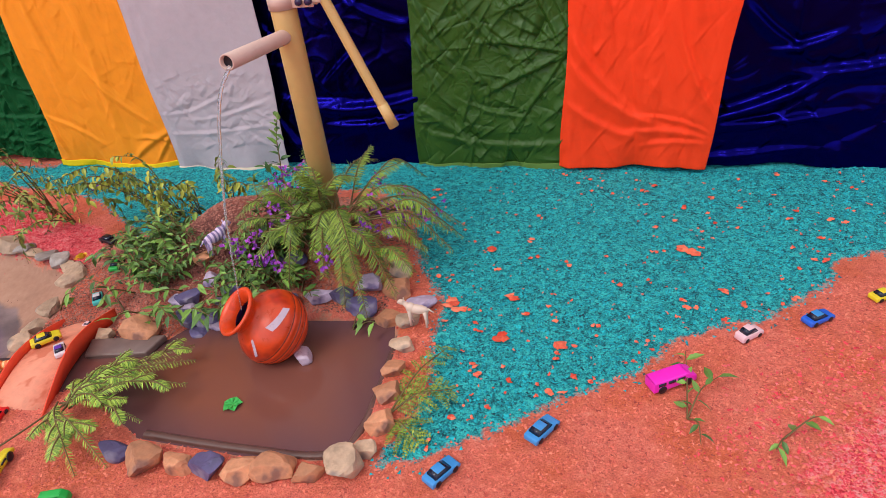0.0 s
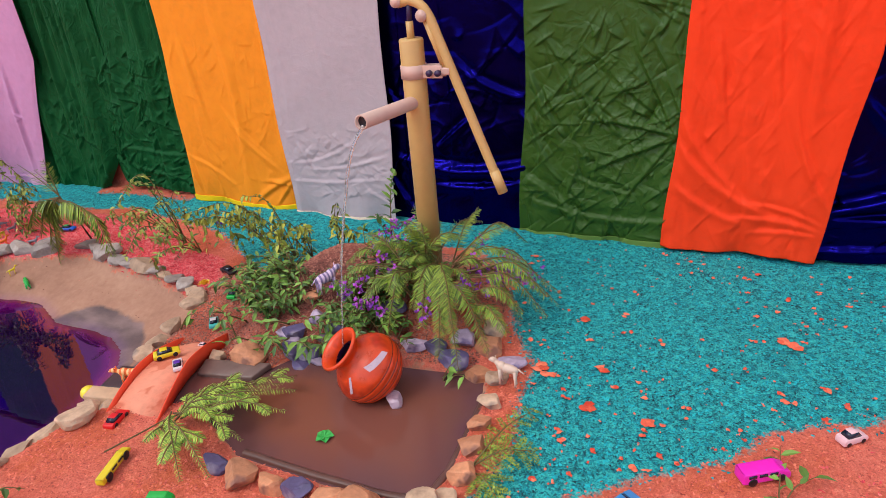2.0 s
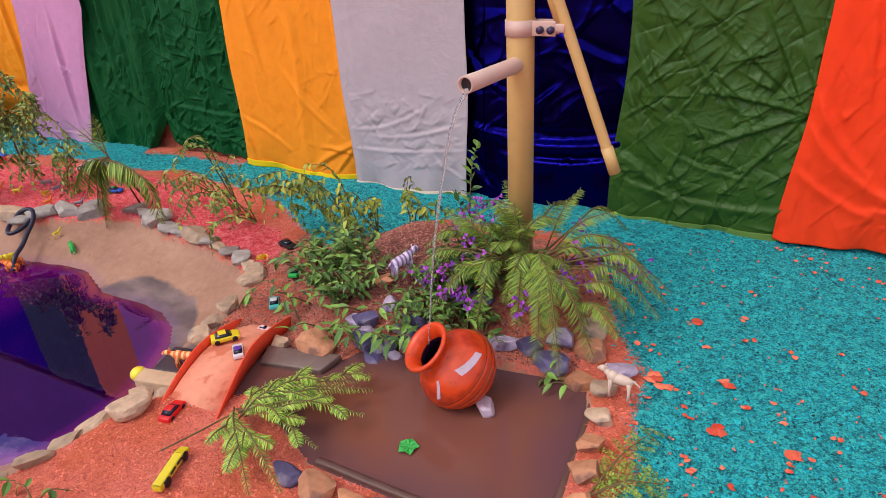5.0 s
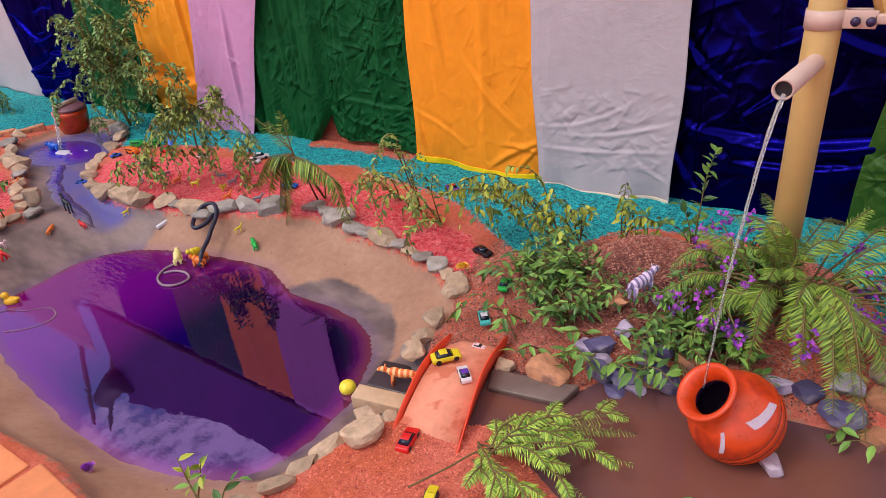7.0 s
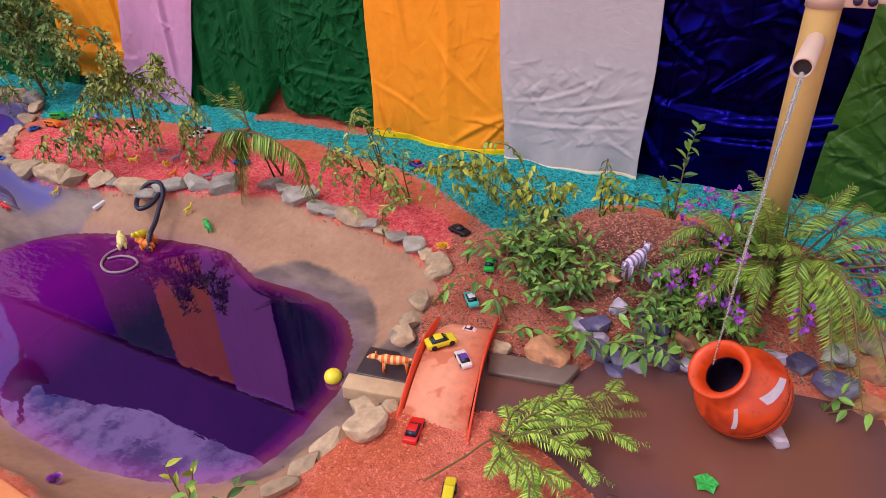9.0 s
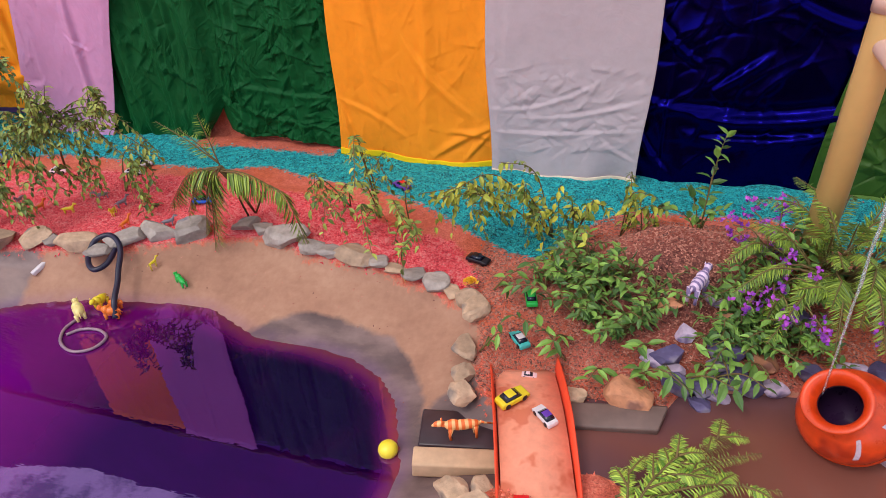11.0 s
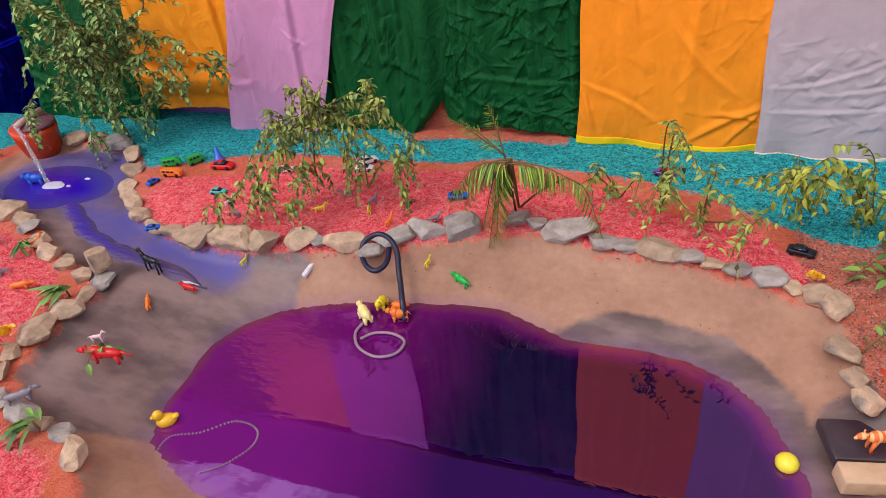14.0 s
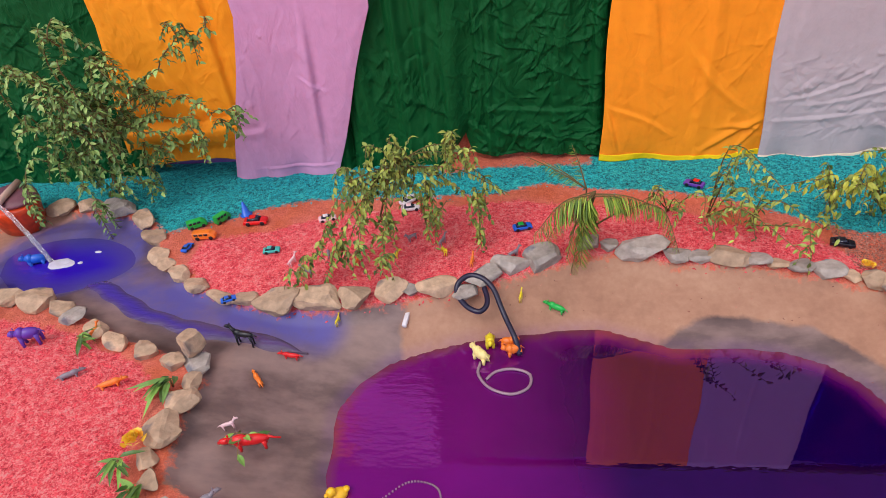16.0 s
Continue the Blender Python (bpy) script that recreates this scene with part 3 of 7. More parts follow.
def build_ground():
    xs, ys = spacing(-4.3, 0.8, 0.0125, 300.0), spacing(0.2, 1.92, 0.0125, 300.0)
    gx, gy = np.meshgrid(xs, ys)
    px, py = gx.ravel(), gy.ravel()
    near = (px > -12) & (px < 6) & (py > -4) & (py < 4)
    pz = np.where(near, height(px, py), 0.0)
    nx, ny = len(xs), len(ys)
    i = np.arange(nx * ny).reshape(ny, nx)
    faces = np.stack([i[:-1, :-1], i[:-1, 1:], i[1:, 1:], i[1:, :-1]], -1).reshape(-1, 4)
    me = bpy.data.meshes.new("ground")
    me.vertices.add(len(px))
    me.vertices.foreach_set("co", np.stack([px, py, pz], -1).ravel())
    me.loops.add(len(faces) * 4)
    me.polygons.add(len(faces))
    me.loops.foreach_set("vertex_index", faces.ravel())
    me.polygons.foreach_set("loop_start", np.arange(0, len(faces) * 4, 4))
    me.polygons.foreach_set("loop_total", np.full(len(faces), 4))
    me.polygons.foreach_set("use_smooth", np.ones(len(faces), bool))
    me.update(calc_edges=True)
    code = lambda d: np.clip(0.5 + 4.0 * d, 0, 1)
    turq = signed(px, py, TURQ)
    red = np.maximum(np.maximum(signed(px, py, RED_BACK), signed(px, py, RED_LEFT)), signed(px, py, RED_RIGHT) * 0.35 - 0.045)
    cem = np.maximum(signed(px, py, POOL_RIM), signed(px, py, BASIN))
    wet = np.maximum.reduce([signed(px, py, WET_BANK)] + [r - np.hypot(px - x, py - y) for x, y, r in WET_LINES])
    water = signed(px, py, WATERLINE)
    dye = 0.6 * smooth01(1 + water / 0.035) + 0.15 * np.exp(-(((px + 3.45) / 0.38) ** 2 + ((py - 1.28) / 0.2) ** 2))
    mud = np.exp(-(((px + 0.95) / 0.32) ** 2 + ((py - 1.22) / 0.22) ** 2) * 1.2)
    one = np.ones_like(px)
    run = np.hypot(px + 3.64, (py - 1.38) * 1.3) - 0.26
    for (x0, y0), (x1, y1) in (((-3.45, 1.28), (-3.1, 1.12)), ((-3.1, 1.12), (-2.75, 1.06))):
        s = np.clip(((px - x0) * (x1 - x0) + (py - y0) * (y1 - y0)) / ((x1 - x0) ** 2 + (y1 - y0) ** 2), 0, 1)
        run = np.minimum(run, np.hypot(px - x0 - s * (x1 - x0), py - y0 - s * (y1 - y0)) - 0.07)
    channel = smooth01(0.5 - run / 0.09)
    zone = me.color_attributes.new("zone", "FLOAT_COLOR", "POINT")
    zone.data.foreach_set("color", np.stack([code(turq), code(red), code(cem), one], -1).ravel())
    wets = me.color_attributes.new("wet", "FLOAT_COLOR", "POINT")
    wets.data.foreach_set("color", np.stack([code(wet), np.clip(dye, 0, 1), np.clip(mud, 0, 1), channel], -1).ravel())
    me.materials.append(M_GROUND)
    return tagged(new("ground", me), "bare orange earth with turquoise sawdust, red gravel and cement hollows", "ground", "", "structure")


build_ground()


def lean(x):
    """Weights the deep colour towards the pool's right end."""
    return 0.10 + 1.25 * smooth01((x + 2.38) / 0.62)


def build_water(name, poly, z, material, label, deep_at, ripples, grow=0.03):
    """A level sheet over the hollow, a little wider than its shore."""
    p = np.array(poly)
    xs, ys = np.arange(p[:, 0].min() - 0.06, p[:, 0].max() + 0.06, 0.0125), np.arange(p[:, 1].min() - 0.06, p[:, 1].max() + 0.06, 0.0125)
    gx, gy = np.meshgrid(xs, ys)
    d = signed(gx, gy, poly)
    keep = (d > -grow).ravel()
    nx = len(xs)
    faces = [(j * nx + k, j * nx + k + 1, (j + 1) * nx + k + 1, (j + 1) * nx + k) for j in range(len(ys) - 1) for k in range(nx - 1)]
    faces = [q for q in faces if all(keep[v] for v in q)]
    used = sorted({v for q in faces for v in q})
    at = {v: n for n, v in enumerate(used)}
    fx, fy, fd = gx.ravel()[used], gy.ravel()[used], d.ravel()[used]
    ob = raw(name, [(x, y, z) for x, y in zip(fx, fy)], [tuple(at[v] for v in q) for q in faces], material, True)
    rip = np.clip(sum(np.exp(-(((fx - x) / r) ** 2 + ((fy - y) / r) ** 2)) for x, y, r in ripples), 0, 1) if ripples else np.zeros_like(fx)
    col = ob.data.color_attributes.new("depth", "FLOAT_COLOR", "POINT")
    col.data.foreach_set("color", np.stack([np.clip(np.clip(fd / deep_at, 0, 1) * (lean(fx) if name == "pool_water" else 1.0), 0, 1), rip, np.clip(fd / 0.09, 0, 1), 0 * rip + 1], -1).ravel())
    return tagged(ob, label, "water", "", "structure")


build_water("pool_water", WATERLINE, WATER_Z, M_POOL, "still violet dyed water in the cement pool", 0.075, [(-2.6, 0.95, 0.16), (-2.5, 0.84, 0.12)])
build_water("basin_water", BASIN, BASIN_Z, M_BASIN, "shallow muddy brown water in the basin", 0.1, [], 0.022)
build_water("pond_water", SMALL_POND, POND_Z, M_POND, "blue dyed water in the small round pond", 0.12, [(-3.66, 1.33, 0.15)], 0.01)

# ---- cloth screen ----
def build_cloth(name, colour, bottom, top, foot, lift, label, style, seed=0, y0=1.82, folds=(), hem=None, gape=(0.0, 0.0), fine=True, head=1.45):
    """A hanging sheet from (left, right) at the ground to (left, right) half a metre up, then straight on; long folds by name, thin straight creases by chance."""
    r = np.random.RandomState(100 + seed)
    width = max(bottom[1] - bottom[0], top[1] - top[0])
    dense = fine and style["creases"] > 200 and colour != "white"
    nx = min(210 if dense else 140, max(60, int(width / (0.0024 if dense else 0.0036)))) if fine else 44
    zs = np.concatenate([np.linspace(foot, 0.70, 264 if dense else 176 if fine else 50), np.linspace(0.72, head, 20)])
    u, z = np.meshgrid(np.linspace(0, 1, nx + 1), zs)
    k = np.clip(z, 0, 0.55) / 0.55
    near = np.clip(1 - z / 0.18, 0, 1) ** 1.4
    left = bottom[0] + (top[0] - bottom[0]) * k + gape[0] * near
    right = bottom[1] + (top[1] - bottom[1]) * k - gape[1] * near
    x = left + (right - left) * u
    c = x - (bottom[0] + bottom[1]) / 2
    d = style["sway"] * (0.5 + 0.5 * np.sin(c * 9 + 1.3 * np.sin(z * 3 + seed) + seed * 1.7))
    for _ in range(style["pleats"]):
        at, w, h = r.uniform(-width / 2, width / 2), r.uniform(0.5, 1.5) * style["broad"], r.uniform(0.4, 1.0) * style["pleat"]
        bend = r.uniform(-0.05, 0.05) * z + 0.012 * np.sin(z * r.uniform(4, 9) + r.rand() * 6)
        off = (c - at - bend) / w
        d += h * np.where(off < 0, np.exp(-((off * 1.9) ** 2)), np.exp(-((off * 0.8) ** 2))) * (0.6 + 0.4 * np.sin(z * r.uniform(3, 7) + r.rand() * 6))

    def crease(xc, zc, ang, length, w, h, bow, sharp):
        dx, dz = c - xc, z - zc
        along, across = dx * math.cos(ang) + dz * math.sin(ang), -dx * math.sin(ang) + dz * math.cos(ang)
        across = across - bow * (along**2) / max(length, 0.02)
        if sharp:
            ridge = np.where(across > 0, np.exp(-across / (3.6 * w)), np.exp(across / (0.7 * w)))
            return h * ridge * np.exp(-((along / length) ** 2))
        else:
            ridge = np.where(across > 0, np.exp(-((across / (0.6 * w)) ** 2)), np.exp(-((across / (1.5 * w)) ** 2))) - 0.4 * np.exp(-(((across - 1.7 * w) / (1.2 * w)) ** 2))
        return h * ridge * np.exp(-((along / length) ** 4))

    for _ in range(style["creases"]):
        zc = style["base"] + style["low"] * r.rand() ** style["bias"]
        length = r.uniform(0.25, 1.0) ** 1.5 * style["length"]
        ang = r.normal(style["angle"] * r.choice((1, 1, -1)), style["turn"])
        d += crease(r.uniform(-0.5, 0.5) * width, zc, ang, length, r.uniform(0.6, 1.4) * style["width"], r.uniform(0.25, 1.0) * style["depth"] * r.choice((1, 1, -0.7)), r.normal(0, style["bow"]), True)
    for u0, z0, u1, z1, w, h, bow in folds:
        x0, x1 = (u0 - 0.5) * width, (u1 - 0.5) * width
        d += crease((x0 + x1) / 2, (z0 + z1) / 2, math.atan2(z1 - z0, x1 - x0), 0.5 * math.hypot(x1 - x0, z1 - z0), w, h, bow, False)
    low = np.clip(1 - z / 0.16, 0, 1)
    d += low**2 * (0.010 * np.sin(u * 8 + seed) + 0.007 * np.sin(u * 19 + 2 * seed))
    rim = np.clip(np.minimum(u, 1 - u) * width / 0.03, 0, 1)
    d *= 0.15 + 0.85 * rim * rim * (3 - 2 * rim)
    d = 0.042 * np.tanh(d / 0.042)
    zz = z + lift * np.clip(1 - z / 0.3, 0, 1) * (0.6 * np.sin(u * 3.1 + seed) + 0.3 * np.sin(u * 7 + 2.1 * seed))
    zz = zz + near * (gape[1] * np.clip(u * 6 - 5, 0, 1) + gape[0] * np.clip(1 - u * 6, 0, 1)) * 0.35
    xx = x + 0.004 * np.sin(z * 13 + seed) * np.where(u > 0.5, 1, -1) * (np.abs(u - 0.5) * 2) ** 6
    verts = np.stack([xx, y0 - d, zz], -1).reshape(-1, 3)
    i = np.arange(verts.shape[0]).reshape(len(zs), nx + 1)
    faces = np.stack([i[:-1, :-1], i[:-1, 1:], i[1:, 1:], i[1:, :-1]], -1).reshape(-1, 4)
    ob = raw(name, verts.tolist(), faces.tolist(), CLOTH[colour], True)
    mod = ob.modifiers.new("thickness", "SOLIDIFY")
    mod.thickness, mod.offset = 0.0015, 1.0
    if hem:
        rows = 1 + int(round(hem[1] / (zs[1] - zs[0])))
        strip = np.stack([xx, y0 - d - 0.0045, zz - 0.002], -1)[: rows + 1]
        f = faces.reshape(len(zs) - 1, nx, 4)[:rows].reshape(-1, 4)
        band = raw("hem", strip.reshape(-1, 3).tolist(), f.tolist(), CLOTH[hem[0]], True)
        mod = band.modifiers.new("thickness", "SOLIDIFY")
        mod.thickness, mod.offset = 0.0015, 1.0
        band.parent = ob
        tagged(band, hem[2])
    return tagged(ob, label, "cloth", "hanging cloth screen")


def style(sway=0.006, pleats=0, pleat=0.0, creases=30, length=0.12, width=0.006, depth=0.006, angle=0.6, turn=0.9, bow=0.3, low=0.8, bias=1.0, base=0.02, broad=0.012):
    return dict(sway=sway, pleats=pleats, pleat=pleat, creases=creases, length=length, width=width, depth=depth, angle=angle, turn=turn, bow=bow, low=low, bias=bias, base=base, broad=broad)


SATIN = style(0.010, 4, 0.008, 90, 0.10, 0.0065, 0.0090, 0.75, 0.45, 0.25, 0.62, 1.0, 0.04)
DRAPED = style(0.010, 20, 0.034, 130, 0.055, 0.0034, 0.0120, 1.15, 0.35, 0.0, 0.5, 1.2, 0.02, 0.017)
PLEATED = style(0.010, 10, 0.020, 300, 0.048, 0.0026, 0.0140, 0.80, 0.50, 0.0, 0.56, 1.2, 0.02, 0.022)
CRUMPLED = style(0.008, 5, 0.012, 320, 0.060, 0.0026, 0.0100, 0.85, 0.40, 0.0, 0.66, 1.0, 0.02, 0.03)
SMOOTH = style(0.007, 7, 0.006, 110, 0.055, 0.0034, 0.0030, 0.95, 0.45, 0.0, 0.6, 1.2, 0.02, 0.02)
PULLED = style(0.006, 10, 0.006, 170, 0.070, 0.0030, 0.0032, 1.25, 0.25, 0.0, 0.7, 1.0, 0.05, 0.022)
LINEN = style(0.005, 2, 0.004, 240, 0.040, 0.0034, 0.0032, 0.5, 0.30, 0.0, 0.24, 1.0, 0.08, 0.02)
STRIPED = style(0.005, 9, 0.005, 80, 0.045, 0.0036, 0.0036, 1.25, 0.3, 0.0, 0.6, 1.0, 0.02, 0.014)
GREEN_A = ((0.25, -0.05, 0.22, 1.0, 0.024, -0.050, 0.0), (0.14, -0.05, 0.13, 1.0, 0.016, 0.022, 0.0), (0.42, 0.0, 0.36, 1.0, 0.014, 0.016, 0.0), (0.62, 0.0, 0.60, 1.0, 0.014, 0.014, 0.0), (0.80, 0.12, 0.72, 1.0, 0.012, 0.016, 0.0), (0.92, 0.20, 0.86, 0.9, 0.010, 0.014, 0.0), (0.95, 0.18, 0.70, 0.24, 0.010, 0.012, 0.1))
GREEN_B = ((0.16, 0.25, 0.10, 1.0, 0.012, 0.016, 0.0), (0.34, 0.22, 0.30, 1.0, 0.014, 0.014, 0.0), (0.55, 0.24, 0.55, 1.0, 0.016, 0.010, 0.0), (0.88, 0.16, 0.88, 1.0, 0.012, 0.018, 0.0), (0.95, 0.06, 0.96, 0.8, 0.012, -0.018, 0.0), (0.05, 0.16, 0.30, 0.05, 0.010, 0.012, -0.1), (0.20, 0.19, 0.90, 0.17, 0.008, 0.008, 0.05), (0.25, 0.10, 0.92, 0.07, 0.008, 0.008, 0.1))
NAVY_A = ((0.35, 0.17, 1.05, 0.215, 0.016, 0.0216, 0.12), (0.4, 0.12, 0.95, 0.15, 0.012, 0.0144, 0.1), (0.42, 0.27, 0.62, 0.36, 0.009, 0.0108, 0.0), (0.08, 0.44, 0.3, 0.33, 0.009, 0.009, 0.1), (0.05, 0.16, 0.22, 0.03, 0.01, 0.0108, 0.1), (0.6, 0.5, 0.95, 0.42, 0.01, 0.0108, 0.1), (0.12, 0.22, 0.5, 0.2, 0.01, 0.009, 0.1))
NAVY_B = ((0.02, 0.12, 0.50, 0.22, 0.014, 0.024, 0.10), (0.10, 0.11, 0.62, 0.145, 0.010, 0.014, 0.05), (0.18, 0.42, 0.40, 0.31, 0.010, 0.014, 0.1), (0.32, 0.31, 0.55, 0.345, 0.009, 0.012, 0.1), (0.45, 0.24, 0.95, 0.30, 0.014, 0.016, 0.1), (0.03, 0.02, 0.5, 0.045, 0.010, 0.010, 0.0))
YELLOW_F = ((0.46, 0.36, 0.82, 0.16, 0.009, 0.006, 0.1), (0.55, 0.33, 0.8, 0.2, 0.007, 0.003, 0.05), (0.98, 0.14, 0.62, 0.05, 0.008, 0.0075, 0.1), (0.97, 0.10, 0.72, 0.12, 0.006, 0.006, 0.1), (0.97, 0.12, 0.80, 0.03, 0.006, 0.006, 0.0), (0.03, 0.2, 0.45, 0.1, 0.008, 0.004, -0.1), (0.22, 0.62, 0.32, 0.30, 0.014, 0.006, 0.0), (0.02, 0.19, 0.10, 0.05, 0.007, 0.009, 0.0), (0.93, 0.7, 0.95, 0.2, 0.008, 0.007, 0.0))
WHITE_F = ((0.02, 0.12, 0.95, 0.145, 0.006, 0.0035, 0.03), (0.05, 0.17, 0.7, 0.26, 0.006, 0.003, 0.15), (0.25, 0.16, 0.95, 0.22, 0.006, 0.003, 0.1), (0.12, 0.3, 0.3, 0.16, 0.006, 0.0025, 0.1), (0.7, 0.12, 0.95, 0.05, 0.006, 0.003, 0.1))
RED_F = ((0.02, 0.42, 0.45, 0.17, 0.012, 0.007, 0.12), (0.03, 0.31, 0.62, 0.11, 0.012, 0.007, 0.16), (0.04, 0.20, 0.50, 0.085, 0.010, 0.005, 0.12), (0.45, 0.125, 0.98, 0.105, 0.009, 0.005, -0.14), (0.58, 0.08, 0.97, 0.085, 0.007, 0.004, -0.08), (0.55, 0.17, 0.98, 0.12, 0.006, 0.004, -0.12), (0.28, 0.60, 0.36, 0.36, 0.010, 0.006, 0.0), (0.58, 0.66, 0.64, 0.44, 0.008, 0.005, 0.0), (0.72, 0.40, 0.97, 0.15, 0.007, 0.006, 0.1), (0.06, 0.07, 0.02, 0.02, 0.008, 0.008, 0.0))
OLIVE_F = ((0.97, 0.345, 0.48, 0.385, 0.007, 0.010, 0.08), (0.97, 0.335, 0.50, 0.235, 0.007, 0.009, 0.05), (0.97, 0.33, 0.66, 0.12, 0.006, 0.008, 0.0), (0.97, 0.35, 0.74, 0.56, 0.006, 0.008, 0.0), (0.97, 0.35, 0.60, 0.50, 0.006, 0.006, 0.0), (0.40, 0.46, 0.66, 0.33, 0.007, 0.008, 0.05), (0.03, 0.22, 0.45, 0.06, 0.011, 0.011, -0.15), (0.05, 0.10, 0.95, 0.055, 0.010, 0.007, 0.12), (0.05, 0.55, 0.30, 0.30, 0.010, 0.010, 0.0), (0.03, 0.42, 0.20, 0.25, 0.008, 0.008, 0.0), (0.35, 0.20, 0.75, 0.15, 0.006, 0.006, 0.1))
ORANGE_F = ((0.02, 0.185, 0.98, 0.165, 0.020, 0.044, 0.12), (0.02, 0.09, 0.98, 0.09, 0.055, -0.034, 0.0), (0.55, 0.40, 0.75, 0.20, 0.012, 0.008, 0.0), (0.95, 0.7, 0.97, 0.2, 0.012, 0.012, 0.0), (0.2, 0.7, 0.3, 0.35, 0.010, 0.006, 0.0))
PINK_F = ((0.30, 0.030, 0.95, 0.035, 0.004, 0.004, 0.02), (0.04, 0.36, 0.34, 0.38, 0.008, 0.009, 0.1), (0.10, 0.34, 0.20, 0.16, 0.010, 0.007, 0.1), (0.20, 0.16, 0.45, 0.17, 0.012, 0.006, 0.2), (0.92, 0.5, 0.86, 0.1, 0.012, 0.010, 0.0), (0.80, 0.35, 0.98, 0.30, 0.005, 0.005, 0.0))


CLOTHS_LEFT = [
    ("white", (-7.6, -5.62), (-7.6, -5.70), 0.0, 0.01, "tall whitish cloth sheet hanging beyond the screen's end", LINEN, 1.850, (), None, (0, 0)),
    ("white", (-5.66, -4.72), (-5.66, -4.80), 0.0, 0.01, "whitish cloth sheet hanging at the screen's far end", LINEN, 1.842, (), None, (0, 0)),
    ("navy", (-4.76, -4.15), (-4.84, -4.02), -0.005, 0.01, "shiny navy satin sheet in deep folds", SATIN, 1.832, NAVY_B, None, (0, 0)),
    ("green", (-4.19, -3.56), (-4.06, -3.48), 0.0, 0.01, "dark green cotton sheet behind the leafy branch", CRUMPLED, 1.822, OLIVE_F, None, (0, 0)),
    ("orange", (-3.62, -3.18), (-3.53, -3.03), 0.05, 0.015, "orange cloth sheet with a sagging lower fold", SMOOTH, 1.812, ORANGE_F, None, (0, 0)),
    ("pink", (-3.22, -2.845), (-3.065, -2.650), -0.012, 0.004, "mauve pink cloth sheet reaching the ground", STRIPED, 1.794, PINK_F, None, (0, 0)),
    ("green", (-2.92, -2.40), (-2.73, -2.30), -0.01, 0.012, "dark green crumpled sheet beside a gap", DRAPED, 1.838, GREEN_A, None, (0, 0.075)),
    ("green", (-2.415, -1.93), (-2.40, -1.91), 0.022, 0.012, "dark green crumpled sheet with pleats", PLEATED, 1.842, GREEN_B, None, (0.045, 0)),
]
CLOTHS_RIGHT = [
    ("yellow", (-1.965, -1.455), (-1.95, -1.465), 0.004, 0.014, "golden yellow cloth sheet with a paler hem", SMOOTH, 1.802, YELLOW_F, ("lemon", 0.019, "paler lemon-yellow hem"), (0, 0)),
    ("white", (-1.475, -1.058), (-1.492, -1.04), -0.006, 0.006, "greyish white creased cloth sheet", LINEN, 1.794, WHITE_F, ("cream", 0.012, "cream selvedge along the foot"), (0, 0)),
    ("navy", (-1.10, -0.59), (-1.085, -0.555), -0.006, 0.01, "shiny navy satin sheet with sweeping folds", SATIN, 1.832, NAVY_A, None, (0, 0)),
    ("olive", (-0.625, -0.160), (-0.59, -0.125), -0.004, 0.008, "olive green heavily creased cloth sheet", CRUMPLED, 1.812, OLIVE_F, ("moss", 0.020, "lighter moss-green hem"), (0, 0)),
    ("red", (-0.188, 0.205), (-0.158, 0.262), 0.004, 0.014, "bright vermilion cloth sheet with diagonal pulls", PULLED, 1.798, RED_F, None, (0, 0)),
    ("navy", (0.165, 0.74), (0.22, 0.76), -0.004, 0.01, "shiny navy satin sheet with long diagonal folds", SATIN, 1.834, NAVY_B, None, (0, 0)),
    ("white", (0.70, 1.3), (0.73, 1.3), -0.004, 0.01, "whitish cloth sheet closing the screen", LINEN, 1.82, (), None, (0, 0)),
]
for k, (colour, b, t, foot, lift, label, folds, y0, long_folds, hem, gape) in enumerate(CLOTHS_LEFT + CLOTHS_RIGHT):
    build_cloth("hanging_cloth", colour, b, t, foot, lift, label, folds, k + 1, y0, long_folds, hem, gape, 1 < k < 14, 2.1 if k == 0 else 1.45)



def build_wall():
    """A rough wall behind the screen; its ragged top climbs towards the far end, where an eave juts past it."""
    rows = []
    for k in range(121):
        x = -5.62 + (1.35 + 5.62) * k / 120
        top = 2.24 + 0.42 * max(0.0, (-4.2 - x) / 1.4) + 0.035 * noise.noise(Vector((x * 5, 0, 0))) + 0.025 * noise.noise(Vector((x * 17, 3, 0)))
        rows.append([(x, 1.91, -0.15), (x, 1.91, top), (x, 2.03, top + 0.02), (x, 2.03, -0.15)])
    verts = [p for row in rows for p in row]
    faces = [(4 * k + i, 4 * k + (i + 1) % 4, 4 * k + 4 + (i + 1) % 4, 4 * k + 4 + i) for k in range(120) for i in range(4)]
    faces += [(3, 2, 1, 0), (480, 481, 482, 483)]
    tagged(raw("wall_back", verts, faces, M_WALL), "dim violet backing wall behind the cloth screen", "wall", "", "structure")
    bm = bmesh.new()
    add_tube(bm, [(-5.5, 1.97, 2.36), (-5.9, 1.97, 2.58), (-6.35, 1.97, 2.98)], [0.14, 0.12, 0.10], 8)
    tagged(link("roof_beam", bm, M_BAMBOO), "dark timber roof beam jutting past the wall", "beam")


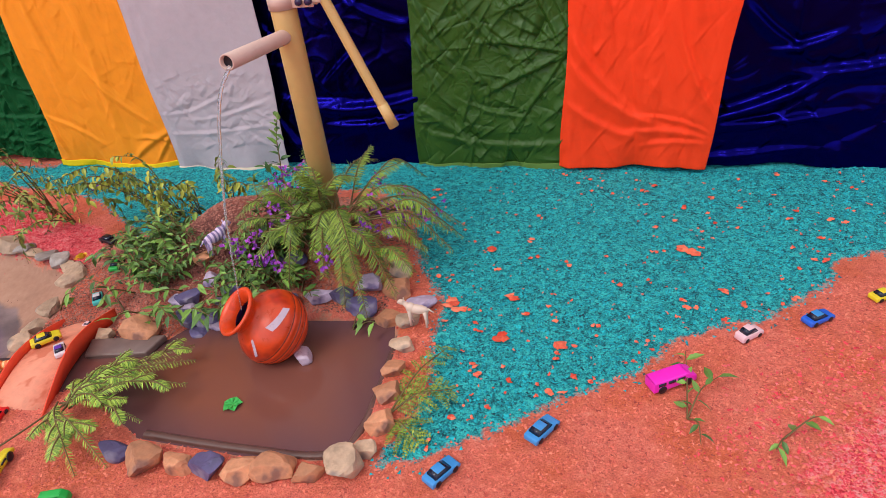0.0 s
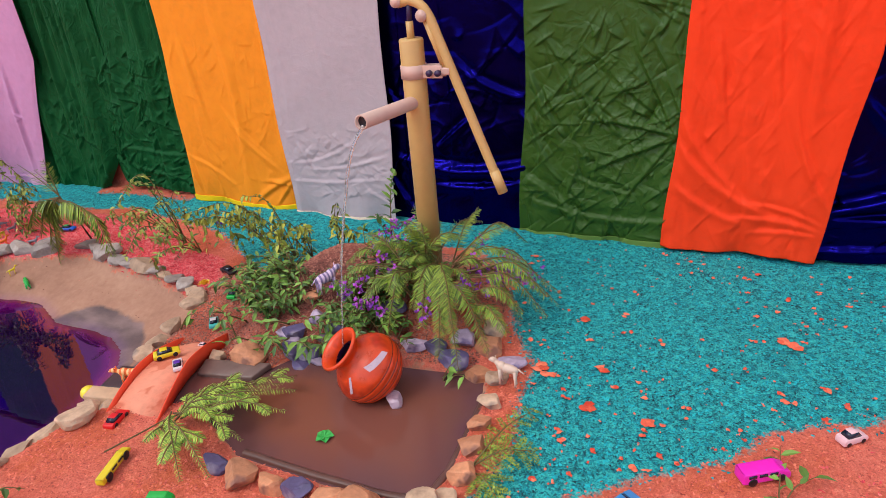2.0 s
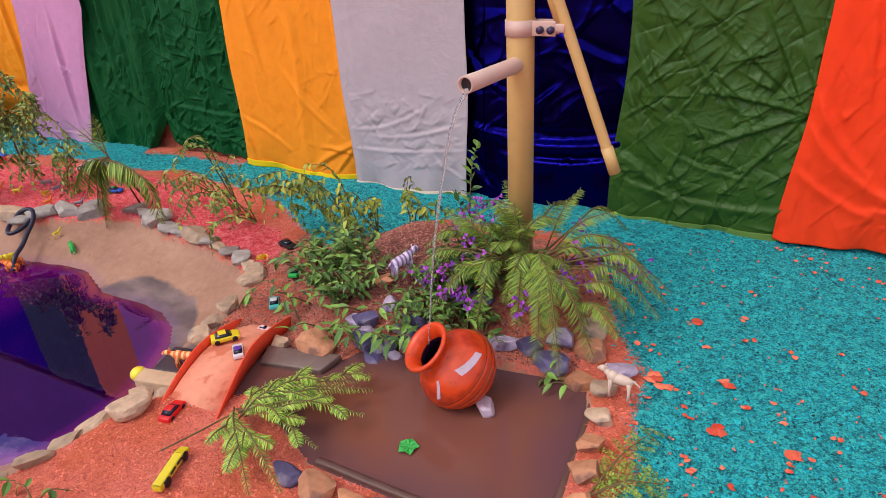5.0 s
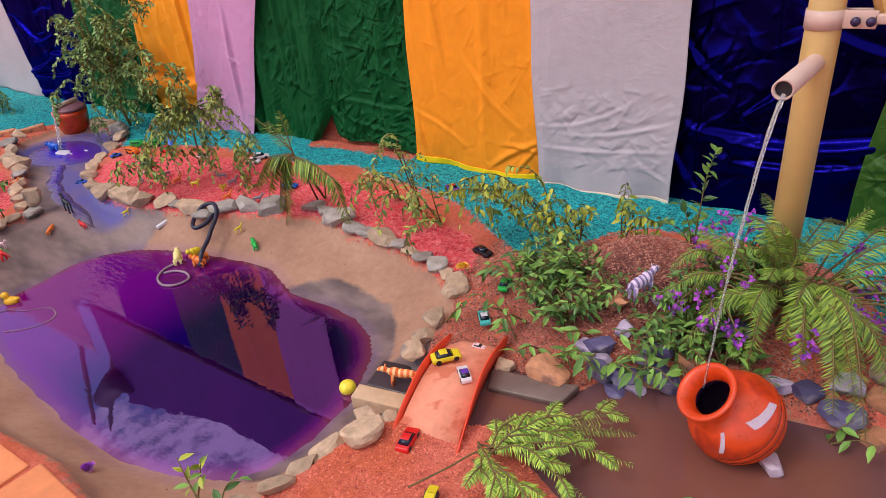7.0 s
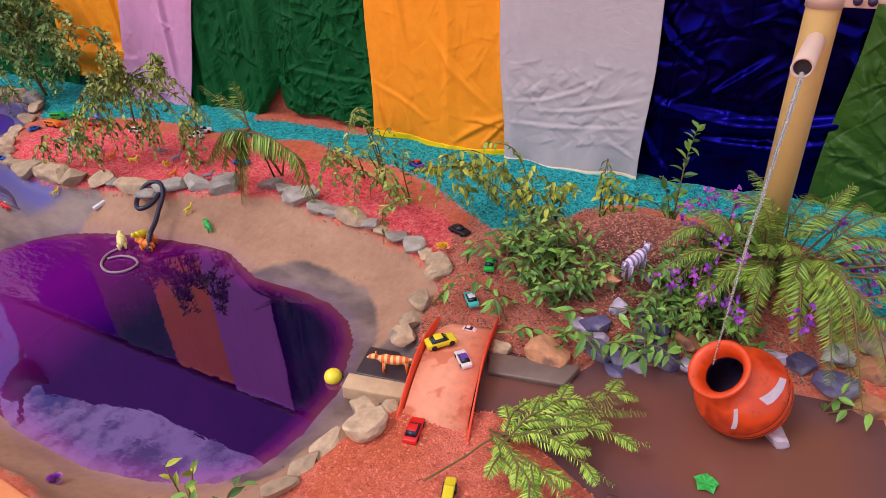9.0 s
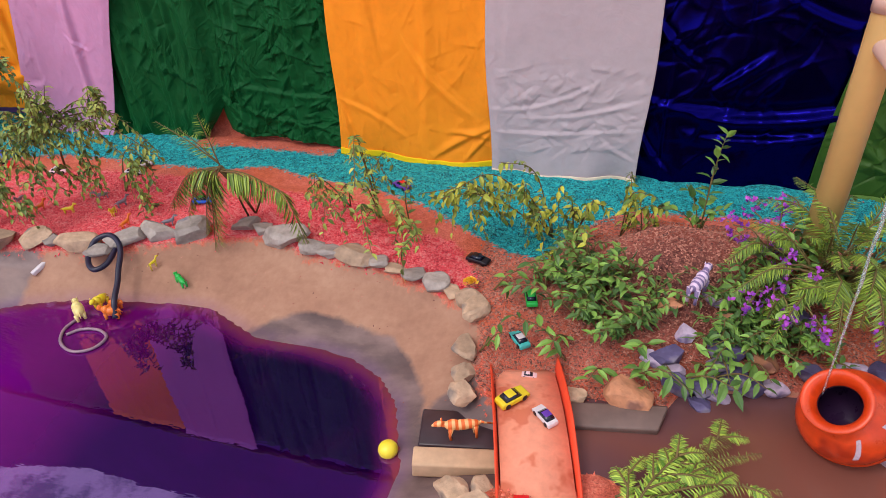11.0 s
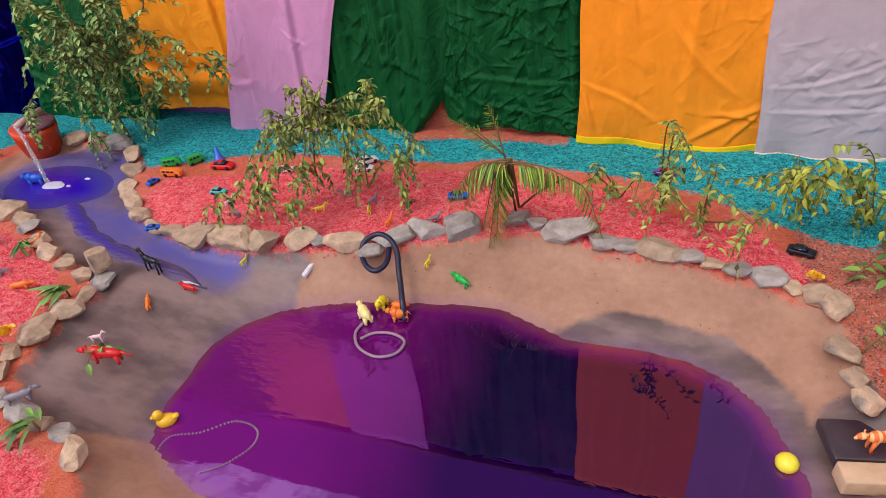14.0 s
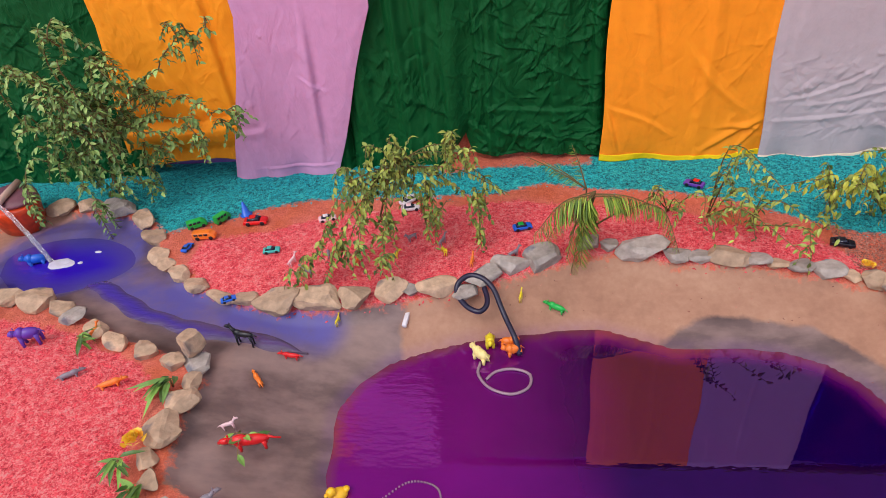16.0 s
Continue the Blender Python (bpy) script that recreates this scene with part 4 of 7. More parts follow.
build_wall()
bm = bmesh.new()
add_tube(bm, [(-7.7, 1.868, 1.55), (-3, 1.868, 1.56), (1.35, 1.868, 1.55)], 0.02, 10)
tagged(link("bamboo_rail", bm, M_BAMBOO), "brown bamboo rail that carries the hanging cloths", "pole")
for line in (((-6.15, 2.14, 0), (-6.42, 2.14, 1.7), (-7.5, 2.14, 4.0)), ((-5.25, 2.14, 0), (-5.60, 2.14, 1.6), (-7.1, 2.14, 3.9))):
    bm = bmesh.new()
    add_tube(bm, line, [0.034, 0.030, 0.022], 10)
    tagged(link("bamboo_pole", bm, M_BAMBOO), "tall brown bamboo pole behind the cloth screen", "pole", "screen poles")


def gz(x, y):
    return float(height(np.array([x]), np.array([y]))[0])


# ---- stones ----
def build_stone(x, y, w, material, label, group, z=None, flat=0.55, name="stone", stretch=1.3, turn=None):
    """A broken stone: a ball cut by planes, then roughened."""
    bm = bmesh.new()
    bmesh.ops.create_icosphere(bm, subdivisions=3, radius=1.0)
    cuts = [(Vector((rng.gauss(0, 1), rng.gauss(0, 1), rng.gauss(0, 0.8))).normalized(), rng.uniform(0.52, 0.8)) for _ in range(11)] + [(Vector((rng.uniform(-0.2, 0.2), rng.uniform(-0.2, 0.2), 1)).normalized(), rng.uniform(0.5, 0.62))]
    s = Vector((rng.uniform(0, 50), rng.uniform(0, 50), rng.uniform(0, 50)))
    for v in bm.verts:
        for n, d in cuts:
            over = v.co.dot(n) - d
            if over > 0:
                v.co -= n * over
        v.co *= 1.12 + 0.09 * noise.noise(v.co * 1.7 + s) + 0.06 * noise.noise(v.co * 5 + s) + 0.03 * noise.noise(v.co * 12 + s)
    a = rng.uniform(0.9, 1.1)
    bmesh.ops.scale(bm, vec=(w * 0.64 * a * stretch ** 0.5, w * 0.64 / a / stretch ** 0.5, w * 0.64 * flat), verts=bm.verts)
    base = gz(x, y) if z is None else z
    yaw = rng.uniform(-25, 25) if turn is None else turn + rng.uniform(-14, 14)
    ob = link(name, bm, material, pose(x, y, base + w * 0.20 * flat / 0.55, rng.uniform(-12, 12), rng.uniform(-12, 12), yaw), False)
    return tagged(ob, label, "stone", group)


def along(lot, k):
    """The border's direction at its k-th stone."""
    a, b = lot[max(k - 1, 0)], lot[min(k + 1, len(lot) - 1)]
    return math.degrees(math.atan2(b[1] - a[1], b[0] - a[0]))


STONES_BACK = [(-1.383, 1.160, 0.058), (-1.426, 1.188, 0.042), (-1.473, 1.210, 0.067), (-1.523, 1.228, 0.056), (-1.574, 1.236, 0.044), (-1.624, 1.253, 0.065), (-1.692, 1.263, 0.079), (-1.763, 1.267, 0.054),
               (-1.818, 1.277, 0.061), (-1.902, 1.300, 0.105), (-1.982, 1.330, 0.051), (-2.036, 1.335, 0.059), (-2.163, 1.276, 0.095), (-2.247, 1.244, 0.080), (-2.311, 1.199, 0.079), (-2.365, 1.160, 0.06)]
STONES_BACK_2 = [(-2.442, 1.158, 0.087), (-2.503, 1.152, 0.050), (-2.564, 1.143, 0.074), (-2.645, 1.124, 0.085), (-2.738, 1.110, 0.105), (-2.851, 1.098, 0.102), (-2.957, 1.128, 0.06), (-3.030, 1.143, 0.065),
                 (-3.11, 1.19, 0.065), (-3.195, 1.244, 0.062), (-3.26, 1.295, 0.06), (-3.303, 1.346, 0.07), (-3.359, 1.431, 0.075), (-3.439, 1.518, 0.085), (-3.551, 1.585, 0.1), (-3.672, 1.608, 0.085), (-3.79, 1.605, 0.085)]
STONES_LEFT = [(-3.555, 1.117, 0.105), (-3.655, 1.13, 0.08), (-3.777, 1.19, 0.07), (-3.92, 1.25, 0.08), (-4.0, 1.33, 0.07), (-3.47, 1.09, 0.07), (-3.41, 1.062, 0.068), (-3.322, 1.016, 0.06), (-3.240, 0.972, 0.06), (-3.144, 0.934, 0.064),
               (-3.057, 0.904, 0.062), (-3.003, 0.914, 0.075), (-2.977, 0.842, 0.055), (-2.975, 0.785, 0.072), (-2.982, 0.706, 0.085), (-2.988, 0.628, 0.05), (-2.956, 0.576, 0.05), (-2.889, 0.516, 0.052), (-2.814, 0.499, 0.062), (-2.751, 0.49, 0.04), (-2.696, 0.487, 0.055), (-2.625, 0.45, 0.06)]
STONES_EAST = [(-1.356, 1.128, 0.07), (-1.349, 1.034, 0.062), (-1.337, 0.962, 0.05), (-1.323, 0.914, 0.05), (-1.287, 0.705, 0.052), (-1.238, 0.727, 0.04), (-1.287, 0.606, 0.064), (-1.250, 0.657, 0.07), (-1.297, 0.544, 0.06), (-1.300, 0.49, 0.05), (-1.322, 0.435, 0.045), (-1.362, 0.362, 0.04), (-1.40, 0.330, 0.032)]
for lot in (STONES_BACK, STONES_BACK_2, STONES_LEFT, STONES_EAST):
    for k, (x, y, w) in enumerate(lot):
        build_stone(x, y, w * 0.88, M_STONE if rng.random() < (0.45 if lot is STONES_BACK else 0.85) else M_STONE_GREY, "rough pale tan stone edging the cement pool", "stones round the pool", z=max(gz(x, y), -0.02), flat=0.52, stretch=1.40, turn=along(lot, k))
build_stone(-3.003, 0.925, 0.05, M_STONE, "upright pale stone standing on the pool edge", "stones round the pool", z=0.02, flat=1.2, stretch=0.8)
STONES_BASIN = [(-0.860, 0.652, 0.048, "b"), (-0.793, 0.641, 0.062, "r"), (-0.730, 0.641, 0.051, "r"), (-0.671, 0.647, 0.055, "b"), (-0.610, 0.645, 0.056, "r"), (-0.553, 0.660, 0.062, "r"), (-0.49, 0.655, 0.045, "r"), (-0.433, 0.676, 0.066, "g"),
                (-0.413, 0.718, 0.037, "g"), (-0.40, 0.772, 0.05, "r"), (-0.411, 0.842, 0.05, "r"), (-0.42, 0.90, 0.042, "r"), (-0.424, 0.972, 0.045, "g"), (-0.435, 1.05, 0.04, "g"), (-0.546, 1.083, 0.058, "b"), (-0.487, 1.068, 0.055, "r"), (-0.482, 1.142, 0.060, "r"),
                (-0.419, 1.100, 0.050, "v"), (-0.550, 1.146, 0.055, "v"), (-0.605, 1.105, 0.045, "b")]
for x, y, w, c in STONES_BASIN:
    mat_, word = {"b": (M_STONE_BLUE, "dark blue-grey"), "r": (M_STONE_RED, "reddish brown"), "g": (M_STONE, "pale grey"), "v": (M_STONE_MAUVE, "pale mauve")}[c]
    build_stone(x, y, w * 0.86, mat_, word + " rough stone edging the muddy basin", "stones round the basin", flat=0.80)
STONES_MOUND = [(-0.968, 1.062, 0.05, "b"), (-0.942, 1.01, 0.05, "b"), (-0.867, 1.10, 0.055, "b"), (-0.845, 1.05, 0.05, "b"), (-0.968, 1.155, 0.04, "r"), (-1.029, 0.955, 0.07, "r"), (-0.80, 1.09, 0.05, "r"), (-0.907, 1.02, 0.05, "b"),
                (-1.12, 0.945, 0.04, "g"), (-0.72, 1.085, 0.042, "b"), (-0.751, 1.178, 0.055, "b"), (-0.497, 1.201, 0.045, "g"), (-0.655, 1.10, 0.045, "v"), (-0.82, 1.04, 0.045, "b"),
                (-0.961, 1.035, 0.040, "v"), (-0.936, 1.115, 0.038, "v"), (-0.868, 1.066, 0.042, "v"), (-0.846, 1.168, 0.045, "r"), (-0.905, 0.988, 0.040, "b"), (-0.995, 1.055, 0.036, "v"), (-0.889, 1.185, 0.034, "v"), (-0.879, 1.012, 0.038, "v"), (-0.775, 1.045, 0.036, "v")]
for x, y, w, c in STONES_MOUND:
    mat_, word = {"b": (M_STONE_BLUE, "dark blue-grey"), "r": (M_STONE_RED, "reddish brown"), "g": (M_STONE, "pale grey"), "v": (M_STONE_MAUVE, "pale mauve")}[c]
    build_stone(x, y, w * 0.88, mat_, word + " stone at the foot of the planted mound", "stones on the mound", flat=0.8)

# ---- hand pump ----
def build_pump():
    px, py = -0.7045, 1.3285
    t = empty("hand_pump", pose(px, py, 0.05), "cream plastic pipe hand pump with spout and long handle", "hand pump")
    bm = bmesh.new()
    add_lathe(bm, [(0.0, 0.0), (0.0275, 0.0), (0.0275, 0.622), (0.0255, 0.626), (0.0, 0.626)], 28)
    part("barrel", bm, M_PIPE, t)
    bm = bmesh.new()
    add_lathe(bm, [(0.0279, 0.540), (0.0300, 0.540), (0.0300, 0.570), (0.0279, 0.570)], 28)
    add_box(bm, 0.050, -0.010, 0.555, 0.048, 0.004, 0.028, 0.0015)
    add_box(bm, 0.050, 0.012, 0.555, 0.048, 0.004, 0.028, 0.0015)
    add_box(bm, 0.080, 0.001, 0.556, 0.024, 0.026, 0.016, 0.003)
    clamp = part("clamp", bm, M_PIPE_PALE, t, "pale plastic clamp band with two lugs")
    for x in (0.045, 0.066):
        bm = bmesh.new()
        add_tube(bm, [(x, -0.021, 0.553), (x, -0.013, 0.553)], 0.007, 12)
        part("bolt", bm, M_ROD, clamp, "dark bolt head")
    bm = bmesh.new()
    add_tube(bm, [(0, 0, 0.62), (0, 0, 0.662)], 0.0085, 12)
    part("collar", bm, M_PIPE, t)
    bm = bmesh.new()
    add_tube(bm, [(0, 0, 0.655), (0.003, 0, 0.705)], 0.006, 10)
    part("piston_rod", bm, M_ROD, t, "dark steel piston rod")
    bm = bmesh.new()
    a, b = Vector((0.0, -0.01, 0.487)), Vector((-0.013, -0.232, 0.499))
    d = (b - a).normalized()
    side = d.orthogonal().normalized()
    up = d.cross(side)
    rings = []
    for p, r in ((a, 0.0155), (b, 0.0155), (b, 0.0125), (b - d * 0.12, 0.0125)):
        rings.append([bm.verts.new(p + r * (math.cos(w) * side + math.sin(w) * up)) for w in (2 * math.pi * k / 20 for k in range(20))])
    for r1, r2 in zip(rings, rings[1:]):
        for k in range(20):
            bm.faces.new((r1[k], r1[(k + 1) % 20], r2[(k + 1) % 20], r2[k]))
    bm.faces.new(rings[-1])
    spout = part("spout", bm, M_PIPE_PALE, t, "pale open-ended spout pipe")
    # a dark disc paints the shade of the hollow pipe
    bm = bmesh.new()
    add_lathe(bm, [(0.0, 0.0), (0.0122, 0.0)], 20, Matrix.Translation(b - d * 0.009) @ d.to_track_quat("Z", "Y").to_matrix().to_4x4())
    part("mouth", bm, M_HOLLOW_SHADE, spout, "dark disc standing in for the shade inside the spout")
    bm = bmesh.new()
    add_tube(bm, curve_points([(-0.025, 0, 0.700), (0.012, 0, 0.703), (0.044, 0, 0.678), (0.076, 0, 0.600), (0.164, 0, 0.372), (0.200, 0, 0.280)], 6), 0.0108, 14)
    handle = part("handle", bm, M_PIPE, t)
    bm = bmesh.new()
    p, q = Vector((0.181, 0, 0.330)), Vector((0.200, 0, 0.280))
    add_tube(bm, [p, q + (q - p) * 0.04], 0.0122, 14)
    part("grip", bm, M_PIPE, handle, "pale sleeve on the handle's end")
    bm = bmesh.new()
    add_tube(bm, [(0.034, -0.012, 0.673), (0.034, 0.016, 0.673)], 0.013, 14)
    part("joint", bm, M_PIPE_PALE, handle)
    bm = bmesh.new()
    add_tube(bm, [(-0.024, -0.014, 0.703), (-0.024, 0.014, 0.703)], 0.012, 14)
    part("joint", bm, M_PIPE_PALE, handle)
    bm = bmesh.new()
    add_tube(bm, [(0.036, 0.002, 0.672), (0.078, 0.002, 0.560)], 0.0085, 12)
    part("link", bm, M_PIPE, t)


build_pump()


def build_fall(name, points, r0, r1, label, seed):
    """A falling strand of water that twists and thins."""
    pts = curve_points(points, 10)
    bm = bmesh.new()
    n = len(pts)
    radii = [(r0 + (r1 - r0) * k / n) * (1 + 0.35 * noise.noise(Vector((k * 0.45, seed, 0)))) for k in range(n)]
    pts = [p + 0.004 * k / n * Vector((noise.noise(Vector((k * 0.3, seed, 3))), noise.noise(Vector((k * 0.3, seed, 7))), 0)) for k, p in enumerate(pts)]
    add_tube(bm, pts, radii, 9)
    return tagged(link(name, bm, M_FALL), label, "water stream")


build_fall("water_stream", [(-0.716, 1.10, 0.541), (-0.720, 1.05, 0.50), (-0.728, 1.01, 0.40), (-0.736, 0.975, 0.27), (-0.742, 0.945, 0.10)], 0.0040, 0.0013, "thin clear water stream falling from the pump spout", 2)

# ---- clay pots ----
M_BAND = surface("dark_clay_band", lin(120, 40, 25), 0.3, 45, 0.4, 0.3, 0.003)


def build_pot():
    axis = Vector((-0.48, -0.45, 0.75)).normalized()
    centre = Vector((-0.691, 0.953, 0.056))
    m = Matrix.Translation(centre) @ axis.to_track_quat("Z", "Y").to_matrix().to_4x4() @ Matrix.Diagonal((0.78, 0.78, 0.78, 1))
    t = empty("water_pot", m, "orange terracotta water pot tipped over in the muddy basin", "pot")
    bm = bmesh.new()
    body = [(0.0, -0.083), (0.035, -0.081), (0.062, -0.070), (0.080, -0.052), (0.0865, -0.0435), (0.0845, -0.0405), (0.0925, -0.030), (0.0960, -0.0235), (0.0935, -0.0205), (0.0975, -0.010), (0.0995, -0.001), (0.0965, 0.002), (0.0985, 0.008), (0.096, 0.018), (0.087, 0.036), (0.070, 0.054), (0.052, 0.066), (0.046, 0.074), (0.045, 0.082)]
    add_lathe(bm, body, 48)
    part("body", bm, M_CLAY, t)
    bm = bmesh.new()
    add_lathe(bm, [(0.045, 0.080), (0.049, 0.090), (0.058, 0.101), (0.0645, 0.106), (0.0655, 0.110), (0.062, 0.1135), (0.055, 0.112), (0.048, 0.105), (0.042, 0.092), (0.040, 0.080)], 48)
    part("rim", bm, M_CLAY, t)
    bm = bmesh.new()
    add_lathe(bm, [(0.040, 0.081), (0.041, 0.07), (0.055, 0.055), (0.075, 0.03), (0.085, 0.0), (0.075, -0.035), (0.0, -0.06)], 32)
    part("inside", bm, M_CLAY_IN, t, "wet inside of the pot, its shade put into the colour")
    # darker bands follow the three grooves of the belly
    for z, r in ((-0.0405, 0.0852), (-0.0205, 0.0943), (0.002, 0.0972)):
        bm = bmesh.new()
        add_lathe(bm, [(r - 0.002, z - 0.0028), (r + 0.0006, z - 0.001), (r + 0.0006, z + 0.001), (r - 0.002, z + 0.0028)], 48)
        part("band", bm, M_BAND, t, "dark band along a groove round the belly")
    for a0, a1, z0, z1, wide, tall in ((0.22, 0.98, 0.047, 0.026, 0.0, 0.0075), (-0.75, -0.50, 0.026, 0.058, 0.06, 0.0)):
        bm = bmesh.new()
        prev = None
        for k in range(7):
            z = z0 + (z1 - z0) * k / 6
            a = a0 + (a1 - a0) * k / 6
            row = []
            for s in (-1, 0, 1):
                zs = z + s * tall
                r = float(np.interp(zs, [0.006, 0.018, 0.036, 0.054, 0.066], [0.0985, 0.096, 0.087, 0.070, 0.052])) + 0.0016
                row.append(bm.verts.new((r * math.cos(a + s * wide), r * math.sin(a + s * wide), zs)))
            if prev:
                for i in range(2):
                    bm.faces.new((prev[i], prev[i + 1], row[i + 1], row[i]))
            prev = row
        part("tape", bm, M_TAPE, t, "silvery strip stuck on the clay")
    return t


build_pot()


def build_far_pot():
    t = empty("spring_pot", pose(-3.905, 1.555, 0.0, 0, 0, -28), "half-buried orange clay pot feeding the small pond", "pot")
    bm = bmesh.new()
    add_lathe(bm, [(0.0, -0.02), (0.085, -0.02), (0.100, 0.02), (0.108, 0.06), (0.112, 0.078), (0.104, 0.082), (0.0, 0.082)], 30)
    bmesh.ops.scale(bm, vec=(1.0, 0.72, 1.0), verts=bm.verts)
    part("body", bm, M_CLAY, t)
    bm = bmesh.new()
    add_ball(bm, (0.005, 0.01, 0.09), (0.10, 0.07, 0.022), None, 3)
    for v in bm.verts:
        v.co.z += 0.006 * noise.noise(v.co * 30)
    part("cover", bm, surface("wet_brown_cover", lin(120, 75, 85), 0.5, 40, 0.4, 0.5, 0.006), t, "brown earth covering the pot's mouth")
    bm = bmesh.new()
    add_tube(bm, [(0.0, 0.05, 0.125), (0.045, -0.035, 0.115), (0.055, -0.058, 0.108)], 0.011, 14)
    part("pipe", bm, M_PIPE_PALE, t, "short pale outlet pipe")
    build_fall("water_stream", [(-3.885, 1.480, 0.110), (-3.83, 1.45, 0.09), (-3.75, 1.40, 0.03), (-3.68, 1.355, -0.03)], 0.0065, 0.008, "white water stream falling into the small pond", 5)
    bm = bmesh.new()
    add_ball(bm, (-3.645, 1.345, POND_Z), (0.052, 0.026, 0.005), None, 3)
    for fx, fy, fr in ((-3.578, 1.352, 0.010), (-3.552, 1.402, 0.009)):
        add_ball(bm, (fx, fy, POND_Z), (fr, fr * 0.6, 0.003), None, 2)
    for v in bm.verts:
        v.co += Vector((0, 0, 0.005 * noise.noise(v.co * 60))) + 0.01 * Vector((noise.noise(v.co * 25), noise.noise(v.co * 25 + Vector((9, 0, 0))), 0))
    tagged(link("foam", bm, M_FOAM), "white foam where the stream meets the pond", "foam")
    for k, (x, y, a) in enumerate(((-4.03, 1.40, 62), (-4.12, 1.31, 40))):
        bm = bmesh.new()
        add_box(bm, 0, 0, 0, 0.13, 0.03, 0.035, 0.006)
        tagged(link("tile", bm, M_STONE_RED, pose(x, y, 0.01, 4, -5, a)), "dark red clay tile edging the small pond", "tile", "tiles by the pond")


build_far_pot()


def build_brook():
    """The run of water from the small pond down to the pool."""
    pts = curve_points([(x, y, 0) for x, y in ((-3.56, 1.30), (-3.46, 1.24), (-3.36, 1.175), (-3.225, 1.098), (-3.105, 1.05), (-2.97, 1.018), (-2.83, 0.997), (-2.75, 0.98))], 10)
    verts, faces = [], []
    n = 9
    for k, p in enumerate(pts):
        d = (pts[min(k + 1, len(pts) - 1)] - pts[max(k - 1, 0)]).normalized()
        side = Vector((-d.y, d.x, 0))
        half = (0.036 - 0.008 * k / len(pts) + 0.010 * noise.noise(Vector((k * 0.21, 0, 3)))) * min(1.0, (len(pts) - k) / 14) ** 0.7
        for i in range(n):
            u = i / (n - 1) * 2 - 1
            q = p + side * (half * u + 0.012 * noise.noise(Vector((k * 0.16, 4, u * 0.4))))
            verts.append((q.x, q.y, gz(q.x, q.y) + 0.0075 * (1 - u * u) - 0.0025))
    for k in range(len(pts) - 1):
        for i in range(n - 1):
            faces.append((k * n + i, k * n + i + 1, (k + 1) * n + i + 1, (k + 1) * n + i))
    ob = raw("brook_water", verts, faces, M_BROOK, True)
    col = ob.data.color_attributes.new("depth", "FLOAT_COLOR", "POINT")
    far = np.repeat(np.arange(len(pts)) / len(pts), n)
    mid = np.tile(1 - np.abs(np.linspace(-1, 1, n)), len(pts))
    col.data.foreach_set("color", np.stack([np.clip((1.2 - 1.1 * far) * (0.1 + 1.3 * mid), 0, 1), 0 * far + 1, 0 * far, 0 * far + 1], -1).ravel())
    return tagged(ob, "thin rippling violet water running over wet cement", "water", "", "structure")


build_brook()

# ---- bridge, boards ----
def build_bridge():
    far, near = Vector((-1.228, 1.022, -0.034)), Vector((-1.140, 0.692, -0.010))
    t = empty("toy_bridge", Matrix.Translation(near), "small arched red bridge of dusty painted card", "bridge")
    run = near - far
    side = Vector((-run.y, run.x, 0)).normalized()
    n, half = 24, 0.058

    def deck(k, rise=0.034):
        s = k / n
        return far + run * s + Vector((0, 0, rise * math.sin(math.pi * s))) - near

    def strip(rows):
        bm = bmesh.new()
        grid = [[bm.verts.new(p) for p in row] for row in rows]
        for a, b in zip(grid, grid[1:]):
            for i in range(len(a)):
                j = (i + 1) % len(a)
                bm.faces.new((a[i], a[j], b[j], b[i]))
        bm.faces.new(grid[0][::-1])
        bm.faces.new(grid[-1])
        return bm

    up = Vector((0, 0, 1))
    part("deck", strip([[deck(k) - side * half, deck(k) + side * half, deck(k) + side * half - up * 0.004, deck(k) - side * half - up * 0.004] for k in range(n + 1)]), M_DECK, t, "dusty worn orange deck")
    for sgn in (-1, 1):
        rows = []
        for k in range(n + 1):
            p = deck(k) + side * sgn * half
            tall = (0.032 if sgn > 0 else 0.016) * (1 - 0.75 * max(0.0, k / n - 0.55) / 0.45)
            rows.append([p - up * 0.014, p - up * 0.014 + side * sgn * 0.003, p + up * tall + side * sgn * 0.009, p + up * tall + side * sgn * 0.006])
        part("side_wall", strip(rows), M_CARD, t, "bright red card side wall")


build_bridge()
bm = bmesh.new()
add_box(bm, 0, 0, 0, 0.15, 0.040, 0.034, 0.004)
tagged(link("timber_block", bm, M_WOOD, pose(-1.305, 0.792, -0.058, 2, 3, 14)), "pale sawn timber block lying in the outlet", "timber")
bm = bmesh.new()
add_box(bm, 0, 0, 0, 0.17, 0.085, 0.02, 0.004)
tagged(link("wet_board", bm, M_WETWOOD, pose(-1.305, 0.866, -0.062, 0, 2, 12)), "dark wet board beside the timber block", "board")
bm = bmesh.new()
add_box(bm, 0, 0, 0, 0.160, 0.052, 0.016, 0.004)
for v in bm.verts:
    v.co.x += 0.012 * (v.co.y / 0.026) * (1 if v.co.x > 0 else -0.4)
tagged(link("cement_slab", bm, M_SLAB, pose(-1.046, 0.913, -0.004, 6, -2, 9)), "wet brown-grey cement slab at the basin's outlet", "slab")

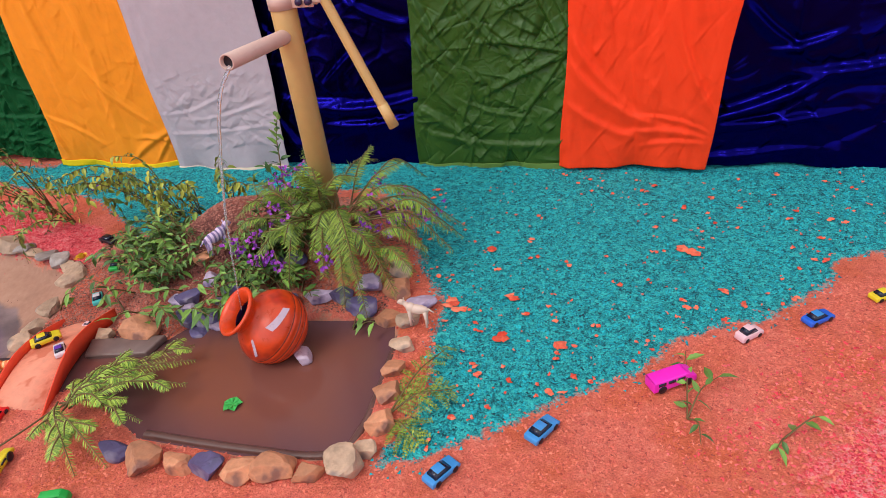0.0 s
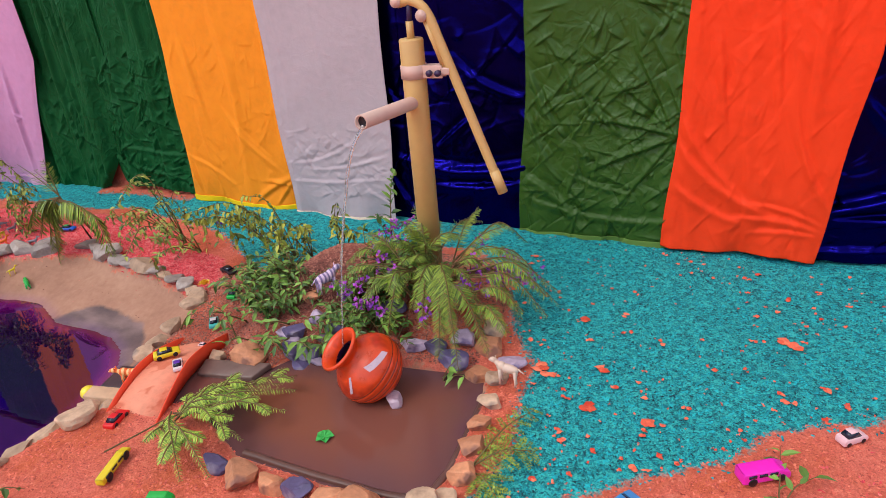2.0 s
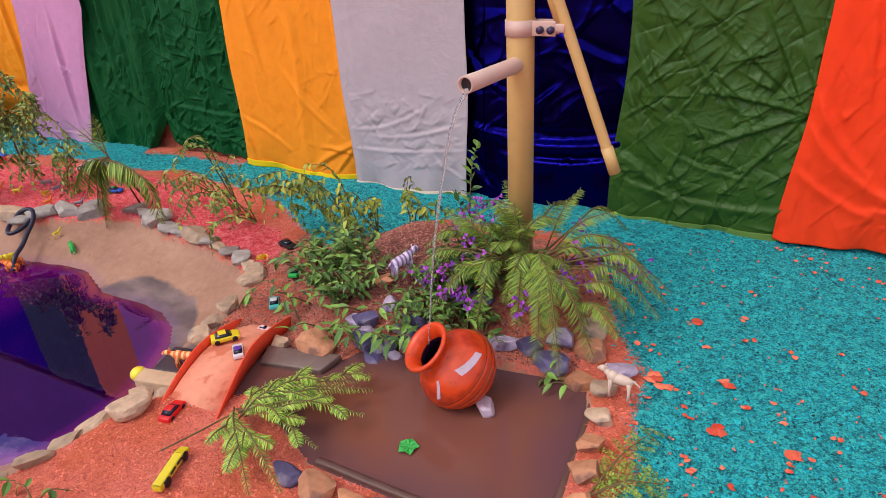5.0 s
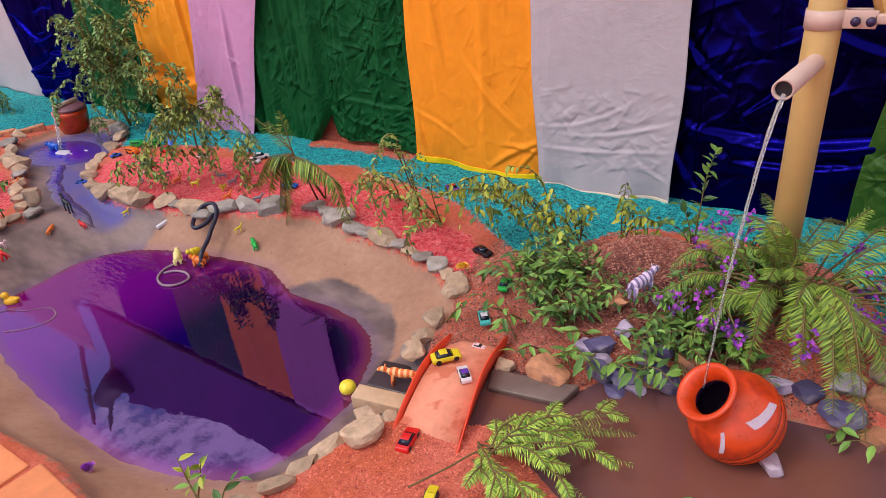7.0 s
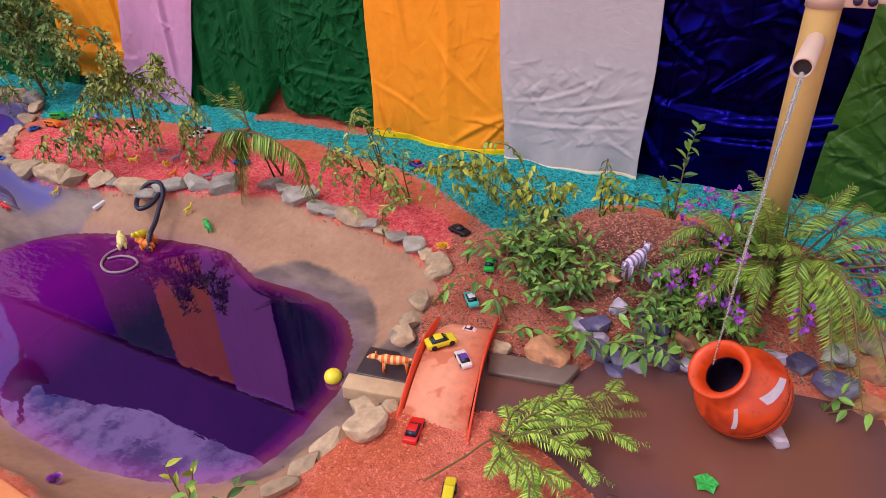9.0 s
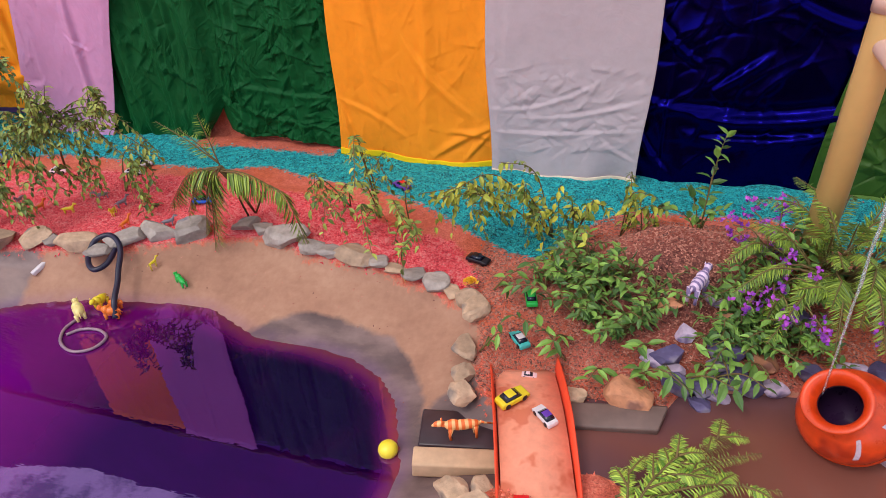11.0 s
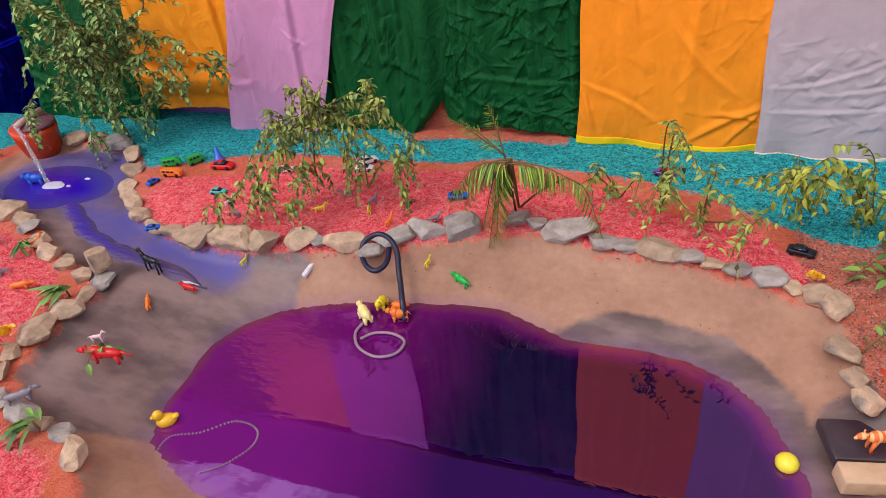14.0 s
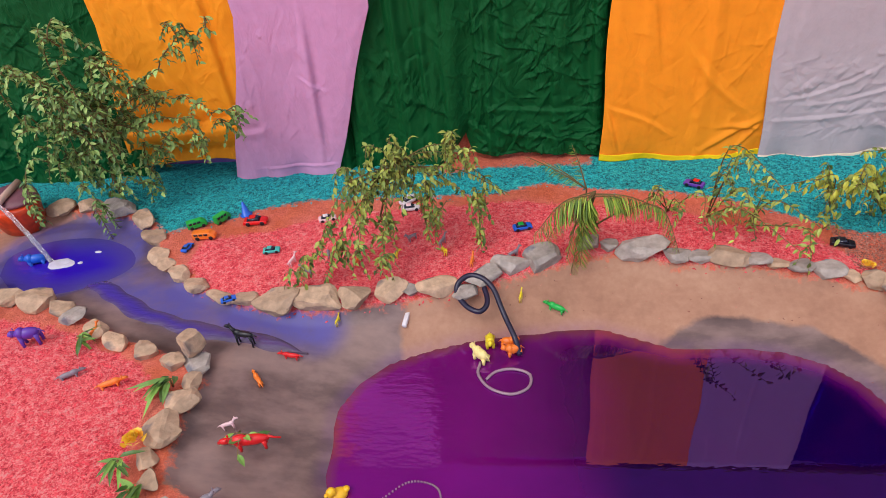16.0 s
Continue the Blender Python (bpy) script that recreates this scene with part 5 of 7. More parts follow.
# a low wet cement lip along the basin's open sides
edge_line = curve_points([(-0.452, 1.05, 0), (-0.447, 0.96, 0), (-0.442, 0.85, 0), (-0.444, 0.77, 0), (-0.475, 0.712, 0), (-0.63, 0.702, 0), (-0.84, 0.706, 0)], 6)
bm = bmesh.new()
rows = []
for k, p in enumerate(edge_line):
    d = (edge_line[min(k + 1, len(edge_line) - 1)] - edge_line[max(k - 1, 0)]).normalized()
    out = Vector((-d.y, d.x, 0))
    j = 0.002 * noise.noise(Vector((k * 0.5, 2, 0)))
    rows.append([bm.verts.new(p + out * a + Vector((0, 0, z + j))) for a, z in ((-0.008, -0.02), (-0.006, -0.006), (-0.002, -0.003), (0.006, -0.002), (0.009, -0.005), (0.011, -0.02))])
for a, b in zip(rows, rows[1:]):
    for i in range(5):
        bm.faces.new((a[i], a[i + 1], b[i + 1], b[i]))
bmesh.ops.recalc_face_normals(bm, faces=bm.faces)
tagged(link("basin_lip", bm, surface("wet_brown_cement", lin(96, 66, 60), 0.45, 40, 0.35, 0.4, 0.004)), "low wet brown cement lip of the basin", "trim", "", "structure")
tagged(build_stone(-0.627, 0.938, 0.036, M_TAPE, "", "", z=-0.012, flat=0.8, name="plastic_scrap"), "crumpled greyish plastic scrap propping the tipped pot", "plastic scrap")

# ---- toys ----
def build_car(x, y, z, yaw, length, paint_, label, roof=None, kind="toy_car", tall=1.0, box=False, broad=0.34):
    """A small toy car: a rounded body, a glazed cabin and four wheels."""
    t = empty(kind, pose(x, y, z, 0, 0, yaw), label, "toy car" if not box else "toy truck", "toy vehicles")
    L, W, H = length, length * (0.42 if not box else broad), length * 0.17 * tall
    ground_gap = length * 0.06
    if box:
        side = [(-0.5, 0), (0.5, 0), (0.5, 0.9), (0.47, 1.25), (0.30, 1.9), (0.26, 2.0), (-0.48, 2.0), (-0.5, 1.9)]
    else:
        side = [(-0.5, 0), (0.48, 0), (0.5, 0.45), (0.46, 0.75), (0.28, 0.95), (-0.32, 1.05), (-0.47, 1.0), (-0.5, 0.6)]
    bm = bmesh.new()
    faces = []
    for s in (-1, 1):
        faces.append(bm.faces.new([bm.verts.new((px * L, s * W / 2, ground_gap + pz * H)) for px, pz in (side if s < 0 else side[::-1])]))
    a, b = [v for v in faces[0].verts], [v for v in faces[1].verts][::-1]
    for i in range(len(a)):
        j = (i + 1) % len(a)
        bm.faces.new((a[j], a[i], b[i], b[j]))
    bmesh.ops.bevel(bm, geom=list(bm.edges), offset=length * 0.025, segments=2, affect="EDGES", profile=0.6)
    part("body", bm, paint_, t)
    bm = bmesh.new()
    if box:
        for s in (-1, 1):
            for k in range(3):
                bm = bmesh.new()
                add_box(bm, (-0.32 + 0.22 * k) * L, s * (W / 2 + 0.0004), ground_gap + 1.45 * H, 0.16 * L, 0.002, 0.5 * H)
                part("window", bm, P_GLASS, t, "dark toy window")
    else:
        low = [(-0.36, 0.98), (0.24, 0.92)]
        high = [(-0.24, 1.72), (0.06, 1.70)]
        v = [bm.verts.new((px * L, s * W * k, ground_gap + pz * H)) for s in (-1, 1) for (px, pz), k in ((low[0], 0.44), (low[1], 0.44), (high[1], 0.34), (high[0], 0.34))]
        for q in ((0, 1, 2, 3), (7, 6, 5, 4), (1, 0, 4, 5), (2, 1, 5, 6), (3, 2, 6, 7), (0, 3, 7, 4)):
            bm.faces.new([v[i] for i in q])
        bmesh.ops.bevel(bm, geom=list(bm.edges), offset=length * 0.018, segments=2, affect="EDGES")
        cabin = part("cabin", bm, P_GLASS, t, "dark glazed cabin")
        bm = bmesh.new()
        add_box(bm, -0.09 * L, 0, ground_gap + 1.72 * H, 0.27 * L, W * 0.66, H * 0.12, length * 0.01)
        part("roof", bm, roof or paint_, cabin)
    for wx in (-0.3, 0.3):
        for s in (-1, 1):
            bm = bmesh.new()
            r = length * 0.095
            add_lathe(bm, [(0, -0.03 * L), (r * 0.85, -0.03 * L), (r, -0.02 * L), (r, 0.02 * L), (r * 0.85, 0.03 * L), (0, 0.03 * L)], 14, pose(wx * L, s * W * 0.46, r, 90, 0, 0))
            part("wheel", bm, P_BLACK, t, "black wheel")
    return t


def car(x, y, yaw, length, paint_, label, dz=0.002, z=None, **more):
    return build_car(x, y, (gz(x, y) if z is None else z) + dz, yaw, length, paint_, label, **more)


car(-0.275, 0.690, 58, 0.062, P_BLUE, "light blue toy car on the orange earth")
car(-0.130, 0.800, 58, 0.064, P_BLUE, "light blue toy car beside turquoise sawdust")
car(0.077, 0.938, 32, 0.085, P_PINK, "hot pink toy truck on the orange earth", kind="toy_truck", box=True, tall=0.75)
car(0.222, 1.080, 40, 0.052, P_PALEPINK, "pale pink toy car at the sawdust's edge", tall=1.5)
car(0.350, 1.142, 36, 0.060, P_DEEPBLUE, "deep blue toy car on the orange earth", roof=P_BLUE)
car(0.483, 1.228, 30, 0.055, P_YELLOW, "yellow toy car on the orange earth")
car(-1.395, 1.318, -16, 0.058, P_BLACK, "black toy car beside the red gravel")
car(-1.243, 1.170, 107, 0.055, P_GREEN, "green toy car on the earth path", roof=P_GREEN)
car(-1.250, 1.082, 130, 0.056, P_TEAL, "teal and white toy car on the earth path", roof=P_WHITE)
car(-1.213, 0.998, 5, 0.03, P_PALEPINK, "tiny pinkish toy car at the bridge head", z=-0.028)
car(-1.226, 0.897, 50, 0.062, P_YELLOW, "yellow toy car on the red bridge", roof=P_YELLOW, z=0.008)
car(-1.163, 0.868, 136, 0.050, P_WHITE, "white and blue toy police car on the bridge", roof=P_VIOLET, z=0.010)
car(-1.168, 0.688, 103, 0.058, P_RED, "red toy car at the foot of the bridge", roof=P_RED, z=-0.008)
car(-1.048, 0.578, 108, 0.095, P_YELLOW, "long yellow toy bus on orange gravel", kind="toy_bus", box=True, tall=0.42, broad=0.18)
car(-0.79, 0.552, 8, 0.05, P_ORANGE, "orange toy car with a blue end on the gravel", roof=P_TEAL, tall=0.8)
car(-0.435, 0.565, 20, 0.045, P_PINK, "hot pink and teal toy car before the stones", roof=P_TEAL)
car(-0.893, 0.545, 20, 0.045, P_GREEN, "green toy truck near the basin stones", kind="toy_truck", box=True, tall=1.3)
car(-2.569, 1.588, 48, 0.066, P_WHITE, "white toy car behind the red gravel", roof=P_WHITE)
car(-3.050, 1.502, 6, 0.075, P_RED, "red toy car behind the red gravel", roof=P_RED)
car(-3.165, 1.515, 60, 0.055, P_GREEN, "green toy truck near the small pond", kind="toy_truck", box=True, tall=1.4)
car(-3.235, 1.480, 30, 0.060, P_GREEN, "green toy truck near the small pond", kind="toy_truck", box=True, tall=1.2)
car(-3.185, 1.420, 5, 0.070, P_ORANGE, "orange toy truck near the small pond", kind="toy_truck", box=True, tall=0.9)
car(-3.220, 1.366, 80, 0.045, P_DEEPBLUE, "blue toy car near the small pond", roof=P_DEEPBLUE)
car(-2.815, 1.500, 20, 0.055, P_PALEPINK, "pale pink toy car under the shrub", roof=P_WHITE)
car(-1.700, 1.628, 150, 0.060, P_VIOLET, "violet and red toy car on turquoise sawdust", roof=P_RED)
car(-2.215, 1.408, 15, 0.055, P_DEEPBLUE, "blue toy car under the drooping frond", roof=P_GREEN)
car(-2.975, 1.09, 30, 0.04, P_DEEPBLUE, "small blue toy car on the pool's stones", z=0.03)
car(-2.559, 1.543, 12, 0.058, P_WHITE, "white toy car behind the red gravel", roof=P_PALEPINK)
car(-2.94, 1.33, 10, 0.05, P_TEAL, "dark teal toy car on the red gravel")


def build_animal(x, y, yaw, length, material, label, z=None, leg=0.36, neck=0.25, body=0.20, tail=0.25, long_neck=0.0, name="toy_animal"):
    """A moulded toy figure in one mesh."""
    bm = bmesh.new()
    L = length
    hb = leg * L
    add_ball(bm, (0, 0, hb + body * 0.55 * L), (0.40 * L, body * 0.55 * L, body * 0.62 * L), None, 2)
    add_ball(bm, (0.22 * L, 0, hb + body * 0.7 * L), (0.18 * L, body * 0.56 * L, body * 0.66 * L), None, 2)
    head = Vector((0.50 * L, 0, hb + (body * 0.8 + neck + long_neck) * L))
    add_tube(bm, [(0.26 * L, 0, hb + body * 0.7 * L), head - Vector((0.06 * L, 0, 0.02 * L))], [body * 0.42 * L, body * 0.28 * L], 9)
    add_ball(bm, head, (0.14 * L, body * 0.34 * L, body * 0.36 * L), None, 2)
    add_ball(bm, head + Vector((0.10 * L, 0, -0.03 * L)), (0.08 * L, body * 0.2 * L, body * 0.2 * L), None, 1)
    for s in (-1, 1):
        add_ball(bm, head + Vector((-0.05 * L, s * body * 0.26 * L, body * 0.36 * L)), (0.025 * L, 0.02 * L, 0.055 * L), None, 1)
        for px in (-0.27, 0.25):
            k = rng.uniform(-0.05, 0.05)
            add_tube(bm, [(px * L, s * body * 0.34 * L, hb + body * 0.45 * L), ((px + k) * L, s * body * 0.36 * L, hb * 0.45), ((px + k * 0.6) * L, s * body * 0.36 * L, 0)], [body * 0.26 * L, body * 0.15 * L, body * 0.17 * L], 8)
    if tail:
        add_tube(bm, [(-0.36 * L, 0, hb + body * 0.8 * L), (-0.46 * L, 0, hb + body * 0.5 * L), (-(0.46 + tail * 0.3) * L, 0, hb + (body * 0.3) * L)], [0.03 * L, 0.022 * L, 0.018 * L], 7)
    ob = link(name, bm, material, pose(x, y, (gz(x, y) if z is None else z), 0, 0, yaw))
    return tagged(ob, label, "toy animal", "toy animals")


P_DOG = paint("cream_toy_plastic", 214, 186, 168, 0.5)
build_animal(-0.405, 1.035, 176, 0.064, P_DOG, "cream-white moulded toy figure standing on the basin stones", z=0.018, leg=0.46, neck=0.16, body=0.27, tail=0.3)
build_animal(-0.925, 1.165, 65, 0.075, P_ZEBRA, "striped white toy figure among mound leaves", z=gz(-0.925, 1.165) + 0.03, leg=0.3, body=0.30, neck=0.14)
build_animal(-1.305, 0.848, 202, 0.085, P_TIGER, "striped orange toy figure on the wet board", z=-0.052, leg=0.25, neck=0.05, tail=0.6)
build_animal(-3.455, 0.955, 200, 0.07, P_VIOLET, "violet toy figure on the red gravel", leg=0.3, body=0.38, neck=0.02)
build_animal(-2.905, 0.985, 170, 0.072, P_BLACK, "black toy figure standing in the brook", leg=0.4)
build_animal(-3.728, 1.354, 200, 0.075, P_DEEPBLUE, "blue toy figure sitting in the small pond", z=POND_Z - 0.006, leg=0.12, body=0.34, neck=0.05, tail=0.0)
build_animal(-2.79, 0.692, 190, 0.105, P_RED, "red toy figure lying on wet cement", z=-0.035, leg=0.12, body=0.2, neck=0.0, tail=0.5)
build_animal(-2.86, 0.735, 20, 0.04, P_PALEPINK, "tiny pale toy figure on wet cement")
build_animal(-2.13, 1.152, 150, 0.06, P_GREEN, "green toy figure on the cement bank", leg=0.12, neck=0.0, body=0.24)
build_animal(-2.69, 1.07, 80, 0.03, P_YELLOW, "tiny yellow toy figure below the stones", leg=0.5)
build_animal(-2.222, 1.172, 80, 0.032, P_YELLOW, "tiny yellow toy figure on the cement bank", leg=0.5)
build_animal(-2.842, 0.878, 130, 0.055, P_ORANGE, "orange and white toy figure on wet cement", leg=0.1, neck=0.0)
build_animal(-2.785, 0.962, 175, 0.055, P_RED, "red toy figure in the brook", leg=0.12, neck=0.05)
build_animal(-3.29, 0.845, 30, 0.06, P_GREY, "grey toy figure lying on the red gravel", leg=0.08, neck=0.0)
build_animal(-3.17, 0.818, 25, 0.065, P_ORANGE, "orange toy figure lying on the red gravel", leg=0.08, neck=0.0)
build_animal(-3.315, 0.995, 80, 0.045, P_ORANGE, "orange toy figure beside the stones", leg=0.3)
build_animal(-2.815, 0.512, 35, 0.07, P_GREY, "grey toy figure on the edging stones", z=0.025, leg=0.1, neck=0.1)
build_animal(-2.855, 0.44, 40, 0.05, P_GREY, "small grey toy figure on red gravel", leg=0.1)
for x, y, mat_, w in ((-2.573, 1.285, P_YELLOW, "yellow"), (-2.43, 1.30, P_YELLOW, "yellow"), (-2.67, 1.278, P_ORANGE, "orange"), (-2.53, 1.372, P_GREY, "grey"), (-2.44, 1.345, P_GREY, "grey"), (-2.76, 1.30, P_GREY, "grey"), (-2.86, 1.27, P_PALEPINK, "pale"),
                     (-2.24, 1.285, P_GREY, "grey"), (-2.80, 1.22, P_GREY, "grey"), (-2.35, 1.25, P_ORANGE, "orange")):
    build_animal(x, y, rng.uniform(0, 360), 0.042, mat_, "tiny %s toy figure on the red gravel" % w, leg=0.25)
# floating toys where the hose ends
for x, y, mat_, w, s in ((-2.30, 1.052, P_YELLOW, "yellow", 0.05), (-2.255, 1.048, P_ORANGE, "orange", 0.045), (-2.32, 1.0, P_CREAM, "cream", 0.055), (-2.24, 1.02, P_ORANGE, "orange", 0.05)):
    build_animal(x, y, rng.uniform(0, 360), s, mat_, "%s floating toy figure at the hose's end" % w, z=-0.092, leg=0.12, body=0.42, neck=0.12)
bm = bmesh.new()
add_ball(bm, (0, 0, 0), (0.019, 0.019, 0.017), None, 3)
tagged(link("ball", bm, P_BALL, pose(-1.442, 0.812, -0.088)), "lemon yellow ball floating by the pool's edge", "ball")
bm = bmesh.new()
add_lathe(bm, [(0, 0), (0.018, 0), (0.02, 0.004), (0.014, 0.006), (0.003, 0.05), (0, 0.052)], 14)
tagged(link("toy_cone", bm, P_DEEPBLUE, pose(-3.10, 1.55, gz(-3.1, 1.55))), "small blue toy cone behind the gravel", "toy cone")

# ---- hose, ring, beads ----
bm = bmesh.new()
add_tube(bm, curve_points([(-2.226, 1.012, -0.088), (-2.236, 1.035, -0.055), (-2.257, 1.081, -0.036), (-2.271, 1.11, -0.018), (-2.29, 1.152, 0.006), (-2.318, 1.178, 0.021), (-2.352, 1.188, 0.024), (-2.378, 1.172, 0.017), (-2.386, 1.155, 0.002), (-2.376, 1.13, -0.006), (-2.352, 1.102, -0.012), (-2.325, 1.09, -0.014), (-2.308, 1.105, -0.010), (-2.306, 1.13, -0.004), (-2.314, 1.16, 0.004)], 8), 0.0070, 12)
tagged(link("hose", bm, M_HOSE), "black rubber hose curled over the stones into the pool", "hose")
bm = bmesh.new()
ring = [(-2.322, 0.99), (-2.325, 0.95), (-2.296, 0.908), (-2.246, 0.89), (-2.206, 0.91), (-2.202, 0.95), (-2.24, 0.968), (-2.282, 0.96), (-2.305, 0.935)]
add_tube(bm, curve_points([(x, y, WATER_Z + 0.004) for x, y in ring], 6), 0.0036, 9)
tagged(link("plastic_tube", bm, M_RING), "thin pale plastic tube looped on the water", "tube")
t = empty("bead_string", pose(-2.47, 0.6, WATER_Z), "string of small pale beads floating on the water", "beads")
for k, p in enumerate(curve_points([(-2.565, 0.53, 0), (-2.566, 0.585, 0), (-2.51, 0.612, 0), (-2.455, 0.655, 0), (-2.40, 0.648, 0), (-2.385, 0.612, 0), (-2.411, 0.562, 0), (-2.45, 0.53, 0)], 9)):
    bm = bmesh.new()
    add_ball(bm, p - Vector((-2.47, 0.6, 0)) + Vector((0, 0, 0.001)), (0.0026,) * 3, None, 1)
    part("bead", bm, M_RING, t)
bm = bmesh.new()
add_box(bm, 0, 0, 0, 0.012, 0.06, 0.012, 0.003)
tagged(link("plastic_strip", bm, P_WHITE, pose(-2.515, 1.10, -0.04, 12, 0, -8)), "short white plastic strip on wet cement", "strip")


def build_rose(x, y, z, material, label, r=0.028):
    t = empty("flower_head", pose(x, y, z), label, "flower")
    verts, faces = [], []
    for k in range(22):
        a, q = k * 2.4, (k + 2) / 24
        d, h = r * q, r * (0.9 - 0.6 * q)
        c, s = math.cos(a), math.sin(a)
        w = r * 0.42
        b = len(verts)
        verts += [(c * d * 0.5, s * d * 0.5, 0), (c * d - s * w, s * d + c * w, h * 0.7), (c * d * 1.15, s * d * 1.15, h), (c * d + s * w, s * d - c * w, h * 0.7)]
        faces.append((b, b + 1, b + 2, b + 3))
    ob = raw("petals", verts, faces, material)
    ob.parent = t
    return t


bm = bmesh.new()
add_ball(bm, (0, 0, 0.008), (0.021, 0.016, 0.014), None, 3)
add_ball(bm, (0.012, 0, 0.027), (0.011, 0.010, 0.011), None, 3)
add_ball(bm, (-0.019, 0, 0.014), (0.008, 0.008, 0.005), None, 2)
add_ball(bm, (0.023, 0, 0.025), (0.005, 0.005, 0.0025), None, 2)
tagged(link("toy_duck", bm, P_DUCK, pose(-2.597, 0.618, WATER_Z - 0.002, 0, 0, 215)), "small yellow toy duck floating by the pool's shore", "toy duck", "toy animals")
build_rose(-1.385, 1.205, 0.02, M_FLOWER_Y, "yellow flower head tucked among the stones", 0.018)
build_rose(-3.02, 0.655, 0.03, M_FLOWER_Y, "yellow flower head lying on the stones", 0.026)

# orange clay tiles laid along the near bank
M_TILE = surface("orange_clay_tile", lin(230, 136, 88), 0.8, 30, 0.25, 0.4, 0.004, spots=lin(205, 110, 72), per_object=0.1)
for row, y in enumerate((0.185, -0.068, -0.32)):
    for k in range(6):
        bm = bmesh.new()
        add_box(bm, 0, 0, 0, 0.177, 0.238, 0.030, 0.005)
        for v in bm.verts:
            v.co += Vector((noise.noise(v.co * 9 + Vector((k, row, 0))), noise.noise(v.co * 9 + Vector((row, k, 5))), 0.4 * noise.noise(v.co * 14 + Vector((k, 3, row))))) * 0.005
        tagged(link("clay_tile", bm, M_TILE, pose(-2.555 + 0.184 * k + 0.03 * row, y - 0.008 + rng.uniform(-0.008, 0.008) + 0.008 * (k % 2), -0.006, rng.uniform(-1.5, 1.5), rng.uniform(-1.5, 1.5), rng.uniform(-4, 4)), False), "worn orange clay tile laid along the near bank", "tile", "clay tiles on the near bank")
build_rose(-1.70, 0.365, gz(-1.70, 0.365), M_FLOWER, "purple flower head dropped beside the clay slab", 0.016)

# ---- plants ----
class Leaves:
    """Gathers leaf blades into one mesh."""

    def __init__(self):
        self.verts, self.faces = [], []

    def blade(self, at, way, up, length, width, bend=0.25):
        """A pointed leaf with a folded midrib."""
        way = Vector(way).normalized()
        side = way.cross(Vector(up))
        if side.length < 1e-3:
            side = way.orthogonal()
        side.normalize()
        nrm = side.cross(way)
        b = len(self.verts)
        for u, w in ((0, 0.0), (0.3, 0.42), (0.62, 0.40), (1.0, 0.0)):
            c = Vector(at) + way * length * u - nrm * bend * length * u * u
            if w:
                self.verts += [tuple(c + side * width * w + nrm * width * 0.14), tuple(c), tuple(c - side * width * w + nrm * width * 0.14)]
            else:
                self.verts.append(tuple(c))
        self.faces += [(b, b + 1, b + 2), (b, b + 2, b + 3), (b + 1, b + 4, b + 5, b + 2), (b + 2, b + 5, b + 6, b + 3), (b + 4, b + 7, b + 5), (b + 5, b + 7, b + 6)]

    def slip(self, at, way, up, length, width):
        """A tiny leaflet: one folded quad."""
        way = Vector(way).normalized()
        side = way.cross(Vector(up)).normalized()
        b = len(self.verts)
        c = Vector(at)
        self.verts += [tuple(c), tuple(c + way * length * 0.5 + side * width / 2), tuple(c + way * length), tuple(c + way * length * 0.5 - side * width / 2)]
        self.faces.append((b, b + 1, b + 2, b + 3))

    def put(self, name, material, parent, base, label=""):
        v = [tuple(Vector(p) - base) for p in self.verts]
        ob = raw(name, v, self.faces, material, False)
        ob.parent = parent
        return tagged(ob, label)


def jitter(k):
    return Vector((rng.gauss(0, k), rng.gauss(0, k), rng.gauss(0, k)))


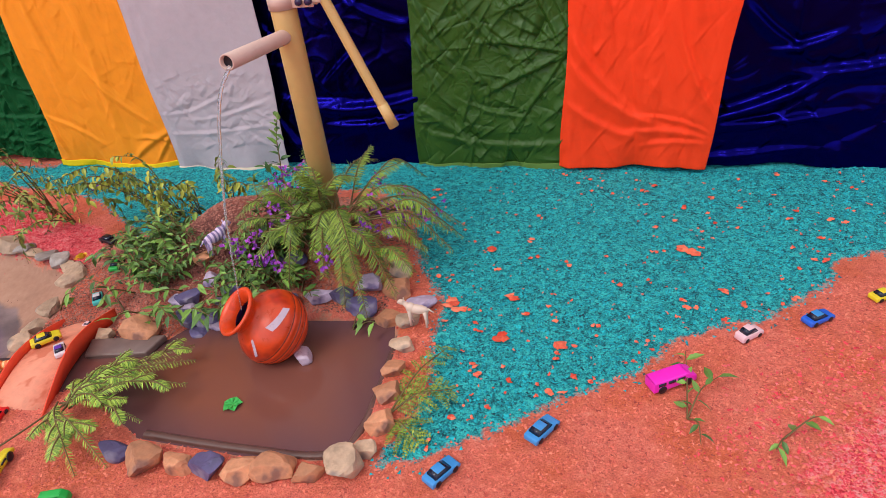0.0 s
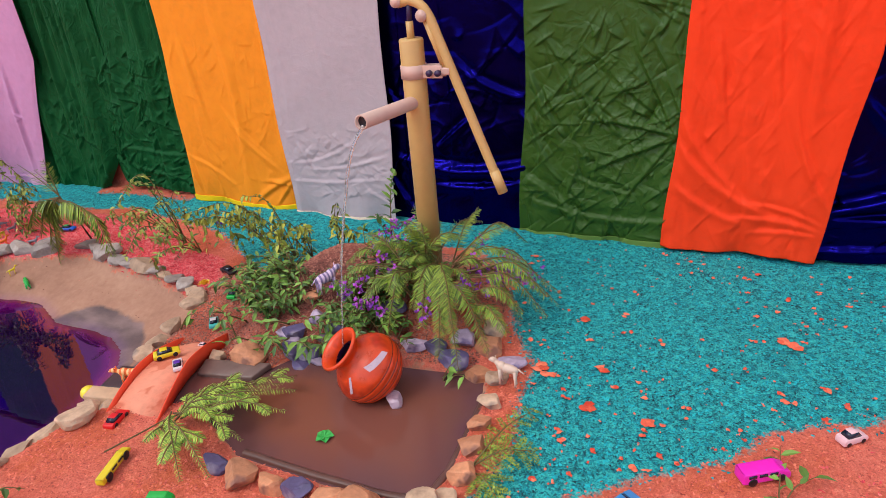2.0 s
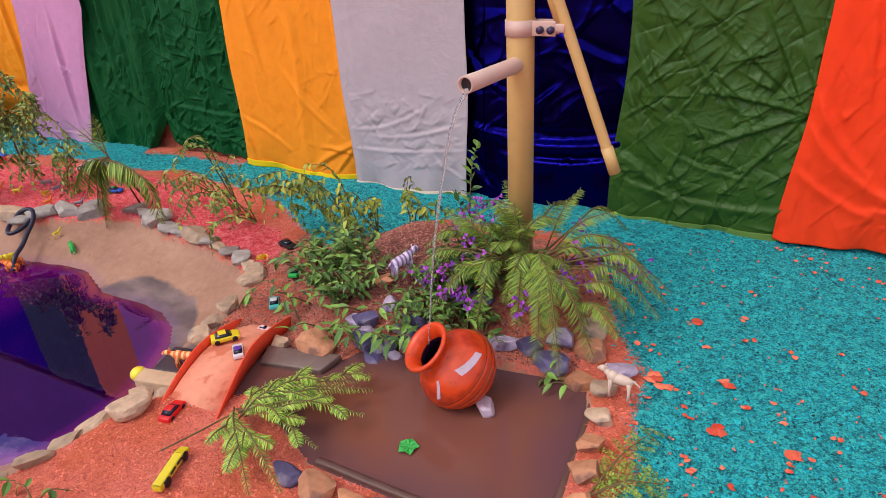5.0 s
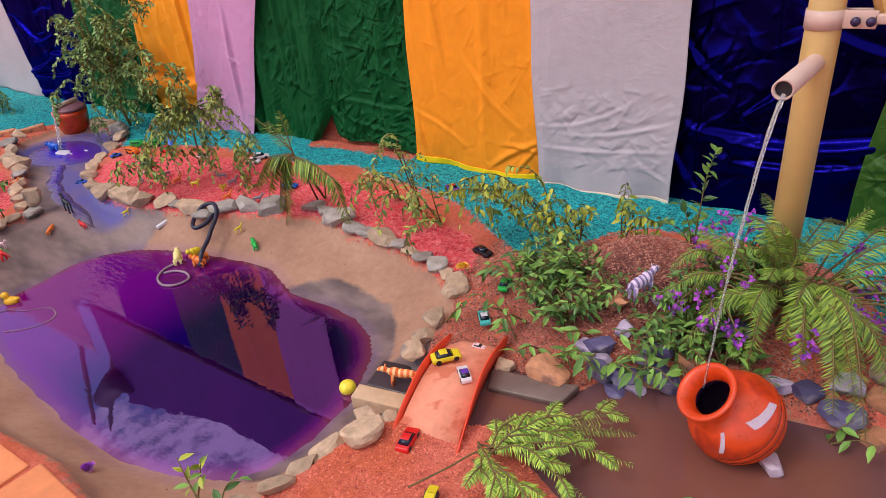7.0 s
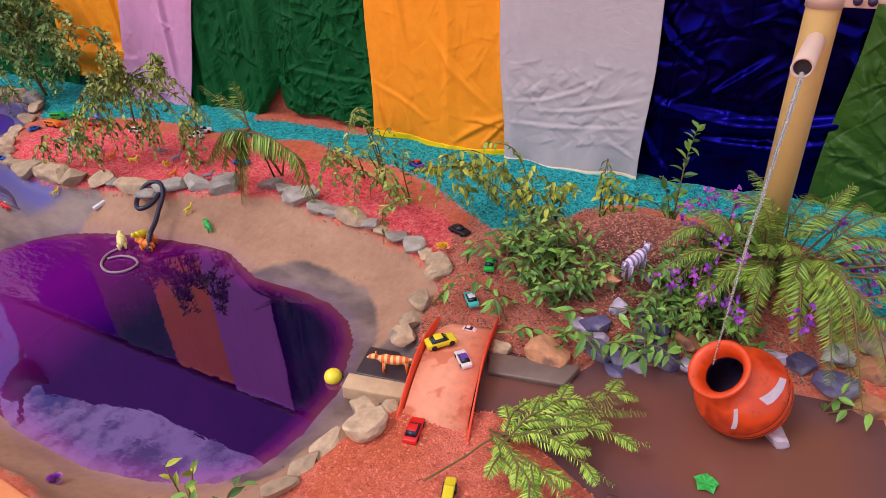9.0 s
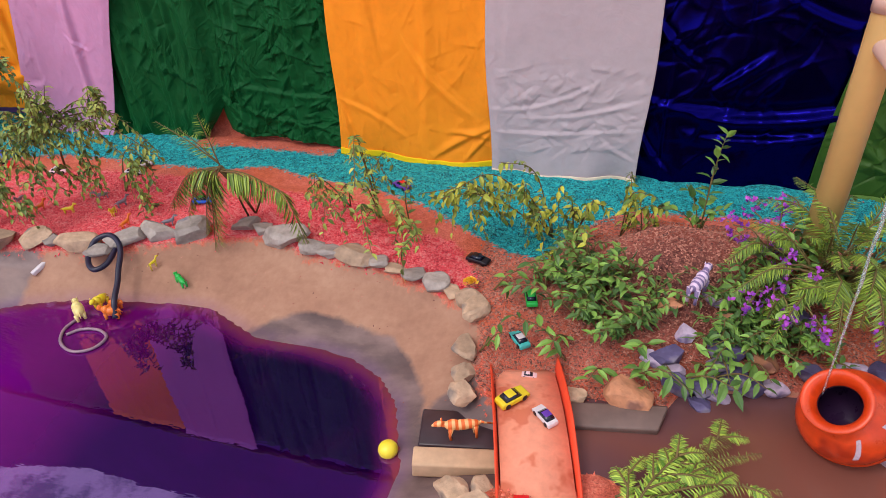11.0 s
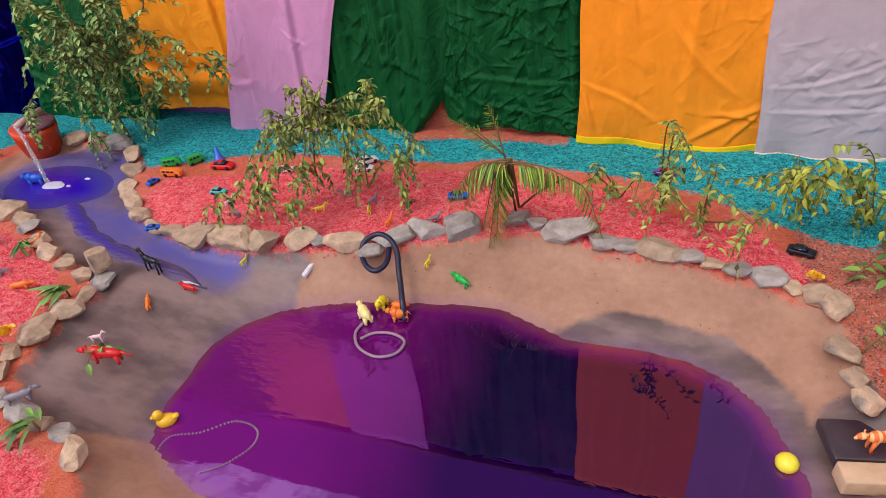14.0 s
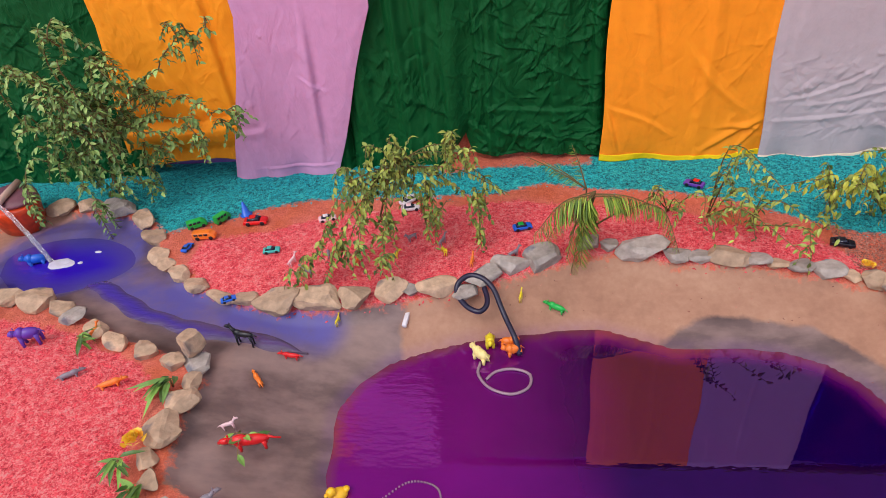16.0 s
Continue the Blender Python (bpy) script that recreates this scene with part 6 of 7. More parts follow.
def build_sprig(name, base, tips, leaf, material, label, category="plant", group="", density=60.0, width=0.42, thick=0.003, droop=0.3, twigs=0, twig_len=0.08, spread=0.9, stem_mat=None, arch=0.18, hub=None):
    """Branches that run from the base, or from a fork above it, to the tips, set with leaves."""
    base = Vector(base)
    t = empty(name, Matrix.Translation(base), label, category, group)
    stems, leaves = bmesh.new(), Leaves()
    lines = []
    if hub:
        trunk = curve_points([base, (base + Vector(hub)) / 2 + jitter(0.02), Vector(hub)], 6)
        add_tube(stems, [p - base for p in trunk], [thick * (1.5 - 0.5 * k / len(trunk)) for k in range(len(trunk))], 6)
    for tip in tips:
        tip = Vector(tip)
        root = Vector(hub) if hub else base
        mid = (root + tip) / 2 + Vector((0, 0, arch * (tip - root).length)) + jitter(0.06 * (tip - root).length)
        lines.append((curve_points([root, mid, tip], 8), thick))
        for _ in range(twigs):
            pts = lines[-1][0]
            k = rng.randrange(len(pts) // 4, len(pts))
            d = (pts[min(k + 1, len(pts) - 1)] - pts[k - 1]).normalized()
            out = (d * 0.5 + jitter(0.6) + Vector((0, 0, 0.15))).normalized()
            end = pts[k] + out * twig_len * rng.uniform(0.6, 1.3)
            lines.append((curve_points([pts[k], (pts[k] + end) / 2 + Vector((0, 0, 0.012)), end - Vector((0, 0, droop * 0.06))], 5), thick * 0.55))
    for pts, r in lines:
        n = len(pts)
        if (r == thick or hub) and stems.verts:
            part("twig" if r < thick and hub else "stem", stems, stem_mat or M_STEM, t)
            stems = bmesh.new()
        add_tube(stems, [p - base for p in pts], [r * (1 - 0.7 * k / n) for k in range(n)], 5)
        total = sum((a - b).length for a, b in zip(pts, pts[1:]))
        count = max(3, int(total * density))
        for k in range(count):
            u = 0.12 + 0.88 * (k + rng.random() * 0.6) / count
            i = min(n - 2, int(u * (n - 1)))
            p = pts[i].lerp(pts[i + 1], u * (n - 1) - i) if u < 1 else pts[-1]
            d = (pts[i + 1] - pts[i]).normalized()
            side = d.cross(Vector((0, 0, 1)))
            side = side.normalized() if side.length > 1e-3 else Vector((1, 0, 0))
            way = d * 0.45 + side * (spread if k % 2 else -spread) + jitter(0.35) + Vector((0, 0, 0.12 - droop * rng.random()))
            L = leaf * rng.uniform(0.65, 1.25)
            leaves.blade(p, way, Vector((0, 0, 1)) + jitter(0.35), L, L * width, rng.uniform(0.05, 0.35) + droop * 0.3)
    part("stem", stems, stem_mat or M_STEM, t)
    leaves.put("leaves", material, t, base)
    return t


def build_frond_plant(name, base, fronds, material, label, pairs=13, pinna=0.07, tiny=0.011, group="", double=True, slim=0.2, hang=0.0, hub=None):
    """Feathery compound fronds; each runs from its own start over a crest to its tip."""
    base = Vector(base)
    t = empty(name, Matrix.Translation(base), label, "plant", group)
    for start, tip, arch in fronds:
        start, tip = Vector(start), Vector(tip)
        span = (tip - start).length
        pts = curve_points([start, start.lerp(tip, 0.5) + Vector((0, 0, arch)), tip], 12)
        n = len(pts)
        grow = rng.uniform(0.75, 1.15)
        bm, lv = bmesh.new(), Leaves()
        add_tube(bm, [p - base for p in pts], [0.0022 * (1 - 0.7 * k / n) for k in range(n)], 5)
        if hub:
            add_tube(bm, [Vector(hub) - base, (Vector(hub) + start) / 2 + Vector((0, 0, 0.012)) - base, start - base], [0.003, 0.0026, 0.0022], 5)
        for k in range(pairs):
            u = 0.16 + 0.82 * k / (pairs - 1)
            i = min(n - 2, int(u * (n - 1)))
            p = pts[i].lerp(pts[i + 1], u * (n - 1) - i)
            d = (pts[i + 1] - pts[i]).normalized()
            side = d.cross(Vector((0, 0, 1))).normalized()
            nrm = side.cross(d)
            size = pinna * grow * (0.45 + 0.75 * math.sin(math.pi * min(1, 0.12 + u * 0.86))) * rng.uniform(0.85, 1.1)
            for s in (-1, 1):
                w = (d * 0.62 + side * s * 0.95 - nrm * rng.uniform(0.0, 0.35) + jitter(0.16)).normalized()
                if not double:
                    lv.blade(p, w - Vector((0, 0, hang)), nrm, size, size * slim, rng.uniform(0.1, 0.3))
                    continue
                m = max(6, int(size / 0.0040))
                ws = w.cross(nrm).normalized()
                wn = ws.cross(w)
                for j in range(m):
                    q = p + w * size * (j + 0.6) / m - Vector((0, 0, 0.10 * size * (j / m) ** 2))
                    for z in (-1, 1):
                        lv.slip(q, w * 0.55 + ws * z + wn * rng.uniform(-0.15, 0.3), wn, tiny * rng.uniform(0.8, 1.15) * (1 - 0.45 * j / m), tiny * 0.42)
        fr = part("frond_stalk", bm, M_STEM, t)
        lv.put("frond_leaves", material, t, base)
    return t


G = lambda x, y, dz=0.0: (x, y, gz(x, y) + dz)

# feathery fronds at the foot of the pump
fr = []
for tip, arch in (((-0.56, 1.03, 0.05), 0.09), ((-0.53, 1.06, 0.05), 0.10), ((-0.62, 1.08, 0.09), 0.07), ((-0.58, 1.36, 0.27), 0.04), ((-0.50, 1.34, 0.24), 0.05), ((-0.76, 1.38, 0.26), 0.04), ((-0.44, 1.30, 0.17), 0.06), ((-0.51, 1.02, 0.03), 0.10), ((-0.50, 1.17, 0.06), 0.08), ((-0.44, 1.25, 0.04), 0.09), ((-0.42, 1.40, 0.05), 0.09), ((-0.51, 1.28, 0.10), 0.07), ((-0.81, 1.06, 0.09), 0.06),
                  ((-0.78, 1.10, 0.12), 0.06), ((-0.745, 1.15, 0.13), 0.05), ((-0.75, 1.48, 0.17), 0.06), ((-0.62, 1.48, 0.18), 0.05), ((-0.50, 1.50, 0.12), 0.08), ((-0.83, 1.40, 0.19), 0.05), ((-0.57, 1.10, 0.11), 0.07), ((-0.47, 1.10, 0.04), 0.09), ((-0.60, 1.30, 0.22), 0.04), ((-0.87, 1.13, 0.14), 0.04), ((-0.844, 1.25, 0.222), 0.04), ((-0.81, 1.12, 0.07), 0.06), ((-0.88, 1.20, 0.16), 0.05), ((-0.80, 1.22, 0.21), 0.03), ((-0.70, 1.05, 0.05), 0.08)):
    s = rng.uniform(0.05, 0.5)
    fr.append(((-0.665 + s * (tip[0] + 0.665) + rng.uniform(-0.03, 0.03), 1.25 + s * (tip[1] - 1.25) + rng.uniform(-0.03, 0.03), 0.13 + rng.uniform(-0.01, 0.05)), tip, arch * (1 - s)))
for tip in ((-0.72, 1.20, 0.24), (-0.68, 1.22, 0.26), (-0.64, 1.18, 0.25), (-0.75, 1.22, 0.22), (-0.70, 1.16, 0.20), (-0.73, 1.26, 0.25), (-0.66, 1.15, 0.22)):
    fr.append(((-0.685 + rng.uniform(-0.02, 0.02), 1.262, 0.13), tip, 0.03))
for k in range(12):
    a, q = rng.uniform(-2.9, 0.9), rng.uniform(0.18, 0.33)
    tip = (-0.635 + q * math.cos(a) * 0.9, 1.26 + q * math.sin(a) * 0.75, rng.uniform(0.06, 0.22) - 0.25 * (q - 0.14))
    s = rng.uniform(0.1, 0.6)
    fr.append(((-0.665 + s * (tip[0] + 0.665) + rng.uniform(-0.04, 0.04), 1.25 + s * (tip[1] - 1.25) + rng.uniform(-0.04, 0.04), 0.12 + rng.uniform(-0.02, 0.06)), tip, rng.uniform(0.02, 0.06)))
build_frond_plant("feathery_shrub", (-0.665, 1.25, 0.10), fr, L_FERN, "feathery yellow-green shrub drooping round the pump's foot", 66, 0.027, double=False, slim=0.085, hang=0.14, hub=(-0.665, 1.25, 0.09))
# fronds laid over the basin's outlet corner
fr = []
for tip, arch in (((-0.96, 0.80, 0.04), 0.04), ((-0.865, 0.875, 0.03), 0.05), ((-0.845, 0.85, 0.03), 0.05), ((-0.80, 0.80, 0.03), 0.05), ((-0.83, 0.70, 0.03), 0.05), ((-0.825, 0.60, 0.03), 0.06), ((-0.87, 0.575, 0.03), 0.05), ((-0.99, 0.65, 0.035), 0.03), ((-1.02, 0.79, 0.03), 0.02), ((-0.91, 0.727, 0.05), 0.04), ((-0.93, 0.83, 0.05), 0.04), ((-0.93, 0.62, 0.04), 0.04)):
    for _ in range(rng.choice((0, 1))):
        fr.append(((-1.04 + rng.uniform(0.0, 0.07), 0.715 + rng.uniform(-0.04, 0.04), 0.02), tuple(v + rng.uniform(-0.035, 0.035) * (i < 2) for i, v in enumerate(tip)), arch * rng.uniform(0.5, 1.1)))
    fr.append(((-1.03 + rng.uniform(-0.02, 0.03), 0.715 + rng.uniform(-0.02, 0.02), 0.02), tip, arch))
sprays = []
for start, tip, arch in fr:
    a, b = Vector(start), Vector(tip)
    sprays.append((start, tip, arch * 0.6))
    for s_ in (-1, 1):
        u = rng.uniform(0.35, 0.8)
        p = a.lerp(b, u) + Vector((0, 0, arch * 2.2 * u * (1 - u)))
        side = (b - a).cross(Vector((0, 0, 1))).normalized() * s_
        q = p + ((b - a).normalized() * 0.85 + side * 0.5).normalized() * rng.uniform(0.03, 0.055) - Vector((0, 0, 0.008))
        sprays.append((tuple(p), (q.x, q.y, max(q.z, 0.006)), 0.004))
build_frond_plant("cut_branch", (-1.03, 0.715, 0.0), sprays, L_LIME, "feathery green cut branch lying over the basin's corner", 34, 0.015, double=False, slim=0.15, hang=0.1)
bm = bmesh.new()
add_tube(bm, curve_points([(-1.10, 0.60, 0.008), (-1.06, 0.66, 0.018), (-1.03, 0.715, 0.022), (-0.96, 0.76, 0.035)], 6), [0.0017] * 19, 7)
tagged(link("twig", bm, M_STEM), "brown bare twig beside the cut branch", "twig")
# palm-like fronds over the pool's back stones
fr = []
crest = (-2.035, 1.29, 0.198)
for start, tip, arch in ((crest, (-2.186, 1.256, 0.095), 0.040), (crest, (-2.15, 1.27, 0.07), 0.045), (crest, (-2.09, 1.255, -0.045), 0.060), (crest, (-2.065, 1.25, 0.0), 0.055), (crest, (-2.10, 1.255, 0.02), 0.05),
                         (crest, (-1.868, 1.284, 0.150), 0.016), (crest, (-1.92, 1.28, 0.140), 0.022), ((-1.90, 1.29, 0.160), (-1.811, 1.262, 0.018), 0.050)):
    fr.append((tuple(v + rng.uniform(-0.006, 0.006) for v in start), tip, arch))
build_frond_plant("palm_branch", G(-2.045, 1.40), fr, L_FERN, "drooping green palm-like branch over the red gravel", 40, 0.056, 0.02, double=False, slim=0.075, hang=0.8, hub=G(-2.045, 1.40, -0.005))
fr = [((-2.05, 1.31, 0.20), tip, 0.006) for tip in ((-2.196, 1.305, 0.301), (-2.16, 1.33, 0.275), (-2.087, 1.324, 0.318))]
build_frond_plant("palm_branch", G(-2.045, 1.37), fr, L_FERN, "thin upright palm-like frond against the green cloth", 20, 0.026, 0.02, double=False, slim=0.07, hang=0.1, hub=G(-2.045, 1.37, -0.005))
fr = [((-0.40, 0.80, 0.005), (-0.33, 0.97, 0.02), 0.02), ((-0.40, 0.80, 0.005), (-0.30, 0.86, 0.02), 0.02), ((-0.39, 0.79, 0.005), (-0.33, 0.74, 0.015), 0.015)]
build_frond_plant("cut_branch", G(-0.40, 0.80), fr, L_FERN, "flattened yellow-green frond on turquoise sawdust", 10, 0.04, 0.008)

# broad leaves covering the mound
for k in range(205):
    x, y = rng.uniform(-1.24, -0.70), rng.uniform(1.0, 1.33)
    if y < 0.98 + 0.25 * max(0, (-1.12 - x)) * 4 or (x < -1.15 and y > 1.26):
        continue
    if -1.13 < x < -0.84 and y > 1.255:
        continue
    if gz(x, y) < 0.012 or y < 1.03 or math.hypot(x + 0.925, y - 1.14) < 0.065 or math.hypot(x + 0.93, y - 1.31) < 0.11 or math.hypot(x + 1.245, y - 1.16) < 0.06:
        continue
    b = G(x, y, 0.005)
    tips = [(x + rng.uniform(-0.08, 0.08), y + rng.uniform(-0.09, 0.05), b[2] + rng.uniform(0.02, 0.075)) for _ in range(rng.choice((2, 3)))]
    build_sprig("leafy_cutting", b, tips, rng.uniform(0.016, 0.030), L_FRESH, "fresh green broad-leaved cutting stuck in the mound", "plant", "mound cuttings", 95, 0.46, 0.0022, 0.35)
for x, y, tip in ((-1.12, 1.13, (-1.30, 1.16, 0.06)), (-1.15, 1.05, (-1.27, 1.09, 0.045)), (-1.05, 1.0, (-0.93, 0.955, 0.05)), (-0.95, 1.03, (-0.85, 0.98, 0.045)), (-0.90, 1.04, (-0.80, 1.0, 0.04)), (-1.32, 1.03, (-1.275, 1.05, 0.03)), (-1.33, 1.20, (-1.28, 1.24, 0.05)), (-1.08, 1.03, (-1.10, 0.96, 0.03)), (-1.02, 1.04, (-1.0, 0.965, 0.03)), (-0.97, 1.06, (-0.96, 0.975, 0.03)), (-0.92, 1.07, (-0.90, 0.985, 0.02)), (-0.87, 1.09, (-0.86, 1.01, 0.03)), (-0.83, 1.09, (-0.79, 1.03, 0.03)), (-1.0, 1.09, (-1.03, 1.02, 0.06)), (-0.89, 1.12, (-0.93, 1.05, 0.07)), (-1.15, 1.10, (-1.18, 1.03, 0.03))):
    build_sprig("leafy_cutting", G(x, y), [tip], 0.034, L_FRESH, "fresh green broad-leaved cutting hanging over stones", "plant", "mound cuttings", 75, 0.40, 0.0022, 0.4)
# seedling before the navy cloth
build_sprig("seedling", G(-0.905, 1.475), [(-0.90, 1.49, 0.19), (-0.885, 1.50, 0.29), (-0.95, 1.48, 0.17), (-1.0, 1.50, 0.10), (-0.86, 1.47, 0.12)], 0.030, L_FRESH, "thin upright seedling with pale green leaves", "plant", "", 75, 0.5, 0.002, 0.0)
build_sprig("seedling", G(-1.03, 1.53), [(-1.05, 1.56, 0.08), (-0.99, 1.55, 0.07)], 0.03, L_FRESH, "small green seedling on turquoise sawdust", "plant", "", 75, 0.5, 0.002, 0.1)
# yellowing branches along the sawdust's edge
for b, tips in (((-1.24, 1.46), [(-1.366, 1.414, 0.218), (-1.443, 1.252, 0.215), (-1.28, 1.358, 0.118), (-1.40, 1.33, 0.15), (-1.50, 1.29, 0.17), (-1.34, 1.38, 0.15)]),
                ((-1.19, 1.47), [(-1.207, 1.359, 0.175), (-1.152, 1.328, 0.156), (-1.24, 1.38, 0.10), (-1.10, 1.36, 0.15)]), ((-1.08, 1.48), [(-1.015, 1.383, 0.183), (-1.06, 1.42, 0.15), (-0.98, 1.44, 0.12)]),
                ((-1.36, 1.50), [(-1.44, 1.40, 0.14), (-1.52, 1.37, 0.13), (-1.57, 1.42, 0.11)])):
    build_sprig("wilting_branch", G(*b), tips, 0.021, L_YELLOW, "wilting yellow-green branch along the turquoise sawdust", "plant", "wilting branches", 80, 0.55, 0.002, 1.0, 3, 0.05, arch=0.30)
for b, tips in (((-1.60, 1.42), [(-1.609, 1.319, 0.015), (-1.538, 1.185, 0.10), (-1.517, 1.195, 0.14), (-1.586, 1.379, 0.15)]), ((-1.70, 1.46), [(-1.681, 1.205, 0.198), (-1.678, 1.318, 0.16), (-1.70, 1.374, 0.048), (-1.62, 1.175, 0.25), (-1.665, 1.26, 0.27), (-1.576, 1.125, 0.12)]),
                ((-1.80, 1.49), [(-1.80, 1.33, 0.11), (-1.87, 1.38, 0.09), (-1.76, 1.28, 0.09), (-1.90, 1.44, 0.06)])):
    build_sprig("wilting_branch", G(*b), tips, 0.019, L_DRY, "wilting green branch leaning over the red gravel", "plant", "wilting branches", 80, 0.48, 0.0022, 0.8, 2, 0.05, arch=0.25)
# shrub branch over the middle of the gravel bed
build_sprig("wilting_shrub", G(-2.65, 1.44), [(-2.276, 1.37, 0.18), (-2.361, 1.36, 0.285), (-2.473, 1.28, 0.385), (-2.405, 1.33, 0.335), (-2.62, 1.28, 0.275), (-2.674, 1.23, 0.223), (-2.751, 1.20, 0.105), (-2.748, 1.16, 0.0), (-2.662, 1.20, 0.124), (-2.57, 1.22, 0.13), (-2.479, 1.27, 0.22), (-2.362, 1.32, 0.195), (-2.412, 1.30, 0.23), (-2.33, 1.33, 0.15), (-2.625, 1.25, 0.19), (-2.25, 1.35, 0.17), (-2.70, 1.22, 0.17), (-2.52, 1.30, 0.25)],
            0.018, L_DRY, "wilting olive-green shrub leaning over the red gravel", "shrub", "", 135, 0.55, 0.0024, 0.8, 8, 0.042, arch=0.11, hub=(-2.55, 1.33, 0.272))
build_sprig("wilting_shrub", G(-2.49, 1.42), [(-2.50, 1.50, 0.12), (-2.43, 1.45, 0.09)], 0.026, L_DRY, "thin wilting stem on the red gravel", "shrub", "", 60, 0.45, 0.003, 0.5, 1, 0.05)
# tall leafy branch by the small pond
tips = [(-3.205, 1.62, 0.311), (-3.202, 1.62, 0.373), (-3.245, 1.60, 0.474), (-3.25, 1.62, 0.40), (-3.363, 1.60, 0.277), (-3.30, 1.61, 0.34), (-3.732, 1.60, 0.504), (-3.77, 1.60, 0.31), (-3.64, 1.60, 0.49), (-3.615, 1.60, 0.383), (-3.71, 1.59, 0.25), (-3.56, 1.58, 0.294), (-3.662, 1.60, 0.168), (-3.44, 1.60, 0.524),
        (-3.404, 1.60, 0.391), (-3.45, 1.60, 0.446), (-3.55, 1.62, 0.13), (-3.64, 1.62, 0.12), (-3.56, 1.60, 0.60), (-3.70, 1.60, 0.42), (-3.60, 1.57, 0.22), (-3.47, 1.60, 0.20)]
build_sprig("leafy_branch", (-3.58, 1.66, 0.0), tips, 0.021, L_GREY, "tall grey-green leafy branch planted by the small pond", "shrub", "", 170, 0.60, 0.0042, 0.45, 12, 0.065, arch=0.12, hub=(-3.53, 1.635, 0.24))
build_sprig("leafy_branch", (-4.75, 1.55, 0.0), [(-4.62, 1.5, 0.20), (-4.85, 1.5, 0.24), (-4.72, 1.45, 0.12), (-4.55, 1.5, 0.10), (-4.95, 1.48, 0.14)], 0.03, L_FRESH, "green leafy branch beyond the small pond", "shrub", "", 90, 0.4, 0.005, 0.4, 6, 0.1)
# sprigs set among the left border stones
for x, y, n, L in ((-3.66, 1.06, 5, 0.075), (-3.33, 0.965, 4, 0.05), (-3.02, 0.825, 6, 0.075), (-3.03, 0.605, 5, 0.055), (-2.965, 0.545, 7, 0.065), (-2.735, 0.475, 7, 0.06)):
    b = G(x, y, 0.015)
    t = empty("leaf_sprig", Matrix.Translation(b), "bright green sprig of long leaves among the stones", "plant", "border sprigs")
    lv, stems = Leaves(), bmesh.new()
    add_tube(stems, [(0, 0, -0.01), (0.003, -0.004, 0.02)], 0.0025, 6)
    face = rng.uniform(-2.6, -0.4)
    for k in range(n + 7):
        a = face + rng.gauss(0, 0.75)
        lv.blade(Vector(b) + Vector((rng.uniform(-0.012, 0.012), rng.uniform(-0.012, 0.012), 0.014)), (math.cos(a), math.sin(a), rng.uniform(-0.1, 0.9)), Vector((0, 0, 1)) + jitter(0.3), L * rng.uniform(0.45, 1.05), L * rng.uniform(0.16, 0.28), rng.uniform(0.3, 1.1))
    part("stem", stems, M_STEM, t)
    lv.put("leaves", L_FRESH, t, Vector(b))
# loose sprigs in front
for b, tips, m in (((-1.33, 0.40), [(-1.40, 0.41, 0.05), (-1.25, 0.44, 0.03), (-1.31, 0.45, 0.06)], L_FRESH), ((-1.46, 0.435), [(-1.49, 0.44, 0.02), (-1.43, 0.45, 0.03)], L_YELLOW), ((-1.20, 0.43), [(-1.26, 0.44, 0.02), (-1.15, 0.47, 0.02)], L_FRESH),
                   ((0.10, 0.86), [(0.105, 1.01, 0.02), (0.115, 0.80, 0.015), (0.16, 0.955, 0.02)], L_FRESH), ((0.24, 0.84), [(0.30, 0.88, 0.02), (0.22, 0.80, 0.02)], L_FRESH), ((-0.56, 1.035), [(-0.49, 1.015, 0.03), (-0.53, 1.05, 0.04)], L_FRESH),
                   ):
    build_sprig("loose_sprig", G(*b, dz=0.004), tips, 0.027, m, "loose green sprig lying on the ground", "plant", "loose sprigs", 50, 0.45, 0.0018, 0.2)

build_sprig("loose_sprig", (-2.80, 0.70, -0.004), [(-2.84, 0.715, -0.022), (-2.805, 0.645, -0.022), (-2.775, 0.69, -0.008)], 0.030, L_FRESH, "loose green sprig lying across a red toy", "plant", "loose sprigs", 60, 0.5, 0.0018, 0.2)

# a floating leaf and purple blossoms
t = empty("floating_leaf", Matrix.Translation((-0.712, 0.795, BASIN_Z)), "bright green three-lobed leaf floating in the basin", "leaf")
L_VIVID = leaf_material("vivid_green_leaf", lin(20, 130, 50), lin(60, 190, 80))
for a in (0.4, 1.7, 2.9, 4.2, 5.4):
    lv = Leaves()
    lv.blade(Vector((-0.712, 0.795, BASIN_Z + 0.003)), (math.cos(a), math.sin(a), 0.08), (0, 0, 1), 0.020, 0.022, 0.1)
    lv.put("lobe", L_VIVID, t, Vector((-0.712, 0.795, BASIN_Z)))


def build_blossoms(base, spots, label):
    base = Vector(base)
    t = empty("blossom_spray", Matrix.Translation(base), label, "flowers", "purple blossoms")
    for s in spots:
        s = Vector(s)
        stem = bmesh.new()
        add_tube(stem, [p - base for p in curve_points([base, (base + s) / 2 + Vector((0, 0, 0.03)), s], 5)], 0.0015, 5)
        part("stem", stem, M_STEM, t)
        lv = Leaves()
        for _ in range(11):
            c = s + jitter(0.012)
            for a in range(4):
                w = jitter(1.0) + Vector((0, 0, 0.3))
                lv.blade(c, w, jitter(1.0), 0.009, 0.008, 0.2)
        lv.put("blossom", M_FLOWER, t, base)


